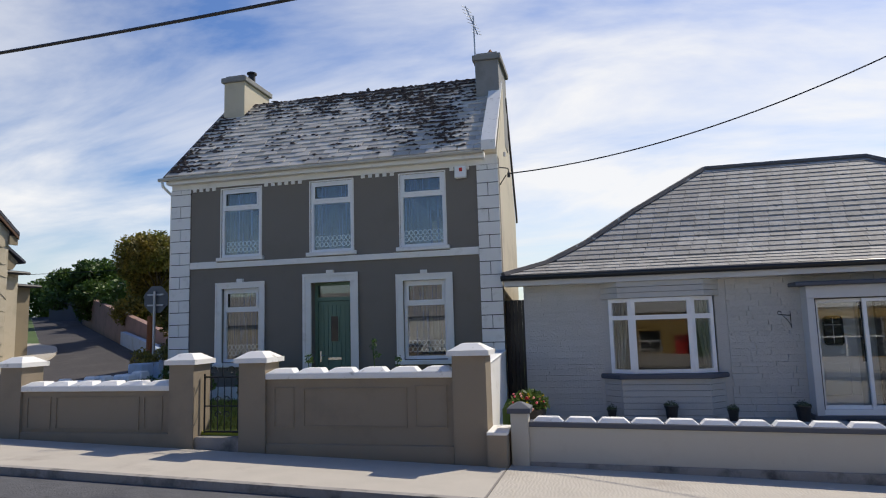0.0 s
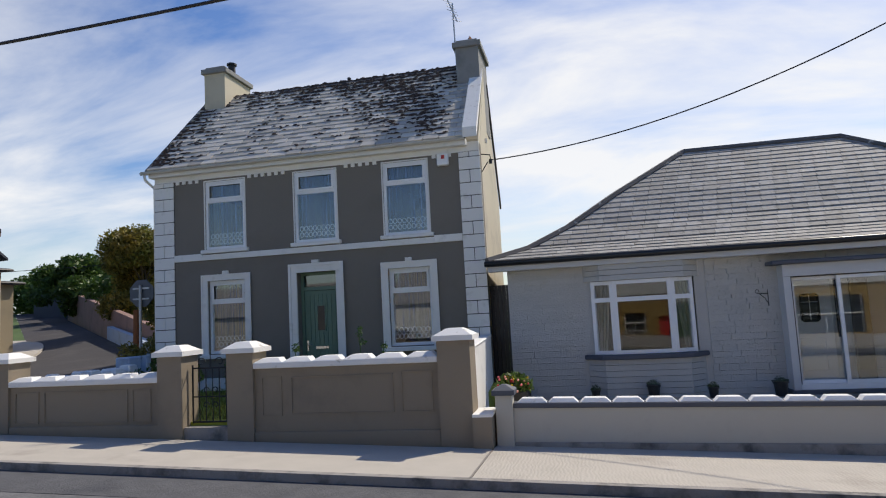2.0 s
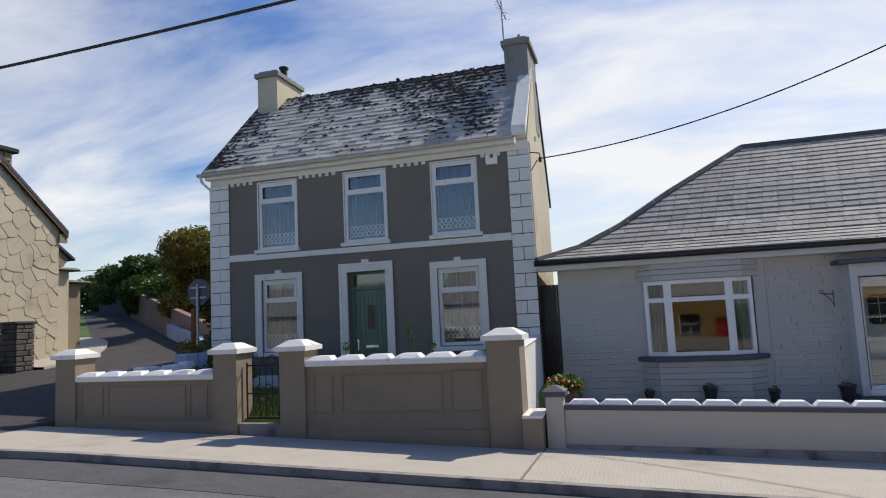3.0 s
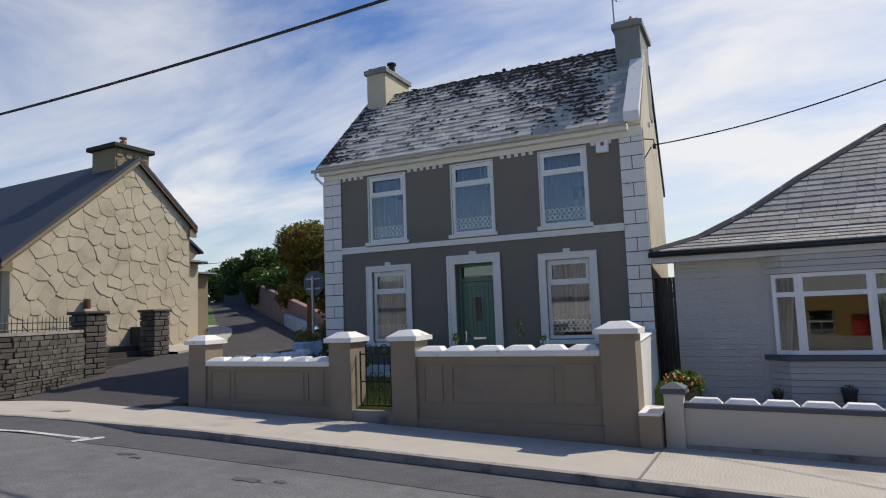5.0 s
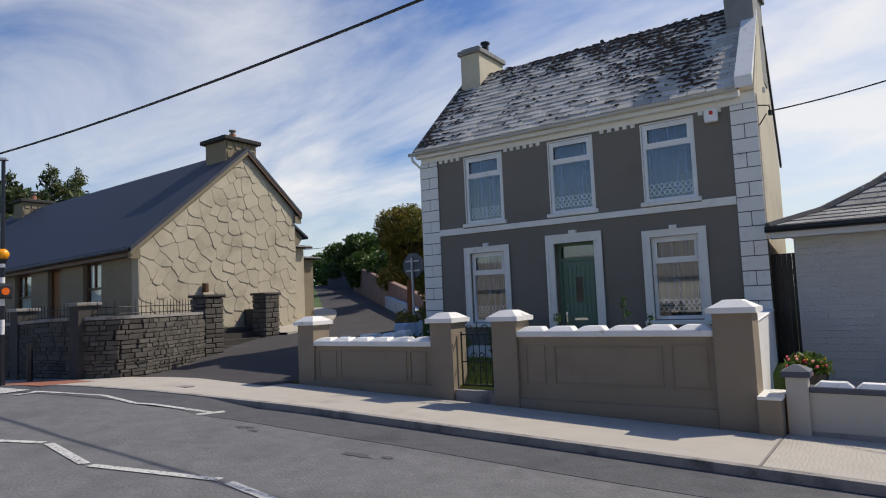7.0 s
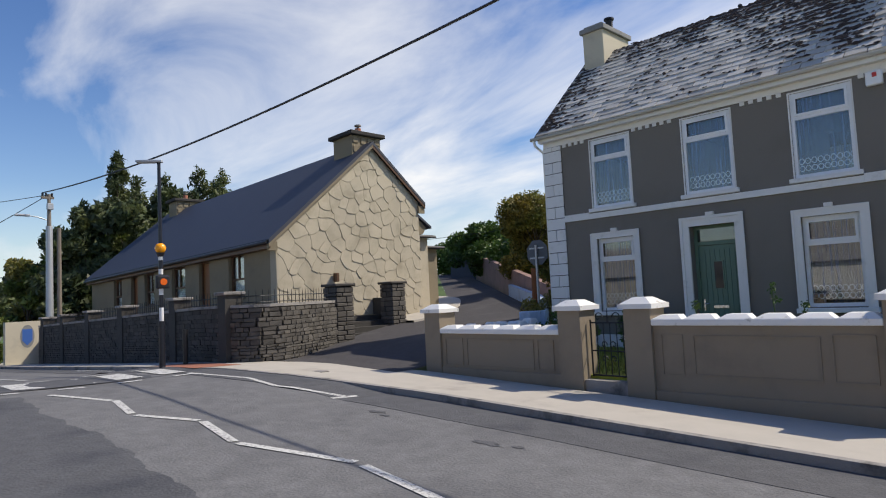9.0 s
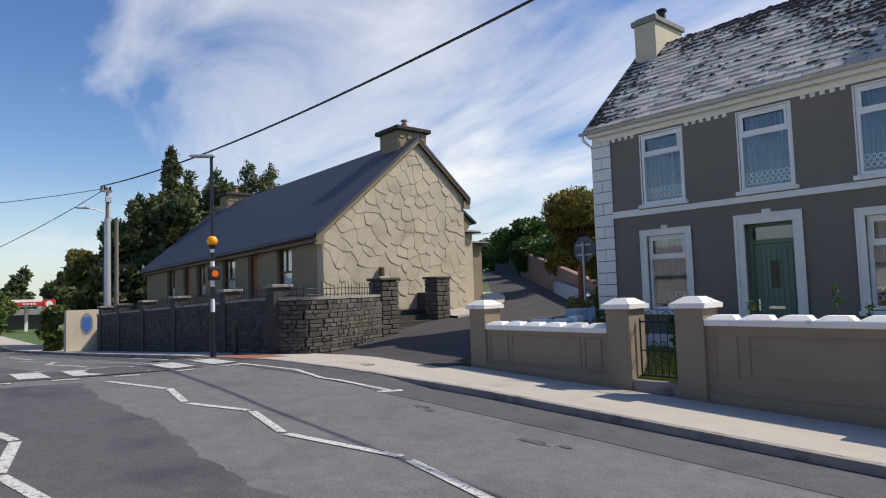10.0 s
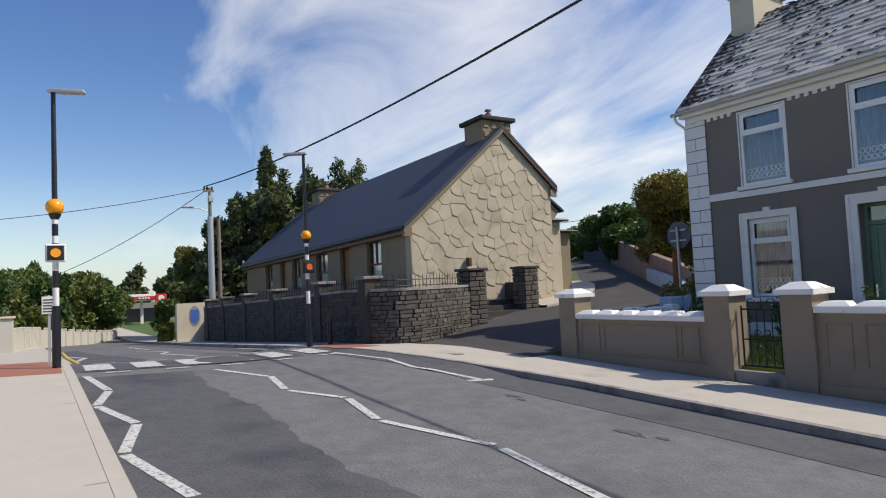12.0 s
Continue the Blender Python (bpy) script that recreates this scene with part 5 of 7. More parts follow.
po = thing("porch", "white porch with sliding glass doors and flat canopy", "porch")
PY = 9.62
part("lintel", bevelled(boxes((3.96, 6.04, PY, BY - 0.002, 2.00, 2.23)), 0.006), SHADEDWHITE, po)
part("canopy", bevelled(boxes((3.76, 6.10, PY - 0.12, BY - 0.002, 2.231, 2.31)), 0.015), BLUEGREY, po, "blue-grey flat canopy edge")
part("jamb", bevelled(boxes((3.96, 4.09, PY, BY - 0.002, -0.25, 1.999)), 0.006), SHADEDWHITE, po)
part("jamb", bevelled(boxes((5.86, 6.04, PY, BY - 0.002, -0.25, 1.999)), 0.006), SHADEDWHITE, po)
part("threshold", boxes((3.9, 6.10, PY - 0.06, BY - 0.002, -0.3, -0.12)), BLUEGREY, po)
part("door_track", boxes((4.092, 5.858, PY + 0.03, PY + 0.17, -0.119, -0.02)), UPVC, po)
part("track_seal", boxes((4.092, 4.112, PY + 0.03, PY + 0.17, -0.019, 1.998), (5.838, 5.858, PY + 0.03, PY + 0.17, -0.019, 1.998), (4.113, 5.837, PY + 0.03, PY + 0.17, 1.98, 1.998)), BLACK, po, "dark rubber seal round the doors")
for k, (a, b, yy) in enumerate(((4.113, 4.955, PY + 0.11), (4.89, 5.837, PY + 0.05))):
    f = 0.05 if k == 0 else 0.065
    g = f + 0.06 * k
    fr = part("sliding_door", bevelled(boxes((a, a + f, yy, yy + 0.045, -0.019, 1.979), (b - g, b, yy, yy + 0.045, -0.019, 1.979), (a + f, b - g, yy, yy + 0.045, -0.019, 0.05), (a + f, b - g, yy, yy + 0.045, 1.915, 1.979)), 0.005), UPVC, po, "white framed sliding glass door")
    part("pane", boxes((a + f, b - g, yy + 0.02, yy + 0.026, 0.05, 1.915)), GLASS, fr).visible_shadow = False
    if k:
        part("handle", bevelled(boxes((b - 0.115, b - 0.03, yy - 0.03, yy - 0.001, 0.86, 1.06)), 0.012), BLACK, fr, "black door handle")
part("porch_floor", boxes((4.092, 5.858, PY + 0.172, 10.9, -0.2, -0.121)), KERB, po)
part("porch_ceiling", boxes((4.05, 5.9, BY + 0.001, 10.9, 2.11, 2.16)), ROOM, po)
part("porch_back", boxes((3.9, 6.2, 10.9, 11.0, -0.2, 2.4)), SHADEDWHITE, po, "pale inner porch wall")
idr = part("inner_door", bevelled(boxes((4.30, 5.16, 10.84, 10.898, -0.12, 1.98)), 0.01), UPVC, po, "white panelled inner door with a patterned light")
part("door_light", bevelled(boxes((4.56, 4.92, 10.815, 10.838, 1.08, 1.66)), 0.05), DARKGLASS, idr, "dark leaded glass light")
for zz in (1.25, 1.48):
    part("lead_bar", boxes((4.58, 4.90, 10.808, 10.814, zz, zz + 0.015)), GALV, idr)
part("lead_bar", boxes((4.735, 4.75, 10.808, 10.814, 1.12, 1.62)), GALV, idr)
part("door_panel", bevelled(boxes((4.50, 4.98, 10.82, 10.839, 0.1, 0.75)), 0.02), UPVC, idr)
part("side_light", boxes((5.24, 5.36, 10.88, 10.899, 0.75, 1.95)), DARKGLASS, po, "narrow dark side light")
part("inner_curtain", bevelled(boxes((5.50, 5.84, 10.80, 10.86, -0.1, 1.95)), 0.02), ROOM, po, "dark hanging coat rail curtain")
for x, s in ((3.70, -1), (6.36, 1)):
    hb = thing("basket_bracket", "black wrought iron hanging basket bracket", "bracket", "basket brackets")
    part("back_bar", tube([(x - 0.06 * s, BY - 0.02, 1.46), (x - 0.06 * s, BY - 0.02, 1.78)], 0.009, 5), IRON, hb)
    part("arm", tube([(x - 0.06 * s, BY - 0.03, 1.70), (x + 0.10 * s, BY - 0.2, 1.71), (x + 0.20 * s, BY - 0.30, 1.72)], 0.009, 5), IRON, hb)
    part("brace", tube([(x - 0.06 * s, BY - 0.03, 1.50), (x + 0.02 * s, BY - 0.10, 1.62), (x + 0.14 * s, BY - 0.24, 1.70)], 0.007, 5), IRON, hb)
    part("scroll", tube([(x + (0.20 + 0.035 * math.cos(q)) * s, BY - 0.30, 1.75 + 0.035 * math.sin(q)) for q in (-1.6, -0.6, 0.4, 1.4, 2.4, 3.4)], 0.007, 5), IRON, hb)
tagged(part("door_mat", boxes((4.4, 5.6, PY - 0.6, PY - 0.1, -0.199, -0.17)), BLACK), "black door mat at the porch", "mat")


def flower_pot(x, y, z, r, label):
    p = thing("flower_pot", label, "flower pot", "pots along the bungalow wall")
    h = 0.27 if r > 0.1 else 0.2
    part("pot", tube([(x, y, z), (x, y, z + h)], r * 0.78, 14, r), BLACK, p)
    part("rim", tube([(x, y, z + h - 0.03), (x, y, z + h + 0.004)], r * 1.1, 14), BLACK, p)
    rnd = random.Random(int(x * 37))
    bm = bmesh.new()
    for i in range(110):
        a, q = rnd.uniform(0, 6.28), r * math.sqrt(rnd.random())
        c = Vector((x + q * math.cos(a), y + q * math.sin(a), z + h + rnd.uniform(0, 0.10) * (1.2 - q / r)))
        d = Vector((rnd.gauss(0, 1), rnd.gauss(0, 1), rnd.gauss(0.4, 0.8))).normalized()
        e = d.orthogonal().normalized()
        bm.faces.new([bm.verts.new(v) for v in (c, c + 0.02 * d + 0.010 * e, c + 0.042 * d, c + 0.02 * d - 0.010 * e)])
    part("foliage", bm, LEAF_DARK, p)


for x, r in ((-1.02, 0.12), (0.35, 0.085), (1.44, 0.12), (2.52, 0.095), (3.70, 0.13)):
    flower_pot(x, 9.5, -0.2, r, "black flower pot with a small dark plant")


# ---- plants ----
def leaf_mesh(name, clumps, n, size, material, parent=None, seed=1, flat=1.0, label=""):
    """n small leaves strewn through ellipsoid clumps (x, y, z, rx, ry, rz), thicker towards their outside."""
    rng = np.random.default_rng(seed)
    vol = np.array([c[3] * c[4] * c[5] for c in clumps]) ** 0.75
    pick = rng.choice(len(clumps), n, p=vol / vol.sum())
    d = rng.normal(size=(n, 3))
    d /= np.linalg.norm(d, axis=1)[:, None]
    rad = rng.uniform(0.25, 1.0, n) ** 0.45 * rng.uniform(0.85, 1.12, n)
    C = np.array(clumps)[pick]
    pos = C[:, :3] + d * rad[:, None] * C[:, 3:]
    a = rng.normal(size=(n, 3)) + d * 0.6
    a /= np.linalg.norm(a, axis=1)[:, None]
    b = np.cross(a, rng.normal(size=(n, 3)))
    b /= np.linalg.norm(b, axis=1)[:, None]
    s = size * rng.uniform(0.6, 1.4, n)[:, None]
    v = np.stack([pos - a * s, pos + b * s * 0.45 * flat, pos + a * s, pos - b * s * 0.45 * flat], 1).reshape(-1, 3)
    me = bpy.data.meshes.new(name)
    me.from_pydata(v.tolist(), [], [(4 * i, 4 * i + 1, 4 * i + 2, 4 * i + 3) for i in range(n)])
    me.materials.append(material)
    ob = new(name, me)
    if parent is not None:
        ob.parent = parent
    return ob


def broad_tree(label, x, y, z, h, r, material, n, seed, size=0.12, group="", low=0.25):
    rnd = random.Random(seed)
    t = thing("tree", label, "tree", group)
    bm = tube([(x, y, z - 0.3), (x + 0.1, y, z + h * 0.35), (x, y + 0.1, z + h * 0.75)], 0.05 * h * 0.45, 8, 0.03)
    clumps = []
    for i in range(16):
        a, q, hh = rnd.uniform(0, 6.28), r * rnd.uniform(0.15, 0.78), rnd.uniform(low, 0.95)
        k = math.sin(min(1, hh * 0.9 + 0.1) * math.pi * 0.85) + 0.25
        c = (x + q * k * math.cos(a), y + q * k * math.sin(a), z + h * hh)
        rr = r * rnd.uniform(0.28, 0.45)
        clumps.append((*c, rr, rr, rr * 0.8))
        add_tube(bm, [(x, y, z + h * hh * 0.55), c], 0.035, 5, 0.01)
    part("trunk", bm, BARK, t)
    leaf_mesh("crown", clumps, n, size, material, t, seed)
    return t


def conifer(x, y, z, h, r, seed, n=17000, ragged=0.6):
    rnd = random.Random(seed)
    t = thing("conifer", "tall dark ragged conifer behind the cottage", "tree", "conifers")
    bm = tube([(x, y, z - 0.5), (x, y, z + h * 0.97)], 0.2, 7, 0.02)
    clumps = []
    k = int(h * 6)
    for i in range(k):
        u = i / k
        hh = z + h * (0.10 + 0.88 * u)
        a = rnd.uniform(0, 6.28)
        reach = r * (1 - u) ** 0.75 * rnd.uniform(1 - ragged, 1.1) + 0.15
        cx, cy = x + reach * 0.65 * math.cos(a), y + reach * 0.65 * math.sin(a)
        clumps.append((cx, cy, hh, reach * 0.5 + 0.15, reach * 0.5 + 0.15, 0.35 + 0.25 * reach))
        add_tube(bm, [(x, y, hh - 0.1), (x + reach * math.cos(a), y + reach * math.sin(a), hh + 0.1)], 0.04, 4, 0.01)
    part("trunk", bm, BARK, t)
    leaf_mesh("crown", clumps, n, 0.19, LEAF_DARK, t, seed, 0.6)


for k, (x, y, h, r) in enumerate(((-45, 11.1, 11.7, 1.5), (-45.5, 12.6, 10.2, 2.0), (-46, 14.6, 10.6, 2.2), (-45, 16.6, 11.2, 2.4), (-45.5, 18.5, 11.4, 2.4), (-46, 9.4, 8.3, 2.0), (-44, 8.5, 7.6, 1.8), (-44, 13.6, 9.2, 2.2), (-44, 15.6, 9.4, 2.4), (-44, 17.6, 10.0, 2.4), (-43.5, 10.4, 8.0, 2.0), (-43, 19.8, 8.9, 2.4))):
    conifer(x, y, -0.9, h + 1.4, r * 1.3, 20 + k)
for k, (x, y, h, r) in enumerate(((-44, 11.5, 9.5, 3.0), (-44, 15.5, 10.0, 3.2), (-46, 19.0, 10.5, 3.2), (-43, 8.5, 7.5, 2.6), (-47, 8.0, 8.0, 2.8), (-41, 11.0, 8.6, 2.5), (-41.5, 14.2, 9.8, 2.8), (-42, 17.6, 10.6, 2.8))):
    broad_tree("dense dark evergreen tree behind the cottage", x, y, -0.9, h, r, LEAF_DARK, 9000, 140 + k, 0.24, "evergreen trees", low=0.1)
for k, (x, y, h, r) in enumerate(((-46, 7.9, 6.8, 2.0), (-44, 10.0, 7.8, 2.4), (-45, 6.5, 6.2, 2.0), (-36.8, 2.85, 2.3, 0.65), (-44, 5.7, 5.0, 1.5))):
    broad_tree("dense green roadside tree", x, y, -0.9, h, r, LEAF_OLIVE if k == 2 else LEAF_MID, 5000, 40 + k, 0.17, "roadside trees", low=0.08)
for k, (x, y, h, r) in enumerate(((-40, -5.6, 3.9, 2.0), (-43, -4.2, 4.1, 2.0), (-46, -2.6, 4.0, 2.1), (-49, -0.9, 4.2, 2.1), (-52, 0.3, 4.0, 2.1), (-54.5, 1.3, 3.8, 1.9), (-42, -7.6, 4.6, 2.4), (-51, -3.6, 4.6, 2.5), (-37, -8.0, 4.4, 2.4), (-47, -5.4, 4.6, 2.4))):
    broad_tree("green hedge tree behind the low cream wall", x, y, -1.0, h, r, LEAF_MID if k % 2 else LEAF_GREEN, 4200, 60 + k, 0.16, "hedge trees", low=0.05)
broad_tree("olive and rust leaved garden tree beside the lane", -17.6, 19.9, 1.6, 3.75, 2.3, LEAF_OLIVE, 30000, 80, 0.08, low=0.25)
broad_tree("green tree above the lane wall", -27.0, 27.0, 2.0, 3.7, 2.0, LEAF_GREEN, 9000, 81, 0.13)
broad_tree("green tree above the lane wall", -22.8, 25.5, 2.0, 3.0, 1.9, LEAF_GREEN, 5000, 82, 0.13)
for k, (x, y, h, r) in enumerate(((-33, 34, 3.6, 2.4), (-36, 35, 3.8, 2.5), (-30, 33.5, 4.2, 2.4), (-38.5, 36, 3.4, 2.4))):
    broad_tree("bright green tree at the top of the lane", x, y, 2.2, h, r, LEAF_GREEN, 4500, 90 + k, 0.16, "trees up the lane")
# hedge shrubs between house and lane
for k, (x, y, z, h, r, n) in enumerate(((-13.6, 16.2, 1.1, 2.2, 1.1, 7000), (-16.2, 19.6, 1.5, 1.9, 1.1, 6000), (-10.35, 11.3, 0.4, 2.3, 0.75, 4200), (-10.2, 9.95, 0.3, 1.1, 0.5, 2200), (-9.0, 8.8, 0.16, 0.9, 0.5, 1800), (-6.9, 8.9, 0.16, 0.95, 0.4, 1300), (-7.6, 7.6, 0.16, 0.6, 0.3, 700), (-6.55, 6.6, 0.16, 0.9, 0.2, 500))):
    s = thing("shrub", "leafy green and yellow garden shrub", "shrub", "garden shrubs")
    rnd = random.Random(200 + k)
    bm = bmesh.new()
    cl = []
    for i in range(7):
        a = rnd.uniform(0, 6.28)
        c = (x + r * 0.55 * math.cos(a), y + r * 0.55 * math.sin(a), z + h * rnd.uniform(0.25, 0.9))
        cl.append((*c, r * 0.5, r * 0.5, r * 0.5))
        add_tube(bm, [(x, y, z - 0.05), c], 0.014, 5, 0.005)
    part("stems", bm, BARK, s)
    leaf_mesh("leaves", cl, n, 0.045 if r < 1 else 0.075, LEAF_OLIVE if k in (0, 1, 2, 3) else LEAF_GREEN, s, 300 + k)
for x, zt in ((-3.3, 1.5), (-4.4, 1.28), (-2.9, 1.22)):
    s = thing("rose_stem", "thin leafy rose stem behind the garden wall", "plant", "rose stems")
    part("stem", tube([(x, 6.2, 0.1), (x + 0.03, 6.2, zt * 0.6), (x - 0.02, 6.2, zt)], 0.008, 5), LEAF_GREEN, s)
    leaf_mesh("leaves", [(x, 6.2, zt - 0.05, 0.07, 0.07, 0.1), (x + 0.05, 6.2, zt - 0.22, 0.08, 0.06, 0.05)], 60, 0.03, LEAF_GREEN, s, int(zt * 100))
# added black boards that stand in for the deep shade in this gap
gap_fill = thing("gap_boards", "black boards standing in for the shaded gap between house and bungalow", "gate")
for i in range(5):
    part("board", boxes((-1.745 + 0.088 * i, -1.662 + 0.088 * i, 10.42, 10.45, -0.2, 2.2)), BLACK, gap_fill)
part("rail", boxes((-1.745, -1.305, 10.451, 10.48, 0.2, 0.3), (-1.745, -1.305, 10.451, 10.48, 1.8, 1.9)), BLACK, gap_fill)
# flowers at the corner of the bungalow
fl = thing("flower_tub", "tub of yellow, pink and red flowers beside the pier", "plant")
part("tub", tube([(-0.98, 7.2, -0.2), (-0.98, 7.2, 0.32)], 0.2, 12, 0.25), BLACK, fl)
leaf_mesh("leaves", [(-0.98, 7.2, 0.42, 0.3, 0.25, 0.2)], 900, 0.045, LEAF_GREEN, fl, 7)
for k, (col, nm) in enumerate((((0.8, 0.55, 0.02), "yellow"), ((0.75, 0.12, 0.15), "pink"), ((0.55, 0.02, 0.03), "red"), ((0.8, 0.35, 0.25), "peach"))):
    m = mat(nm + "_petals", col, 0.6, var=0.1, bump=0)
    bm = bmesh.new()
    rnd = random.Random(k)
    for i in range(7):
        c = Vector((-0.98 + rnd.uniform(-0.26, 0.26), 7.0 + rnd.uniform(-0.1, 0.2), 0.44 + rnd.uniform(-0.1, 0.14)))
        bmesh.ops.create_icosphere(bm, subdivisions=1, radius=rnd.uniform(0.016, 0.028), matrix=Matrix.Translation(c))
    part("blossom", bm, m, fl, nm + " blossoms")
# grass tufts in the garden
rng = np.random.default_rng(5)
n = 9000
gx, gyy = rng.uniform(-9.4, -1.8, n), rng.uniform(5.85, 9.8, n)
hgt, ang = rng.uniform(0.04, 0.13, n), rng.uniform(0, 6.28, n)
v = np.stack([np.stack([gx - 0.008 * np.cos(ang), gyy - 0.008 * np.sin(ang), np.full(n, 0.155)], 1), np.stack([gx + 0.008 * np.cos(ang), gyy + 0.008 * np.sin(ang), np.full(n, 0.155)], 1), np.stack([gx + 0.04 * np.sin(ang), gyy + 0.04 * np.cos(ang), 0.16 + hgt], 1)], 1).reshape(-1, 3)
me = bpy.data.meshes.new("grass")
me.from_pydata(v.tolist(), [], [(3 * i, 3 * i + 1, 3 * i + 2) for i in range(n)])
me.materials.append(leaf_mat("grass_blades", (0.10, 0.14, 0.02), (0.22, 0.22, 0.03)))
tagged(new("grass", me), "yellow-green lawn grass behind the gate", "grass", kind="stuff")


# ---- street lamps with crossing beacons ----
BLACKPOLE = mat("black_pole_paint", (0.012, 0.014, 0.022), 0.35, var=0.1, bump=0.0)
WHITEPOLE = mat("white_pole_paint", (0.75, 0.75, 0.74), 0.4, var=0.04, bump=0.0)


def beacon(x, y, lamp_dir, box, lens, label, gr=0.138):
    z = street(x, y)
    b = thing("street_lamp", label, "street lamp", "crossing beacons")
    bands = [(0.0, 1.02, BLACKPOLE), (1.02, 1.32, WHITEPOLE), (1.32, 1.60, BLACKPOLE), (1.60, 1.82, WHITEPOLE), (1.82, 2.06, BLACKPOLE), (2.06, 2.18, WHITEPOLE), (2.18, 2.38, BLACKPOLE), (2.38, 2.5, WHITEPOLE)]
    for a, c, m in bands:
        part("pole_band", tube([(x, y, z + a - (0.3 if a == 0 else 0)), (x, y, z + c)], 0.066 if c < 1.1 else 0.048, 14), m, b, smooth=False)
    part("mast", tube([(x, y, z + 2.5), (x, y, z + 4.6)], 0.044, 12, 0.036), BLACKPOLE, b)
    bm = bmesh.new()
    bmesh.ops.create_uvsphere(bm, u_segments=20, v_segments=14, radius=gr, matrix=Matrix.Translation((x, y, z + 2.53 + gr)))
    part("globe", bm, ORANGE, b, "amber beacon globe", smooth=True)
    part("globe_collar", tube([(x, y, z + 2.46), (x, y, z + 2.55)], 0.06, 12, 0.1), BLACKPOLE, b)
    d = Vector(lamp_dir).normalized()
    part("lamp_head", bevelled(add_prism(bmesh.new(), [(x + d.x * q + s * d.y * w, y + d.y * q - s * d.x * w, z + 4.6) for q, s, w in ((-0.08, -1, 0.06), (0.15, -1, 0.1), (0.48, -1, 0.09), (0.48, 1, 0.09), (0.15, 1, 0.1), (-0.08, 1, 0.06))], (0, 0, 0.055)), 0.012), GALV, b, "flat grey led lamp head")
    hx = part("signal_box", bevelled(boxes((x + 0.05, x + 0.13, y - 0.15, y + 0.15, z + 1.74, z + 2.04)), 0.02), box, b)
    part("signal_face", bevelled(boxes((x + 0.131, x + 0.15, y - 0.12, y + 0.12, z + 1.77, z + 2.01)), 0.008), BLACK, hx)
    part("signal_lens", tube([(x + 0.151, y, z + 1.89), (x + 0.165, y, z + 1.89)], 0.075, 16), lens, hx, "amber flashing lens")
    return z


beacon(-12.62, -2.97, (0.3, 1, 0), WHITEPOLE, ORANGE, "black street lamp with amber beacon globe and banded pole")
beacon(-14.79, 2.24, (-0.6, -0.8, 0), BLACKPOLE, LENS, "black street lamp with amber globe and lit signal box", 0.12)
z = street(-12.72, -3.2)
sn = thing("notice_plate", "small white notice plate fixed behind the beacon pole", "sign")
part("plate", boxes((-13.3, -13.28, -3.16, -2.93, z + 0.88, z + 1.18)), WHITEPOLE, sn)
for i in range(5):
    part("text_bar", boxes((-13.279, -13.275, -3.14, -2.97 - 0.02 * (i % 3), z + 0.91 + 0.05 * i, z + 0.93 + 0.05 * i)), BLACK, sn)
part("bracket", boxes((-13.34, -13.301, -3.07, -3.03, z - 0.2, z + 1.2)), GALV, sn)
zb = street(-15.4, 2.6)
bo = thing("bollard", "short black bollard beside the wall", "bollard")
part("shaft", tube([(-15.6, 3.1, zb - 0.2), (-15.6, 3.1, zb + 0.8)], 0.06, 12), BLACK, bo)
for x0, x1, y0, y1 in ((-15.9, -13.4, 2.35, 3.4), (-14.4, -11.9, -4.6, -2.92)):
    strip("tactile_paving", x0, x1, lambda x, a=y0: a, lambda x, a=y1: a, street, TERRACOTTA, "red tactile paving at the crossing", "pavement", lift=0.006, skirt=0.004)

# ---- poles and cables ----
tp = thing("utility_pole", "tall grey utility pole with a lamp bracket", "utility pole")
TX, TY, TZ = -34.0, 4.55, 7.1
part("sleeve", tube([(TX, TY, -1.0), (TX, TY, 5.6)], 0.17, 14, 0.14), GALV, tp, "pale steel pole sleeve")
part("pole", tube([(TX, TY, 5.6), (TX, TY, TZ)], 0.09, 10, 0.07), WOOD, tp)
part("lamp_arm", tube([(TX, TY, 5.85), (TX + 0.1, TY - 0.5, 6.0), (TX + 0.1, TY - 0.85, 6.03)], 0.025, 6), GALV, tp)
part("lamp_head", bevelled(boxes((TX, TX + 0.22, TY - 1.40, TY - 0.80, 6.00, 6.10)), 0.03), GALV, tp)
part("crossarm", boxes((TX - 0.07, TX + 0.07, TY - 0.32, TY + 0.2, TZ - 0.22, TZ - 0.12)), WOOD, tp)
part("junction_box", bevelled(boxes((TX + 0.08, TX + 0.26, TY - 0.13, TY + 0.13, TZ - 0.75, TZ - 0.45)), 0.02), GALV, tp)
for dy in (-0.26, -0.12, 0.12):
    part("insulator", tube([(TX, TY + dy, TZ - 0.13), (TX, TY + dy, TZ + 0.05)], 0.05, 8), BLACK, tp)
tp2 = thing("utility_pole", "weathered wooden pole behind the steel one", "utility pole")
part("pole", tube([(-34.6, 5.10, -1.0), (-34.6, 5.10, 5.6)], 0.11, 10, 0.09), WOOD, tp2)
rpole = thing("utility_pole", "wooden utility pole down the street", "utility pole")
part("pole", tube([(18.5, 6.55, -1.5), (18.5, 6.55, 9.9)], 0.15, 10, 0.11), WOOD, rpole)


def cable(label, a, b, sag, r):
    a, b = Vector(a), Vector(b)
    pts = [a + (b - a) * (i / 40) - Vector((0, 0, sag * 4 * (i / 40) * (1 - i / 40))) for i in range(41)]
    return tagged(part("cable", tube(pts, r, 5), BLACK), label, "cable", "overhead cables")


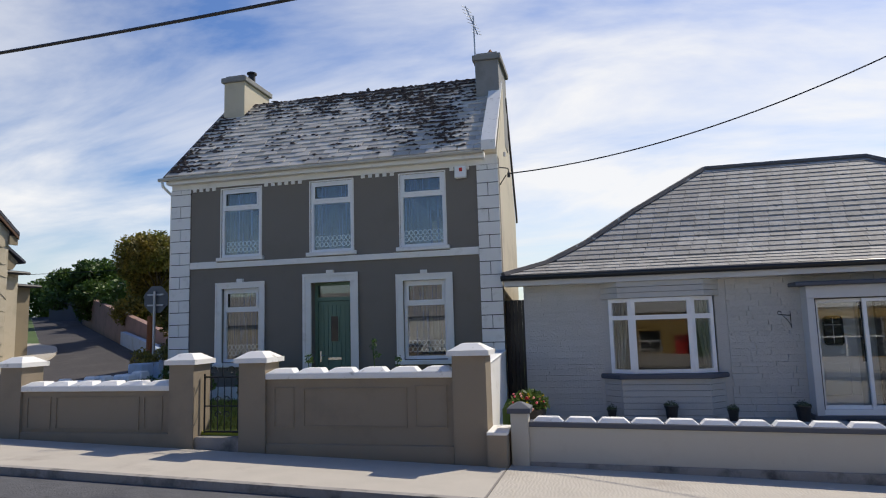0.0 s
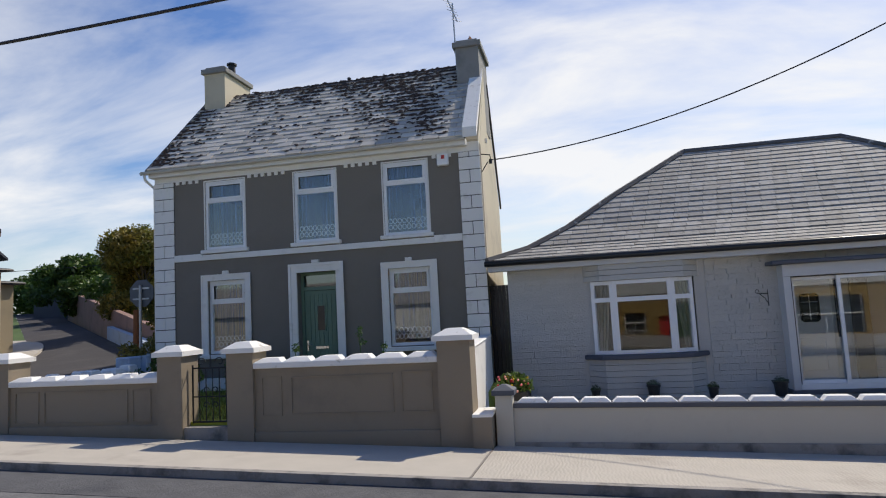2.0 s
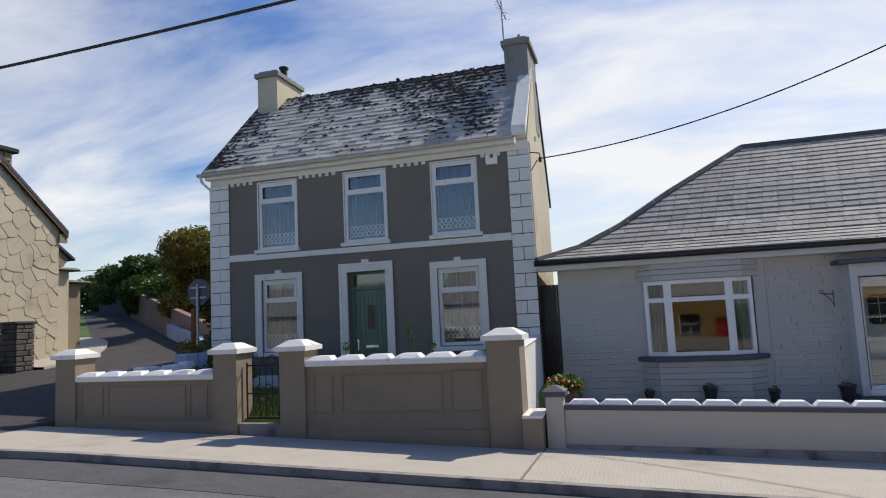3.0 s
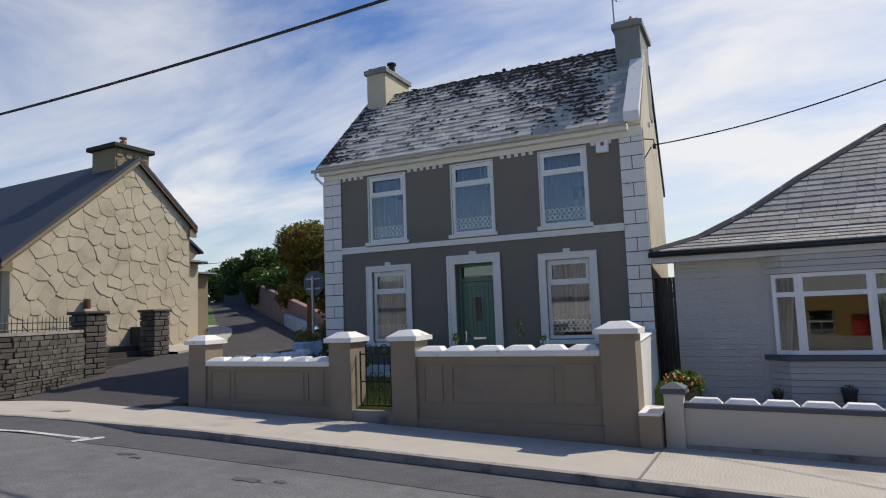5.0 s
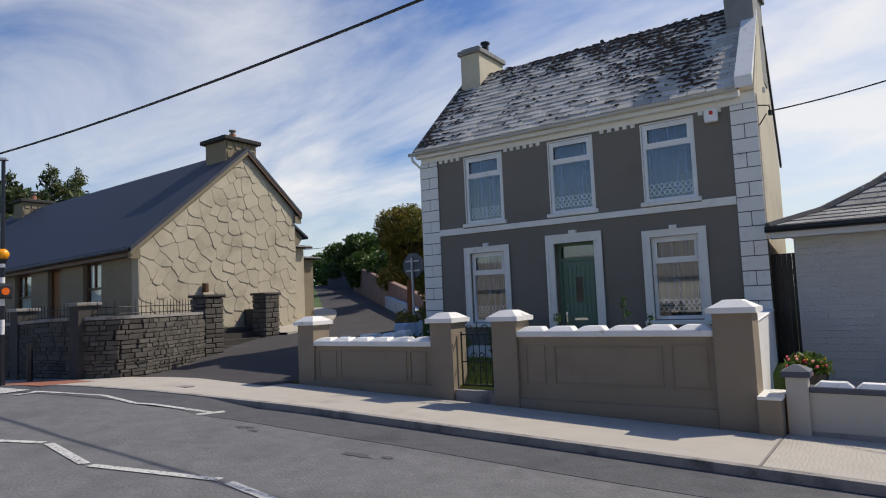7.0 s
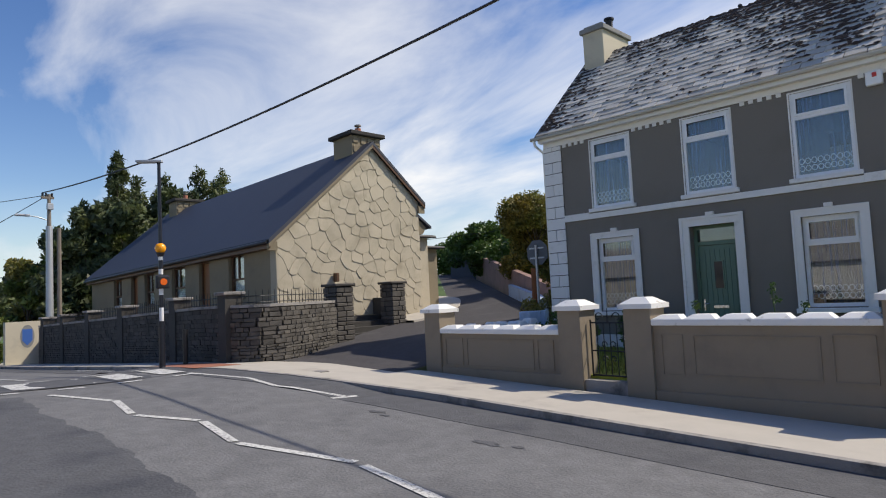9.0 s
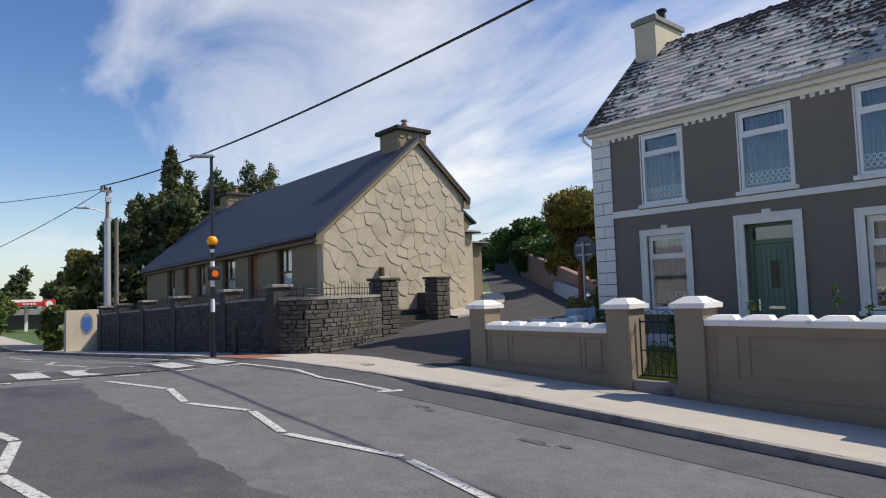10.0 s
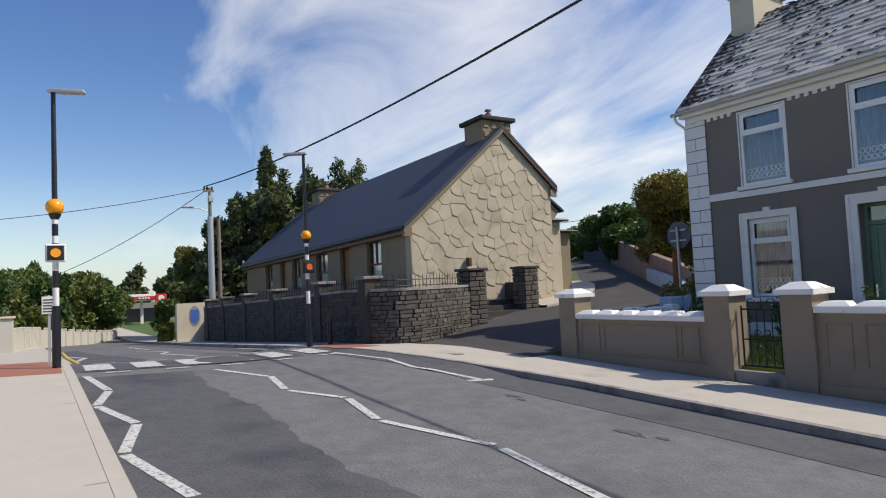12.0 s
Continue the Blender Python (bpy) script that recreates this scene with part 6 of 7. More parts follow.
cable("thick black overhead cable along the street", (TX, TY - 0.26, TZ + 0.05), (18.5, 6.5, 9.8), 1.66, 0.03)
cable("thin black service cable to the gable", (HX1 + 0.21, 10.3, 4.98), (10.5, 7.4, 8.7), 1.0, 0.014)
sp = thing("utility_pole", "wooden service pole beside the bungalow", "utility pole")
part("pole", tube([(10.5, 7.45, -1.0), (10.5, 7.45, 8.8)], 0.12, 10, 0.09), WOOD, sp)
cable("thin overhead cable running down the street", (TX, TY - 0.12, TZ - 0.05), (-38, -16, 5.3), 0.8, 0.016)
cable("thin overhead cable crossing the street", (TX, TY - 0.26, TZ - 0.2), (-50, -3.0, 2.9), 0.45, 0.018)
cable("thin overhead cable behind the cottage", (-34.5, 22, 4.9), (-6, 26, 5.6), 0.3, 0.014)

# ---- crest wall, near low wall, filling station ----
cw = thing("crest_wall", "cream wall end with a round blue crest", "wall")
part("body", boxes((-33.6, -33.2, 2.68, 4.05, -1.2, 1.25)), CREAM, cw)
bm = bmesh.new()
add_prism(bm, [(-33.199, 3.50 + 0.27 * math.cos(a * math.pi / 12), 0.60 + 0.50 * math.sin(a * math.pi / 12)) for a in range(24)], (0.006, 0, 0))
part("crest_ring", bm, CHIMNEY, cw)
bm = bmesh.new()
add_prism(bm, [(-33.192, 3.31, 0.92), (-33.192, 3.31, 0.42), (-33.192, 3.50, 0.2), (-33.192, 3.69, 0.42), (-33.192, 3.69, 0.92)], (0.006, 0, 0))
part("crest_shield", bm, ROYAL, cw)
nw = thing("low_wall", "long low cream wall with piers before the hedge", "wall")
FAR_WALL = [(-27.0, -4.05, 0.62), (-32.0, -3.55, 0.50), (-38.0, -3.05, 0.30), (-42.0, -1.75, 0.0), (-45.0, -0.45, -0.28), (-49.0, 1.0, -0.55), (-52.0, 2.1, -0.72)]
for (xa, ya, za), (xb, yb, zb) in zip(FAR_WALL, FAR_WALL[1:]):
    part("panel", add_prism(bmesh.new(), [(xa, ya, -1.5), (xb, yb, -1.5), (xb, yb, zb), (xa, ya, za)], (0.0, -0.2, 0)), OFFWHITE, nw)
    for i in range(3):
        u = (i + 0.5) / 3
        x, y, z = xa + (xb - xa) * u, ya + (yb - ya) * u, za + (zb - za) * u
        part("pier", bevelled(boxes((x - 0.13, x + 0.13, y - 0.26, y + 0.06, -1.5, z + 0.14)), 0.02), OFFWHITE, nw)
ep = thing("gate_pier", "square cream gate pier at the pavement end", "pier")
part("shaft", bevelled(boxes((-26.4, -25.9, -4.7, -3.75, -0.8, 1.12)), 0.02), OFFWHITE, ep)
part("cap", bevelled(boxes((-26.46, -25.84, -4.76, -3.69, 1.121, 1.2)), 0.02), CREAM, ep)
fs = thing("filling_station", "distant red and white filling station canopy", "filling station")
part("canopy", bevelled(boxes((-84, -78, 1.5, 8.8, 1.30, 2.06)), 0.05), WHITEPOLE, fs)
part("canopy_band", boxes((-77.99, -77.9, 1.5, 8.8, 1.42, 1.80)), RED, fs, "red canopy band")
for i in range(4):
    part("text_bar", boxes((-77.89, -77.85, 7.0 + 0.3 * i, 7.2 + 0.3 * i, 1.52, 1.70)), WHITEPOLE, fs)
for y in (3.2, 7.4):
    part("column", boxes((-80, -79.7, y, y + 0.3, -2.5, 1.299)), WHITEPOLE, fs)
part("shop", boxes((-92, -86, 1, 12, -2.5, 1.0)), CHIMNEY, fs)
part("shop_window", boxes((-85.99, -85.9, 2, 11, -1.6, 0.4)), DARKGLASS, fs)
tt = thing("price_sign", "red and white filling station price sign", "sign")
part("top_panel", bevelled(boxes((-77.3, -77, 8.6, 9.75, 1.05, 2.0)), 0.05), RED, tt)
part("disc", tube([(-76.99, 9.17, 1.55), (-76.95, 9.17, 1.55)], 0.33, 16), WHITEPOLE, tt)
part("panel", boxes((-77.3, -77, 8.6, 9.75, -0.75, 1.049)), RED, tt)
for i in range(4):
    part("text_bar", boxes((-76.99, -76.95, 8.72, 9.62, -0.55 + 0.4 * i, -0.38 + 0.4 * i)), WHITEPOLE, tt)
part("post", boxes((-77.3, -77, 8.9, 9.4, -2.5, -0.751)), GALV, tt)
# distant woods
for k in range(26):
    wx, wy = -105 - 7 * (k % 3), -46 + 3.4 * k
    hh = 3 + (k * 7) % 4
    leaf = leaf_mesh("woodland", [(wx, wy + 0.8 * math.sin(q * 2 + k), -0.8 + 1.35 * q, 2.9 - 0.40 * q, 2.9 - 0.40 * q, 1.6) for q in range(hh)], 2200, 0.55, LEAF_DARK, None, 400 + k)
    tagged(leaf, "dark distant woodland", "woods", "distant woods", "stuff")
# unseen hedge bank across the street, added to darken the lower windows' reflections
hb = leaf_mesh("reflection_hedge", [(-4.0 - 1.6 * k, -21 + math.sin(k), 0.6, 1.6, 1.2, 1.6 + 0.4 * math.sin(k * 1.7)) for k in range(34)], 16000, 0.3, LEAF_MID, None, 500)
tagged(hb, "unseen hedge bank added as a dark strip for window reflections", "hedge", kind="stuff")

# ---- road markings ----
def marking(pts, w, label):
    """A painted line through plan points, lying on the road."""
    bm = bmesh.new()
    pts = [Vector(p) for p in pts]
    fine = []
    for p, q in zip(pts, pts[1:]):
        n = max(1, round((q - p).length / 0.4))
        fine += [p + (q - p) * i / n for i in range(n)]
    fine.append(pts[-1])
    prev = None
    for i, p in enumerate(fine):
        d = (fine[min(i + 1, len(fine) - 1)] - fine[max(i - 1, 0)]).normalized()
        nrm = Vector((-d.y, d.x)) * w / 2
        row = [bm.verts.new((*(p + s * nrm), road_z(*(p + s * nrm)) + 0.009)) for s in (-1, 1)]
        if prev:
            bm.faces.new((prev[0], prev[1], row[1], row[0]))
        prev = row
    bmesh.ops.recalc_face_normals(bm, faces=bm.faces)
    return tagged(part("road_marking", bm, MARK), label, "road marking", kind="structure")


CENTRE = [((2.5, 0.05), (-0.6, 0.1)), ((-0.9, 0.1), (-3.4, 0.12)), ((-3.55, 0.12), (-5.1, 0.36)), ((-5.25, 0.38), (-6.75, -0.06)), ((-6.85, -0.06), (-8.15, 0.18)), ((-8.25, 0.17), (-9.15, -0.28)), ((-9.3, -0.28), (-10.55, -0.08)), ((-10.6, -0.12), (-11.8, -0.65))]
for p, q in CENTRE:
    marking([p, q], 0.11, "worn white zigzag line on the street")
NEAR = [(-3.7, -2.66), (-5.2, -2.36), (-6.75, -2.66), (-8.0, -2.38), (-9.3, -2.67), (-10.4, -2.42), (-12.1, -2.6)]
for p, q in zip(NEAR, NEAR[1:]):
    marking([Vector(p) * 0.97 + Vector(q) * 0.03, Vector(p) * 0.03 + Vector(q) * 0.97], 0.11, "white zigzag line by the kerb")
FAR = [(-8.45, 2.62), (-9.8, 2.16), (-11.0, 2.32), (-12.5, 1.85)]
for p, q in zip(FAR, FAR[1:]):
    marking([p, q], 0.10, "white zigzag line by the far kerb")
marking([(-8.42, 2.8), (-8.48, 2.35)], 0.10, "white end bar of the zigzag line")
for i in range(6):
    y0 = -2.55 + 0.80 * i
    bm = bmesh.new()
    cs = [(-12.75, y0), (-12.75, y0 + 0.46), (-14.15, y0 + 0.5), (-14.15, y0 + 0.04)]
    bm.faces.new([bm.verts.new((a, b, road_z(a, b) + 0.016)) for a, b in cs])
    tagged(part("crossing_stripe", bm, MARK), "white zebra crossing stripe", "road marking", "zebra crossing", "structure")
bm = bmesh.new()
cs = [(-12.65, -2.72), (-12.65, 2.3), (-14.25, 2.3), (-14.25, -2.72)]
strip("crossing_bed", -14.3, -12.6, lambda x: -2.74, lambda x: 2.4, road_z, PATCH, "dark asphalt bed of the crossing", "road", lift=0.006, skirt=0.003)
for i in range(5):
    marking([(-12.35, -2.3 + 0.95 * i), (-12.35, -1.9 + 0.95 * i)], 0.1, "white dash before the crossing")
    marking([(-14.6, -2.3 + 0.95 * i), (-14.6, -1.9 + 0.95 * i)], 0.1, "white dash beyond the crossing")
for p, q in (((-15.5, -0.2), (-18, -0.5)), ((-18, -0.5), (-20, 0.0)), ((-20.2, 0.0), (-23, -0.4)), ((-16, 2.0), (-20, 1.9)), ((-24, 0.1), (-30, 0.2)), ((-16, -2.5), (-18, -2.2)), ((-18, -2.2), (-20, -2.5))):
    marking([p, q], 0.12, "white line beyond the crossing")
YELLOWPAINT = mat("yellow_road_paint", (0.55, 0.40, 0.06), 0.7, var=0.15, bump=0.2)
for y in (-2.52, -2.66):
    yl = marking([(-15.0, y), (-19.0, y), (-27.0, y + 0.2)], 0.07, "double yellow line by the kerb")
    yl.data.materials[0] = YELLOWPAINT
# darker worn patch with a wavy edge, a trench seam, small repairs
EDGE = [(-30.0, -1.9), (-20.0, -1.6), (-12.0, -1.02), (-10.0, -1.12), (-8.0, -0.98), (-6.0, -1.13), (-5.2, -1.10), (-4.4, -1.0), (8.0, -0.9)]


def patch_edge(x):
    y = EDGE[-1][1]
    for (xa, ya), (xb, yb) in zip(EDGE, EDGE[1:]):
        if xa <= x <= xb:
            y = ya + (yb - ya) * (x - xa) / (xb - xa)
    return y + 0.03 * math.sin(x * 5.1) + 0.02 * math.sin(x * 11.3 + 1) + 0.012 * math.sin(x * 23)


strip("asphalt_patch", -11.9, 8.0, lambda x: KN + 0.002, patch_edge, road_z, PATCH, "dark repaired asphalt patch with a ragged edge", "road", lift=0.004, skirt=0.003, step=0.1)
strip("asphalt_patch", -28.0, -14.8, lambda x: -2.5, patch_edge, road_z, PATCH, "dark repaired asphalt beyond the crossing", "road", lift=0.004, skirt=0.003, step=0.2)
for x, y, s in ((-4.9, 1.9, 0.22), (-4.55, 2.0, 0.12), (-2.3, 1.5, 0.3), (-1.8, 1.42, 0.2), (-1.0, 0.9, 0.25), (-7.2, 2.2, 0.18), (-6.9, 2.1, 0.1)):
    bm = bmesh.new()
    rnd = random.Random(int(x * 10))
    ring = [(x + s * rnd.uniform(0.35, 1.3) * math.cos(k * 0.285), y + 0.45 * s * rnd.uniform(0.35, 1.3) * math.sin(k * 0.285)) for k in range(22)]
    bm.faces.new([bm.verts.new((a, b, road_z(a, b) + 0.006)) for a, b in ring])
    tagged(part("tar_patch", bm, PATCH), "small dark tar repair on the road", "road", kind="structure")
gc = thing("drain_cover", "small dark cover in the pavement", "drain cover")
zc = street(-10.9, 3.8)
part("plate", boxes((-11.1, -10.75, 3.7, 3.88, zc - 0.02, zc + 0.012)), KERB, gc)
# joints of the pavement slabs
JOINT = mat("pavement_joint", (0.24, 0.22, 0.20), 0.95, var=0.2)
for x in (-1.14,):
    bm = boxes((x - 0.012, x + 0.012, far_edge(x) + 0.14, 5.3, street(x, 4.5) - 0.001, street(x, 4.5) + 0.003))
    for v in bm.verts:
        v.co.z = street(x, v.co.y) + (0.003 if v.co.z > street(x, 4.5) else -0.02)
    tagged(part("pavement_joint", bm, JOINT), "dark joint between pavement slabs", "pavement", kind="structure")
for x in (-5.6, -9.1, -12.6):
    bm = boxes((x - 0.01, x + 0.01, -8.9, KN - 0.14, 0, 1))
    for v in bm.verts:
        v.co.z = street(x, v.co.y) + (0.003 if v.co.z > 0.5 else -0.02)
    tagged(part("pavement_joint", bm, JOINT), "dark joint between pavement slabs", "pavement", kind="structure")

# ---- terrace across the street, behind the camera ----
te = thing("terrace_house", "yellow rendered street house with red door", "house")
T_OPS = [(2.15, 3.15, 0.15, 1.15), (3.74, 4.40, -0.9, 0.95), (6.0, 7.2, 0.2, 1.3), (9.5, 12.5, -0.2, 1.5)]
part("front_wall", wall_mesh(-2.5, 18, -9.4, -9.0, -1.0, 4.4, T_OPS), YELLOW, te)
part("fascia_sign", bevelled(boxes((-2.4, 17.9, -8.99, -8.90, 2.0, 2.75)), 0.01), WHITEPOLE, te, "white shop fascia board")
part("roof", add_prism(bmesh.new(), [(-2.7, -8.8, 4.4), (-2.7, -12, 6.4), (-2.7, -15, 4.4)], (20.9, 0, 0)), DARK_SLATE, te)
part("door", boxes((3.74, 4.40, -9.25, -9.2, -0.9, 0.95)), RED, te, "red front door")
for a, b, c, d in T_OPS[:1] + T_OPS[2:]:
    w = part("window", boxes((a, b, -9.3, -9.25, c, d)), DARKGLASS, te)
    part("window_frame", boxes((a, a + 0.07, -9.24, -9.15, c, d), (b - 0.07, b, -9.24, -9.15, c, d), (a + 0.07, b - 0.07, -9.24, -9.15, (c + d) / 2, (c + d) / 2 + 0.06), ((a + b) / 2 - 0.02, (a + b) / 2 + 0.02, -9.24, -9.15, c, (c + d) / 2)), UPVC, w)
part("side_wall", boxes((-2.5, -2.1, -15, -9.41, -1.0, 4.4)), YELLOW, te)
for x0, x1, zw, zr, material in ((-28.0, -14.5, 2.1, 4.0, OFFWHITE), (-10.6, -5.0, 2.3, 4.4, WHITE)):
    oh = thing("opposite_house", "pale rendered house with a grey slate roof across the street", "house", "houses across the street")
    part("front_wall", boxes((x0, x1, -12.4, -12.0, -1.0, zw)), material, oh)
    part("back_wall", boxes((x0, x1, -18.4, -18.0, -1.0, zw)), material, oh)
    for xe in (x0, x1 - 0.3):
        part("gable_wall", add_prism(bmesh.new(), [(xe, -12.41, -1.0), (xe, -17.99, -1.0), (xe, -17.99, zw), (xe, -15.2, zr - 0.1), (xe, -12.41, zw)], (0.3, 0, 0)), material, oh)
    part("roof", add_prism(bmesh.new(), [(x0 - 0.2, -11.8, zw - 0.05), (x0 - 0.2, -15.2, zr), (x0 - 0.2, -18.6, zw - 0.05)], (x1 - x0 + 0.4, 0, 0)), TILE_M, oh)
fr = thing("street_railing", "white railing under the window across the street", "railing")
for i in range(12):
    part("bar", tube([(2.0 + 0.1 * i, -8.6, 0.0), (2.0 + 0.1 * i, -8.6, 0.32)], 0.012, 4), WHITEPOLE, fr)
part("rail", tube([(1.95, -8.6, 0.32), (3.15, -8.6, 0.32)], 0.02, 5), WHITEPOLE, fr)

# ---- slates of the house roof ----
def block_mesh(name, dx, dy, dz, material, bevel=0.0):
    bm = boxes((-dx / 2, dx / 2, -dy / 2, dy / 2, 0, dz))
    if bevel:
        bevelled(bm, bevel)
    me = bpy.data.meshes.new(name)
    bm.to_mesh(me)
    bm.free()
    me.materials.append(material)
    return me


rnd = random.Random(11)
SLOPE = math.hypot(RY - EY, RZ - EZ)
COURSES, SWID = 18, 0.36
step_s = SLOPE / COURSES
slate_mes = [block_mesh("slate", SWID - 0.014, step_s * 1.25, 0.028 + 0.004 * k, SLATE) for k in range(3)]
rest = bmesh.new()
count = 0
x_hi = HX1 - 0.30
for r in range(COURSES):
    s = (r + 0.5) * step_s
    x = HX0 - 0.04 + (SWID / 2 if r % 2 else 0.0)
    while x < x_hi:
        w = min(SWID, x_hi - x)
        if w > 0.1:
            cx = x + w / 2
            lift = 0.012 + rnd.uniform(0, 0.006)
            m = Matrix.Translation((cx, EY + s * math.cos(PITCH), EZ + s * math.sin(PITCH))) @ Matrix.Rotation(PITCH - 0.075 + rnd.uniform(-0.012, 0.012), 4, "X") @ Matrix.Rotation(rnd.uniform(-0.02, 0.02), 4, "Z") @ Matrix.Translation((0, 0, lift)) @ Matrix.Diagonal((w / SWID, 1, 1, 1))
            if count < 300:
                o = new("slate", slate_mes[rnd.randrange(3)])
                o.parent = roof
                o.matrix_basis = m
                count += 1
            else:
                for v in add_box(rest, -SWID / 2 + 0.010, SWID / 2 - 0.010, -step_s * 0.62, step_s * 0.62, 0, 0.031):
                    v.co = m @ v.co
        x += SWID
tagged(part("slate_field", rest, SLATE_M, roof), "upper slates of the roof", kind="stuff")


# moss cushions along the lower edges of the slates, thickest under the ridge and below the right-hand chimney
def moss_here(u, w):
    """Likelihood of moss at u along the eaves and w up the slope, both 0 to 1."""
    top = 0.75 * max(0.0, min(1.0, (w - 0.62) / 0.3)) * max(0.0, min(1.0, (u - 0.12) / 0.2))
    streak = 1.05 * math.exp(-((u - (0.90 - 0.22 * w)) / (0.07 + 0.06 * w)) ** 2) * max(0.15, min(1.0, (w - 0.05) / 0.3))
    verge = 0.75 * math.exp(-(u / 0.075) ** 2)
    return min(1.0, 0.045 + 0.9 * top + streak + verge) * (0.0 if u > 0.955 else 1.0)


MOSS = mat("roof_moss", (0.060, 0.042, 0.035), 0.95, var=0.5, scale=9, fine=70, bump=0.9, island=0.4)
mv, mf = [], []
m_rnd = random.Random(77)
for i in range(8500):
    u, k = m_rnd.random(), m_rnd.randrange(1, COURSES + 1)
    w = k / COURSES
    x = HX0 + u * (x_hi - HX0)
    patchy = 0.75 + 1.4 * noise.noise(Vector((x * 1.6, w * 5.0, 2.0)))
    if m_rnd.random() > moss_here(u, w) * max(0.1, patchy):
        continue
    s0 = k * step_s + m_rnd.choice((0.0, 0.0, m_rnd.uniform(-0.09, 0.09)))
    ra, rb, rh = m_rnd.uniform(0.035, 0.105), m_rnd.uniform(0.022, 0.055), m_rnd.uniform(0.004, 0.018)
    c = Vector((x, EY + s0 * math.cos(PITCH), EZ + s0 * math.sin(PITCH)))
    e_up = Vector((0, math.cos(PITCH), math.sin(PITCH)))
    e_out = Vector((0, -math.sin(PITCH), math.cos(PITCH)))
    base = len(mv)
    for q in range(7):
        g = m_rnd.uniform(0.65, 1.25)
        mv.append(c + Vector((1, 0, 0)) * (ra * g * math.cos(q * 0.898)) + e_up * (rb * g * math.sin(q * 0.898)) + e_out * 0.052)
    mv.append(c + e_out * (0.066 + rh))
    mf += [(base + q, base + (q + 1) % 7, base + 7) for q in range(7)]
me = bpy.data.meshes.new("moss")
me.from_pydata([tuple(p) for p in mv], [], mf)
me.materials.append(MOSS)
moss = new("moss", me)
moss.parent = roof
tagged(moss, "dark brown moss cushions on the slates", kind="stuff")

# ---- slates of the bungalow roof ----
prof = [(ey + (ay - ey) * u, ez + (az - ez) * v, u) for u, v in HIP]
plen = [0.0]
for p, q in zip(prof, prof[1:]):
    plen.append(plen[-1] + math.dist(p[:2], q[:2]))


def prof_at(s):
    for k in range(len(prof) - 1):
        if s <= plen[k + 1] or k == len(prof) - 2:
            u = (s - plen[k]) / (plen[k + 1] - plen[k])
            p, q = prof[k], prof[k + 1]
            return p[0] + (q[0] - p[0]) * u, p[1] + (q[1] - p[1]) * u, p[2] + (q[2] - p[2]) * u, math.atan2(q[1] - p[1], q[0] - p[0])


NB, TW = 23, 0.30
st = plen[-1] / NB
tile_me = block_mesh("slate", TW - 0.006, st * 1.15, 0.026, TILE)
rest = bmesh.new()
count = 0
for r in range(NB):
    y, z, u, ang = prof_at((r + 0.5) * st)
    xa, xb = ex0 + (ax0 - ex0) * u + 0.03, bx1 + (ax1 - bx1) * u - 0.03
    x = xa - rnd.uniform(0, TW) * 0 - (TW / 2 if r % 2 else 0)
    while x < xb:
        p, q = max(x, xa), min(x + TW, xb)
        if q - p > 0.06:
            m = Matrix.Translation(((p + q) / 2, y, z + 0.008)) @ Matrix.Rotation(ang - 0.075 + rnd.uniform(-0.02, 0.02), 4, "X") @ Matrix.Rotation(rnd.uniform(-0.006, 0.006), 4, "Z") @ Matrix.Diagonal(((q - p) / TW, 1, 1, 1))
            if count < 300 and x < 7.5:
                o = new("slate", tile_me)
                o.parent = broof
                o.matrix_basis = m
                count += 1
            else:
                for v in add_box(rest, -TW / 2 + 0.003, TW / 2 - 0.003, -st * 0.57, st * 0.57, 0, 0.026):
                    v.co = m @ v.co
        x += TW
tagged(part("slate_field", rest, TILE_M, broof), "upper slates of the bungalow roof", kind="stuff")

# ---- painted stone courses of the bungalow front ----
bw = bpy.data.objects["front_wall.001"]
brick_mes = [block_mesh("brick", 1.0, 0.03, 0.104, PAINTBRICK)]
rest = bmesh.new()
count = 0
blocked = [(0.2, 2.64, -0.7, 2.46), (3.98, 6.5, -0.7, 2.32)]
z = -0.55
while z < 2.42:
    h = rnd.choice((0.085, 0.11, 0.13))
    h = min(h, 2.455 - z)
    x = BX0
    while x < BX1 - 0.02:
        w = min(rnd.uniform(0.22, 0.72), BX1 - x)
        for p, q in ((x, x + w),):
            for a, b, c, d in blocked:
                if z < d - 0.01 and z + h > c:
                    if p < b and q > a:
                        if p < a:
                            q = a
                        elif q > b:
                            p = b
                        else:
                            q = p
            if q - p > 0.03:
                m = Matrix.Translation(((p + q) / 2, BY - 0.002 - rnd.uniform(0, 0.014), z + 0.003)) @ Matrix.Rotation(rnd.uniform(-0.006, 0.006), 4, "Y") @ Matrix.Diagonal((q - p - 0.005, 1, (h - 0.006) / 0.104, 1))
                if count < 300 and 0.0 < z:
                    o = new("brick", brick_mes[0]); o.parent = bw; o.matrix_basis = m
                    count += 1
                else:
                    for v in add_box(rest, -0.5, 0.5, -0.015, 0.015, 0, 0.104):
                        v.co = m @ v.co
        x += w
    z += h
tagged(part("brick_field", rest, PAINTBRICK_M, bw), "painted stone courses", kind="stuff")

# ---- stone pattern of the cottage gable ----
gw = bpy.data.objects["gable_wall.002"]
outline = [(CY0, -0.3), (CY1, -0.3), (CY1, CZB - 0.1), (CYR, CZR - 0.05), (CY0, CZF - 0.1)]


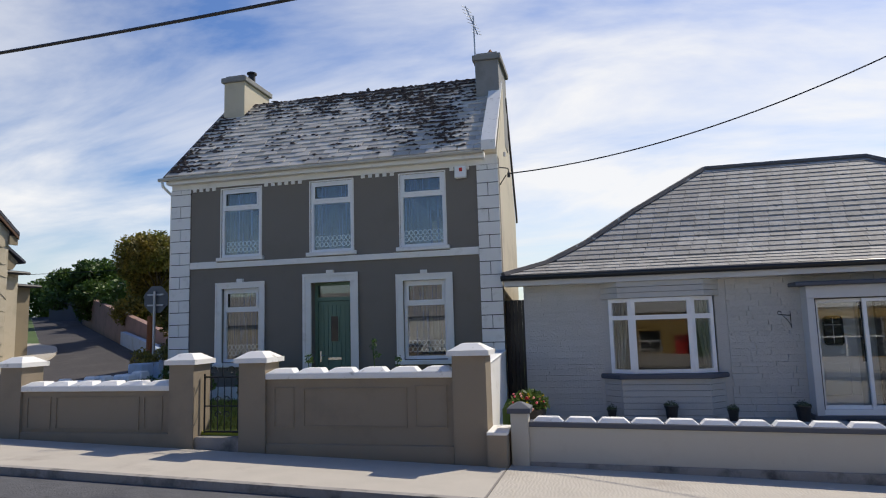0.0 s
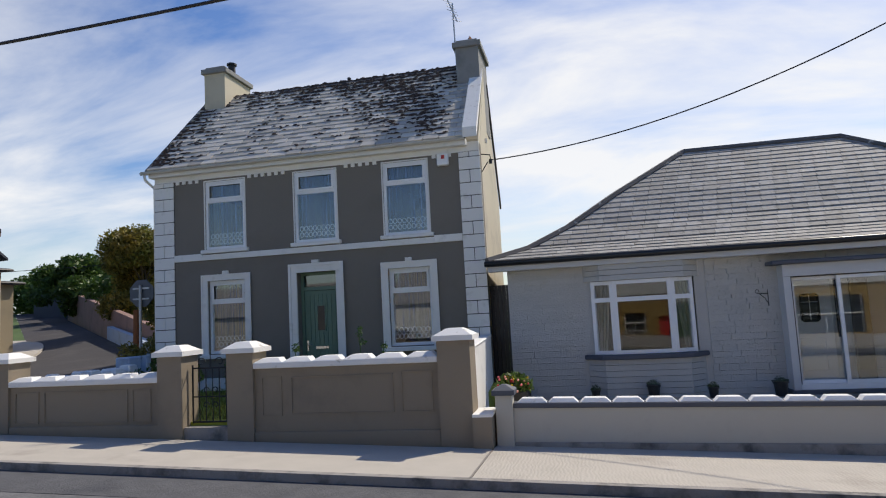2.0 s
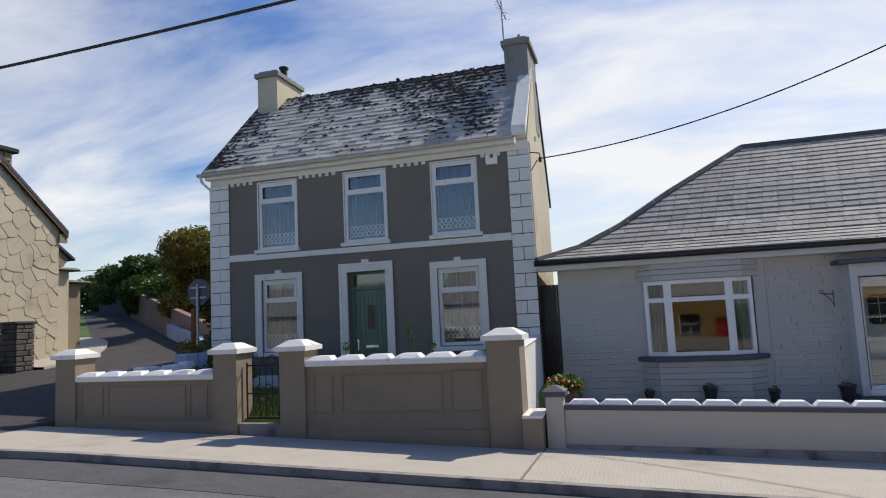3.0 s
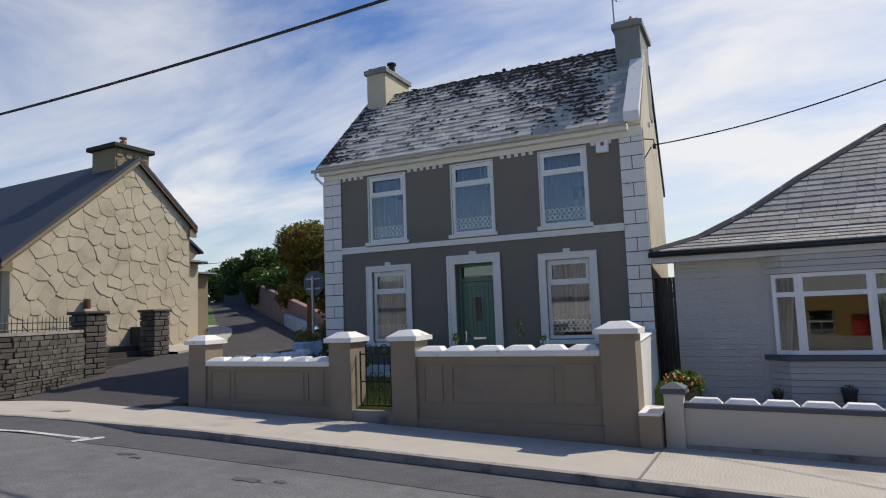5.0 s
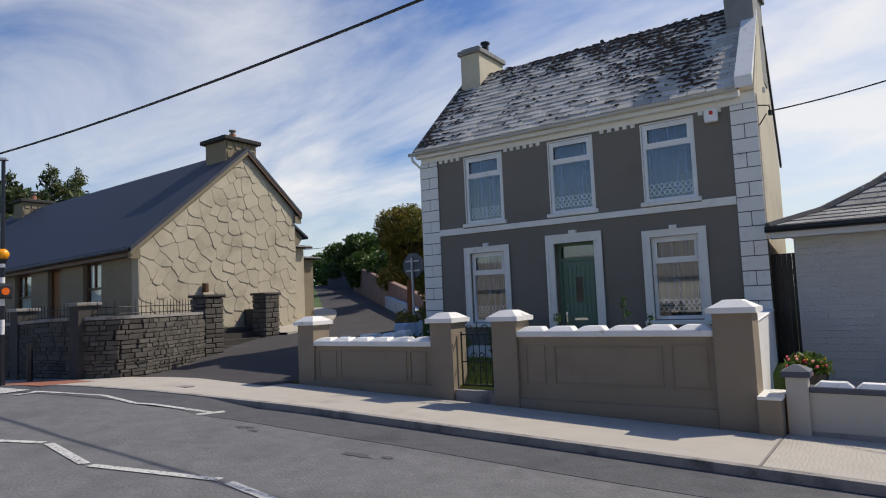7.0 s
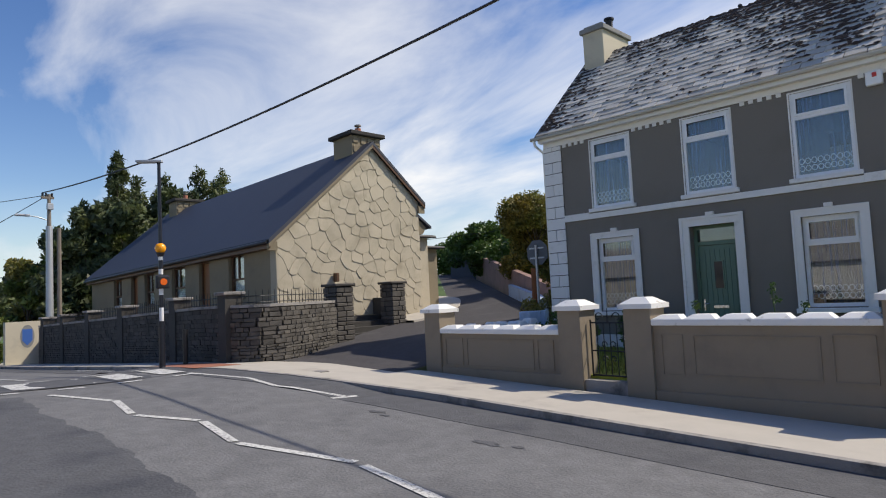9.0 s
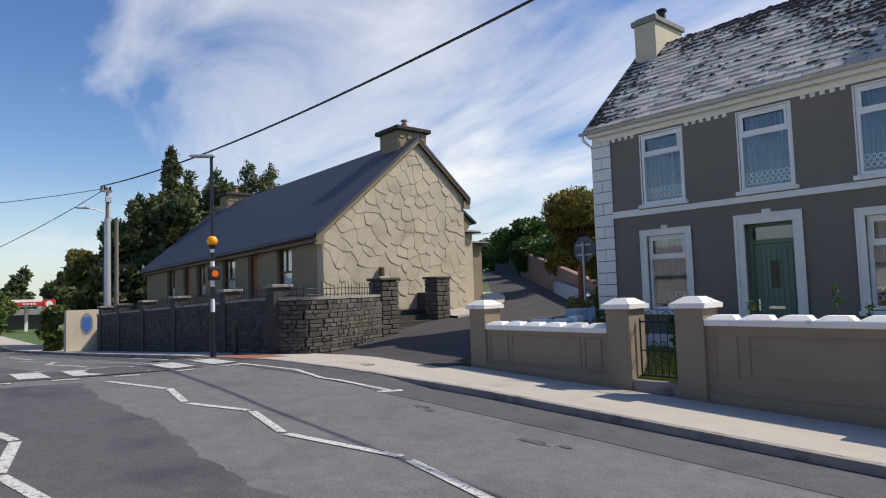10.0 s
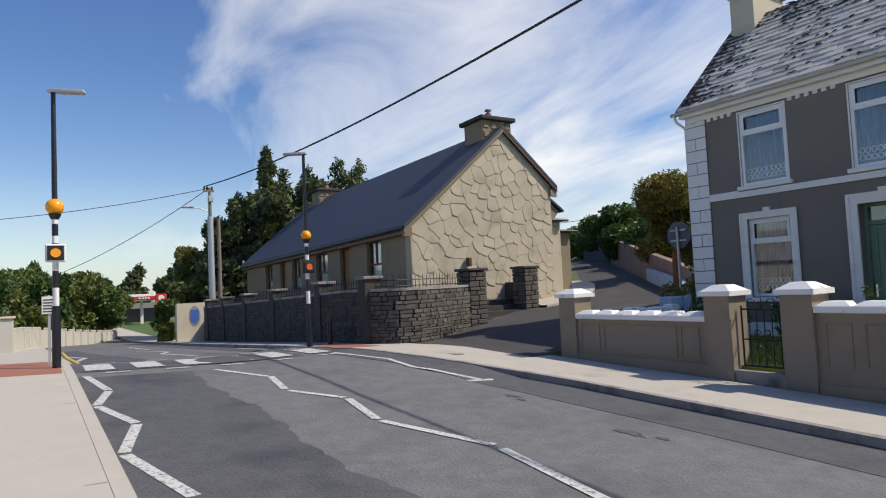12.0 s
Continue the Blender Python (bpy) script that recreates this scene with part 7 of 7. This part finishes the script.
def clip(poly, nx, ny, c):
    """The part of a polygon where nx*x + ny*y <= c."""
    out = []
    for p, q in zip(poly, poly[1:] + poly[:1]):
        a, b = nx * p[0] + ny * p[1] - c, nx * q[0] + ny * q[1] - c
        if a <= 0:
            out.append(p)
        if a * b < 0:
            t = a / (a - b)
            out.append((p[0] + (q[0] - p[0]) * t, p[1] + (q[1] - p[1]) * t))
    return out


def inside(p):
    return all((b[0] - a[0]) * (p[1] - a[1]) - (b[1] - a[1]) * (p[0] - a[0]) > -0.05 for a, b in zip(outline, outline[1:] + outline[:1]))


seeds = []
for i in range(15):
    for j in range(17):
        p = (CY0 + 0.2 + i * 0.45 + rnd.uniform(-0.2, 0.2) + (0.22 if j % 2 else 0), -0.1 + j * 0.45 + rnd.uniform(-0.19, 0.19))
        if inside(p):
            seeds.append(p)
for s in seeds:
    poly = list(outline)
    for t in seeds:
        if t is not s and math.dist(s, t) < 1.5:
            nx, ny = t[0] - s[0], t[1] - s[1]
            L = math.hypot(nx, ny)
            nx, ny = nx / L, ny / L
            poly = clip(poly, nx, ny, nx * (s[0] + t[0]) / 2 + ny * (s[1] + t[1]) / 2 - 0.002)
            if len(poly) < 3:
                break
    if len(poly) < 3:
        continue
    # rounded, wandering outline
    soft = []
    for p, q in zip(poly, poly[1:] + poly[:1]):
        if math.dist(p, q) < 0.06:
            soft.append(((p[0] + q[0]) / 2, (p[1] + q[1]) / 2))
            continue
        for u in (0.14, 0.38, 0.62, 0.86):
            y, z = p[0] + (q[0] - p[0]) * u, p[1] + (q[1] - p[1]) * u
            wob = noise.noise_vector(Vector((y * 2.2, z * 2.2, 3.0))) * 0.13
            soft.append((min(max(y + wob.x, CY0), CY1), z + wob.y))
    cy, cz = sum(p[0] for p in soft) / len(soft), sum(p[1] for p in soft) / len(soft)
    hz = max(abs(p[1] - cz) for p in soft)
    d, bulge = rnd.uniform(0.002, 0.006), rnd.uniform(0.012, 0.026)
    turn = rnd.uniform(-0.5, 0.5)

    def proud(p):
        """Each stone laps over the one below: its lower edge stands out, its upper edge dies into the wall."""
        return d + bulge * max(0.0, min(1.0, 0.45 - 0.6 * ((p[1] - cz) + turn * (p[0] - cy)) / hz))
    bm = bmesh.new()
    lo = [bm.verts.new((CX1 + 0.001, p[0], p[1])) for p in soft]
    hi = [bm.verts.new((CX1 + proud(p), cy + (p[0] - cy) * 0.99, cz + (p[1] - cz) * 0.99)) for p in soft]
    top = [bm.verts.new((CX1 + proud(p) + 0.003, cy + (p[0] - cy) * 0.93, cz + (p[1] - cz) * 0.93)) for p in soft]
    bm.faces.new(top)
    n = len(lo)
    for k in range(n):
        bm.faces.new((lo[k], lo[(k + 1) % n], hi[(k + 1) % n], hi[k]))
        bm.faces.new((hi[k], hi[(k + 1) % n], top[(k + 1) % n], top[k]))
    bmesh.ops.recalc_face_normals(bm, faces=bm.faces)
    part("stone", bm, FLAG, gw)

# ---- stones of the rubble wall ----
stone_mes = []
for k in range(8):
    bm = boxes((-0.5, 0.5, -0.05, 0.03, 0, 1))
    r2 = random.Random(900 + k)
    for v in bm.verts:
        v.co.x += r2.uniform(-0.05, 0.05)
        v.co.z += r2.uniform(-0.10, 0.10)
        v.co.y += r2.uniform(-0.02, 0.01) if v.co.y < 0 else 0
    bevelled(bm, 0.025)
    me = bpy.data.meshes.new("stone")
    bm.to_mesh(me)
    bm.free()
    me.materials.append(RUBBLE)
    stone_mes.append(me)
rest = bmesh.new()
count = 0
total = WALL_AT[-1]
z = -0.2
place = []
while z < 1.40:
    h = rnd.uniform(0.06, 0.13)
    s = 0.0
    while s < total:
        w = rnd.uniform(0.13, 0.38)
        place.append((s + w / 2, w, z, h))
        s += w
    z += h
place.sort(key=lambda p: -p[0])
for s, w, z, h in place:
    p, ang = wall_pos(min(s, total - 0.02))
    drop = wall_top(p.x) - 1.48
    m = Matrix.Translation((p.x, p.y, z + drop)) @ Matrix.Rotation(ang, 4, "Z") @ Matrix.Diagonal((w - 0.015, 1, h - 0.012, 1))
    # right-hand stones stay lighter; the rest carry the front's shade in their colour
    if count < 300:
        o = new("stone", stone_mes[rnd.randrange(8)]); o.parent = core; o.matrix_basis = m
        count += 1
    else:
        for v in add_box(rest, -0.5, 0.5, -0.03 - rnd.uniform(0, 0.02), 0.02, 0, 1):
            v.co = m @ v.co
tagged(part("stone_field", rest, RUBBLE_SHADED, core), "coursed stones of the wall, shade put into their colour", kind="stuff")
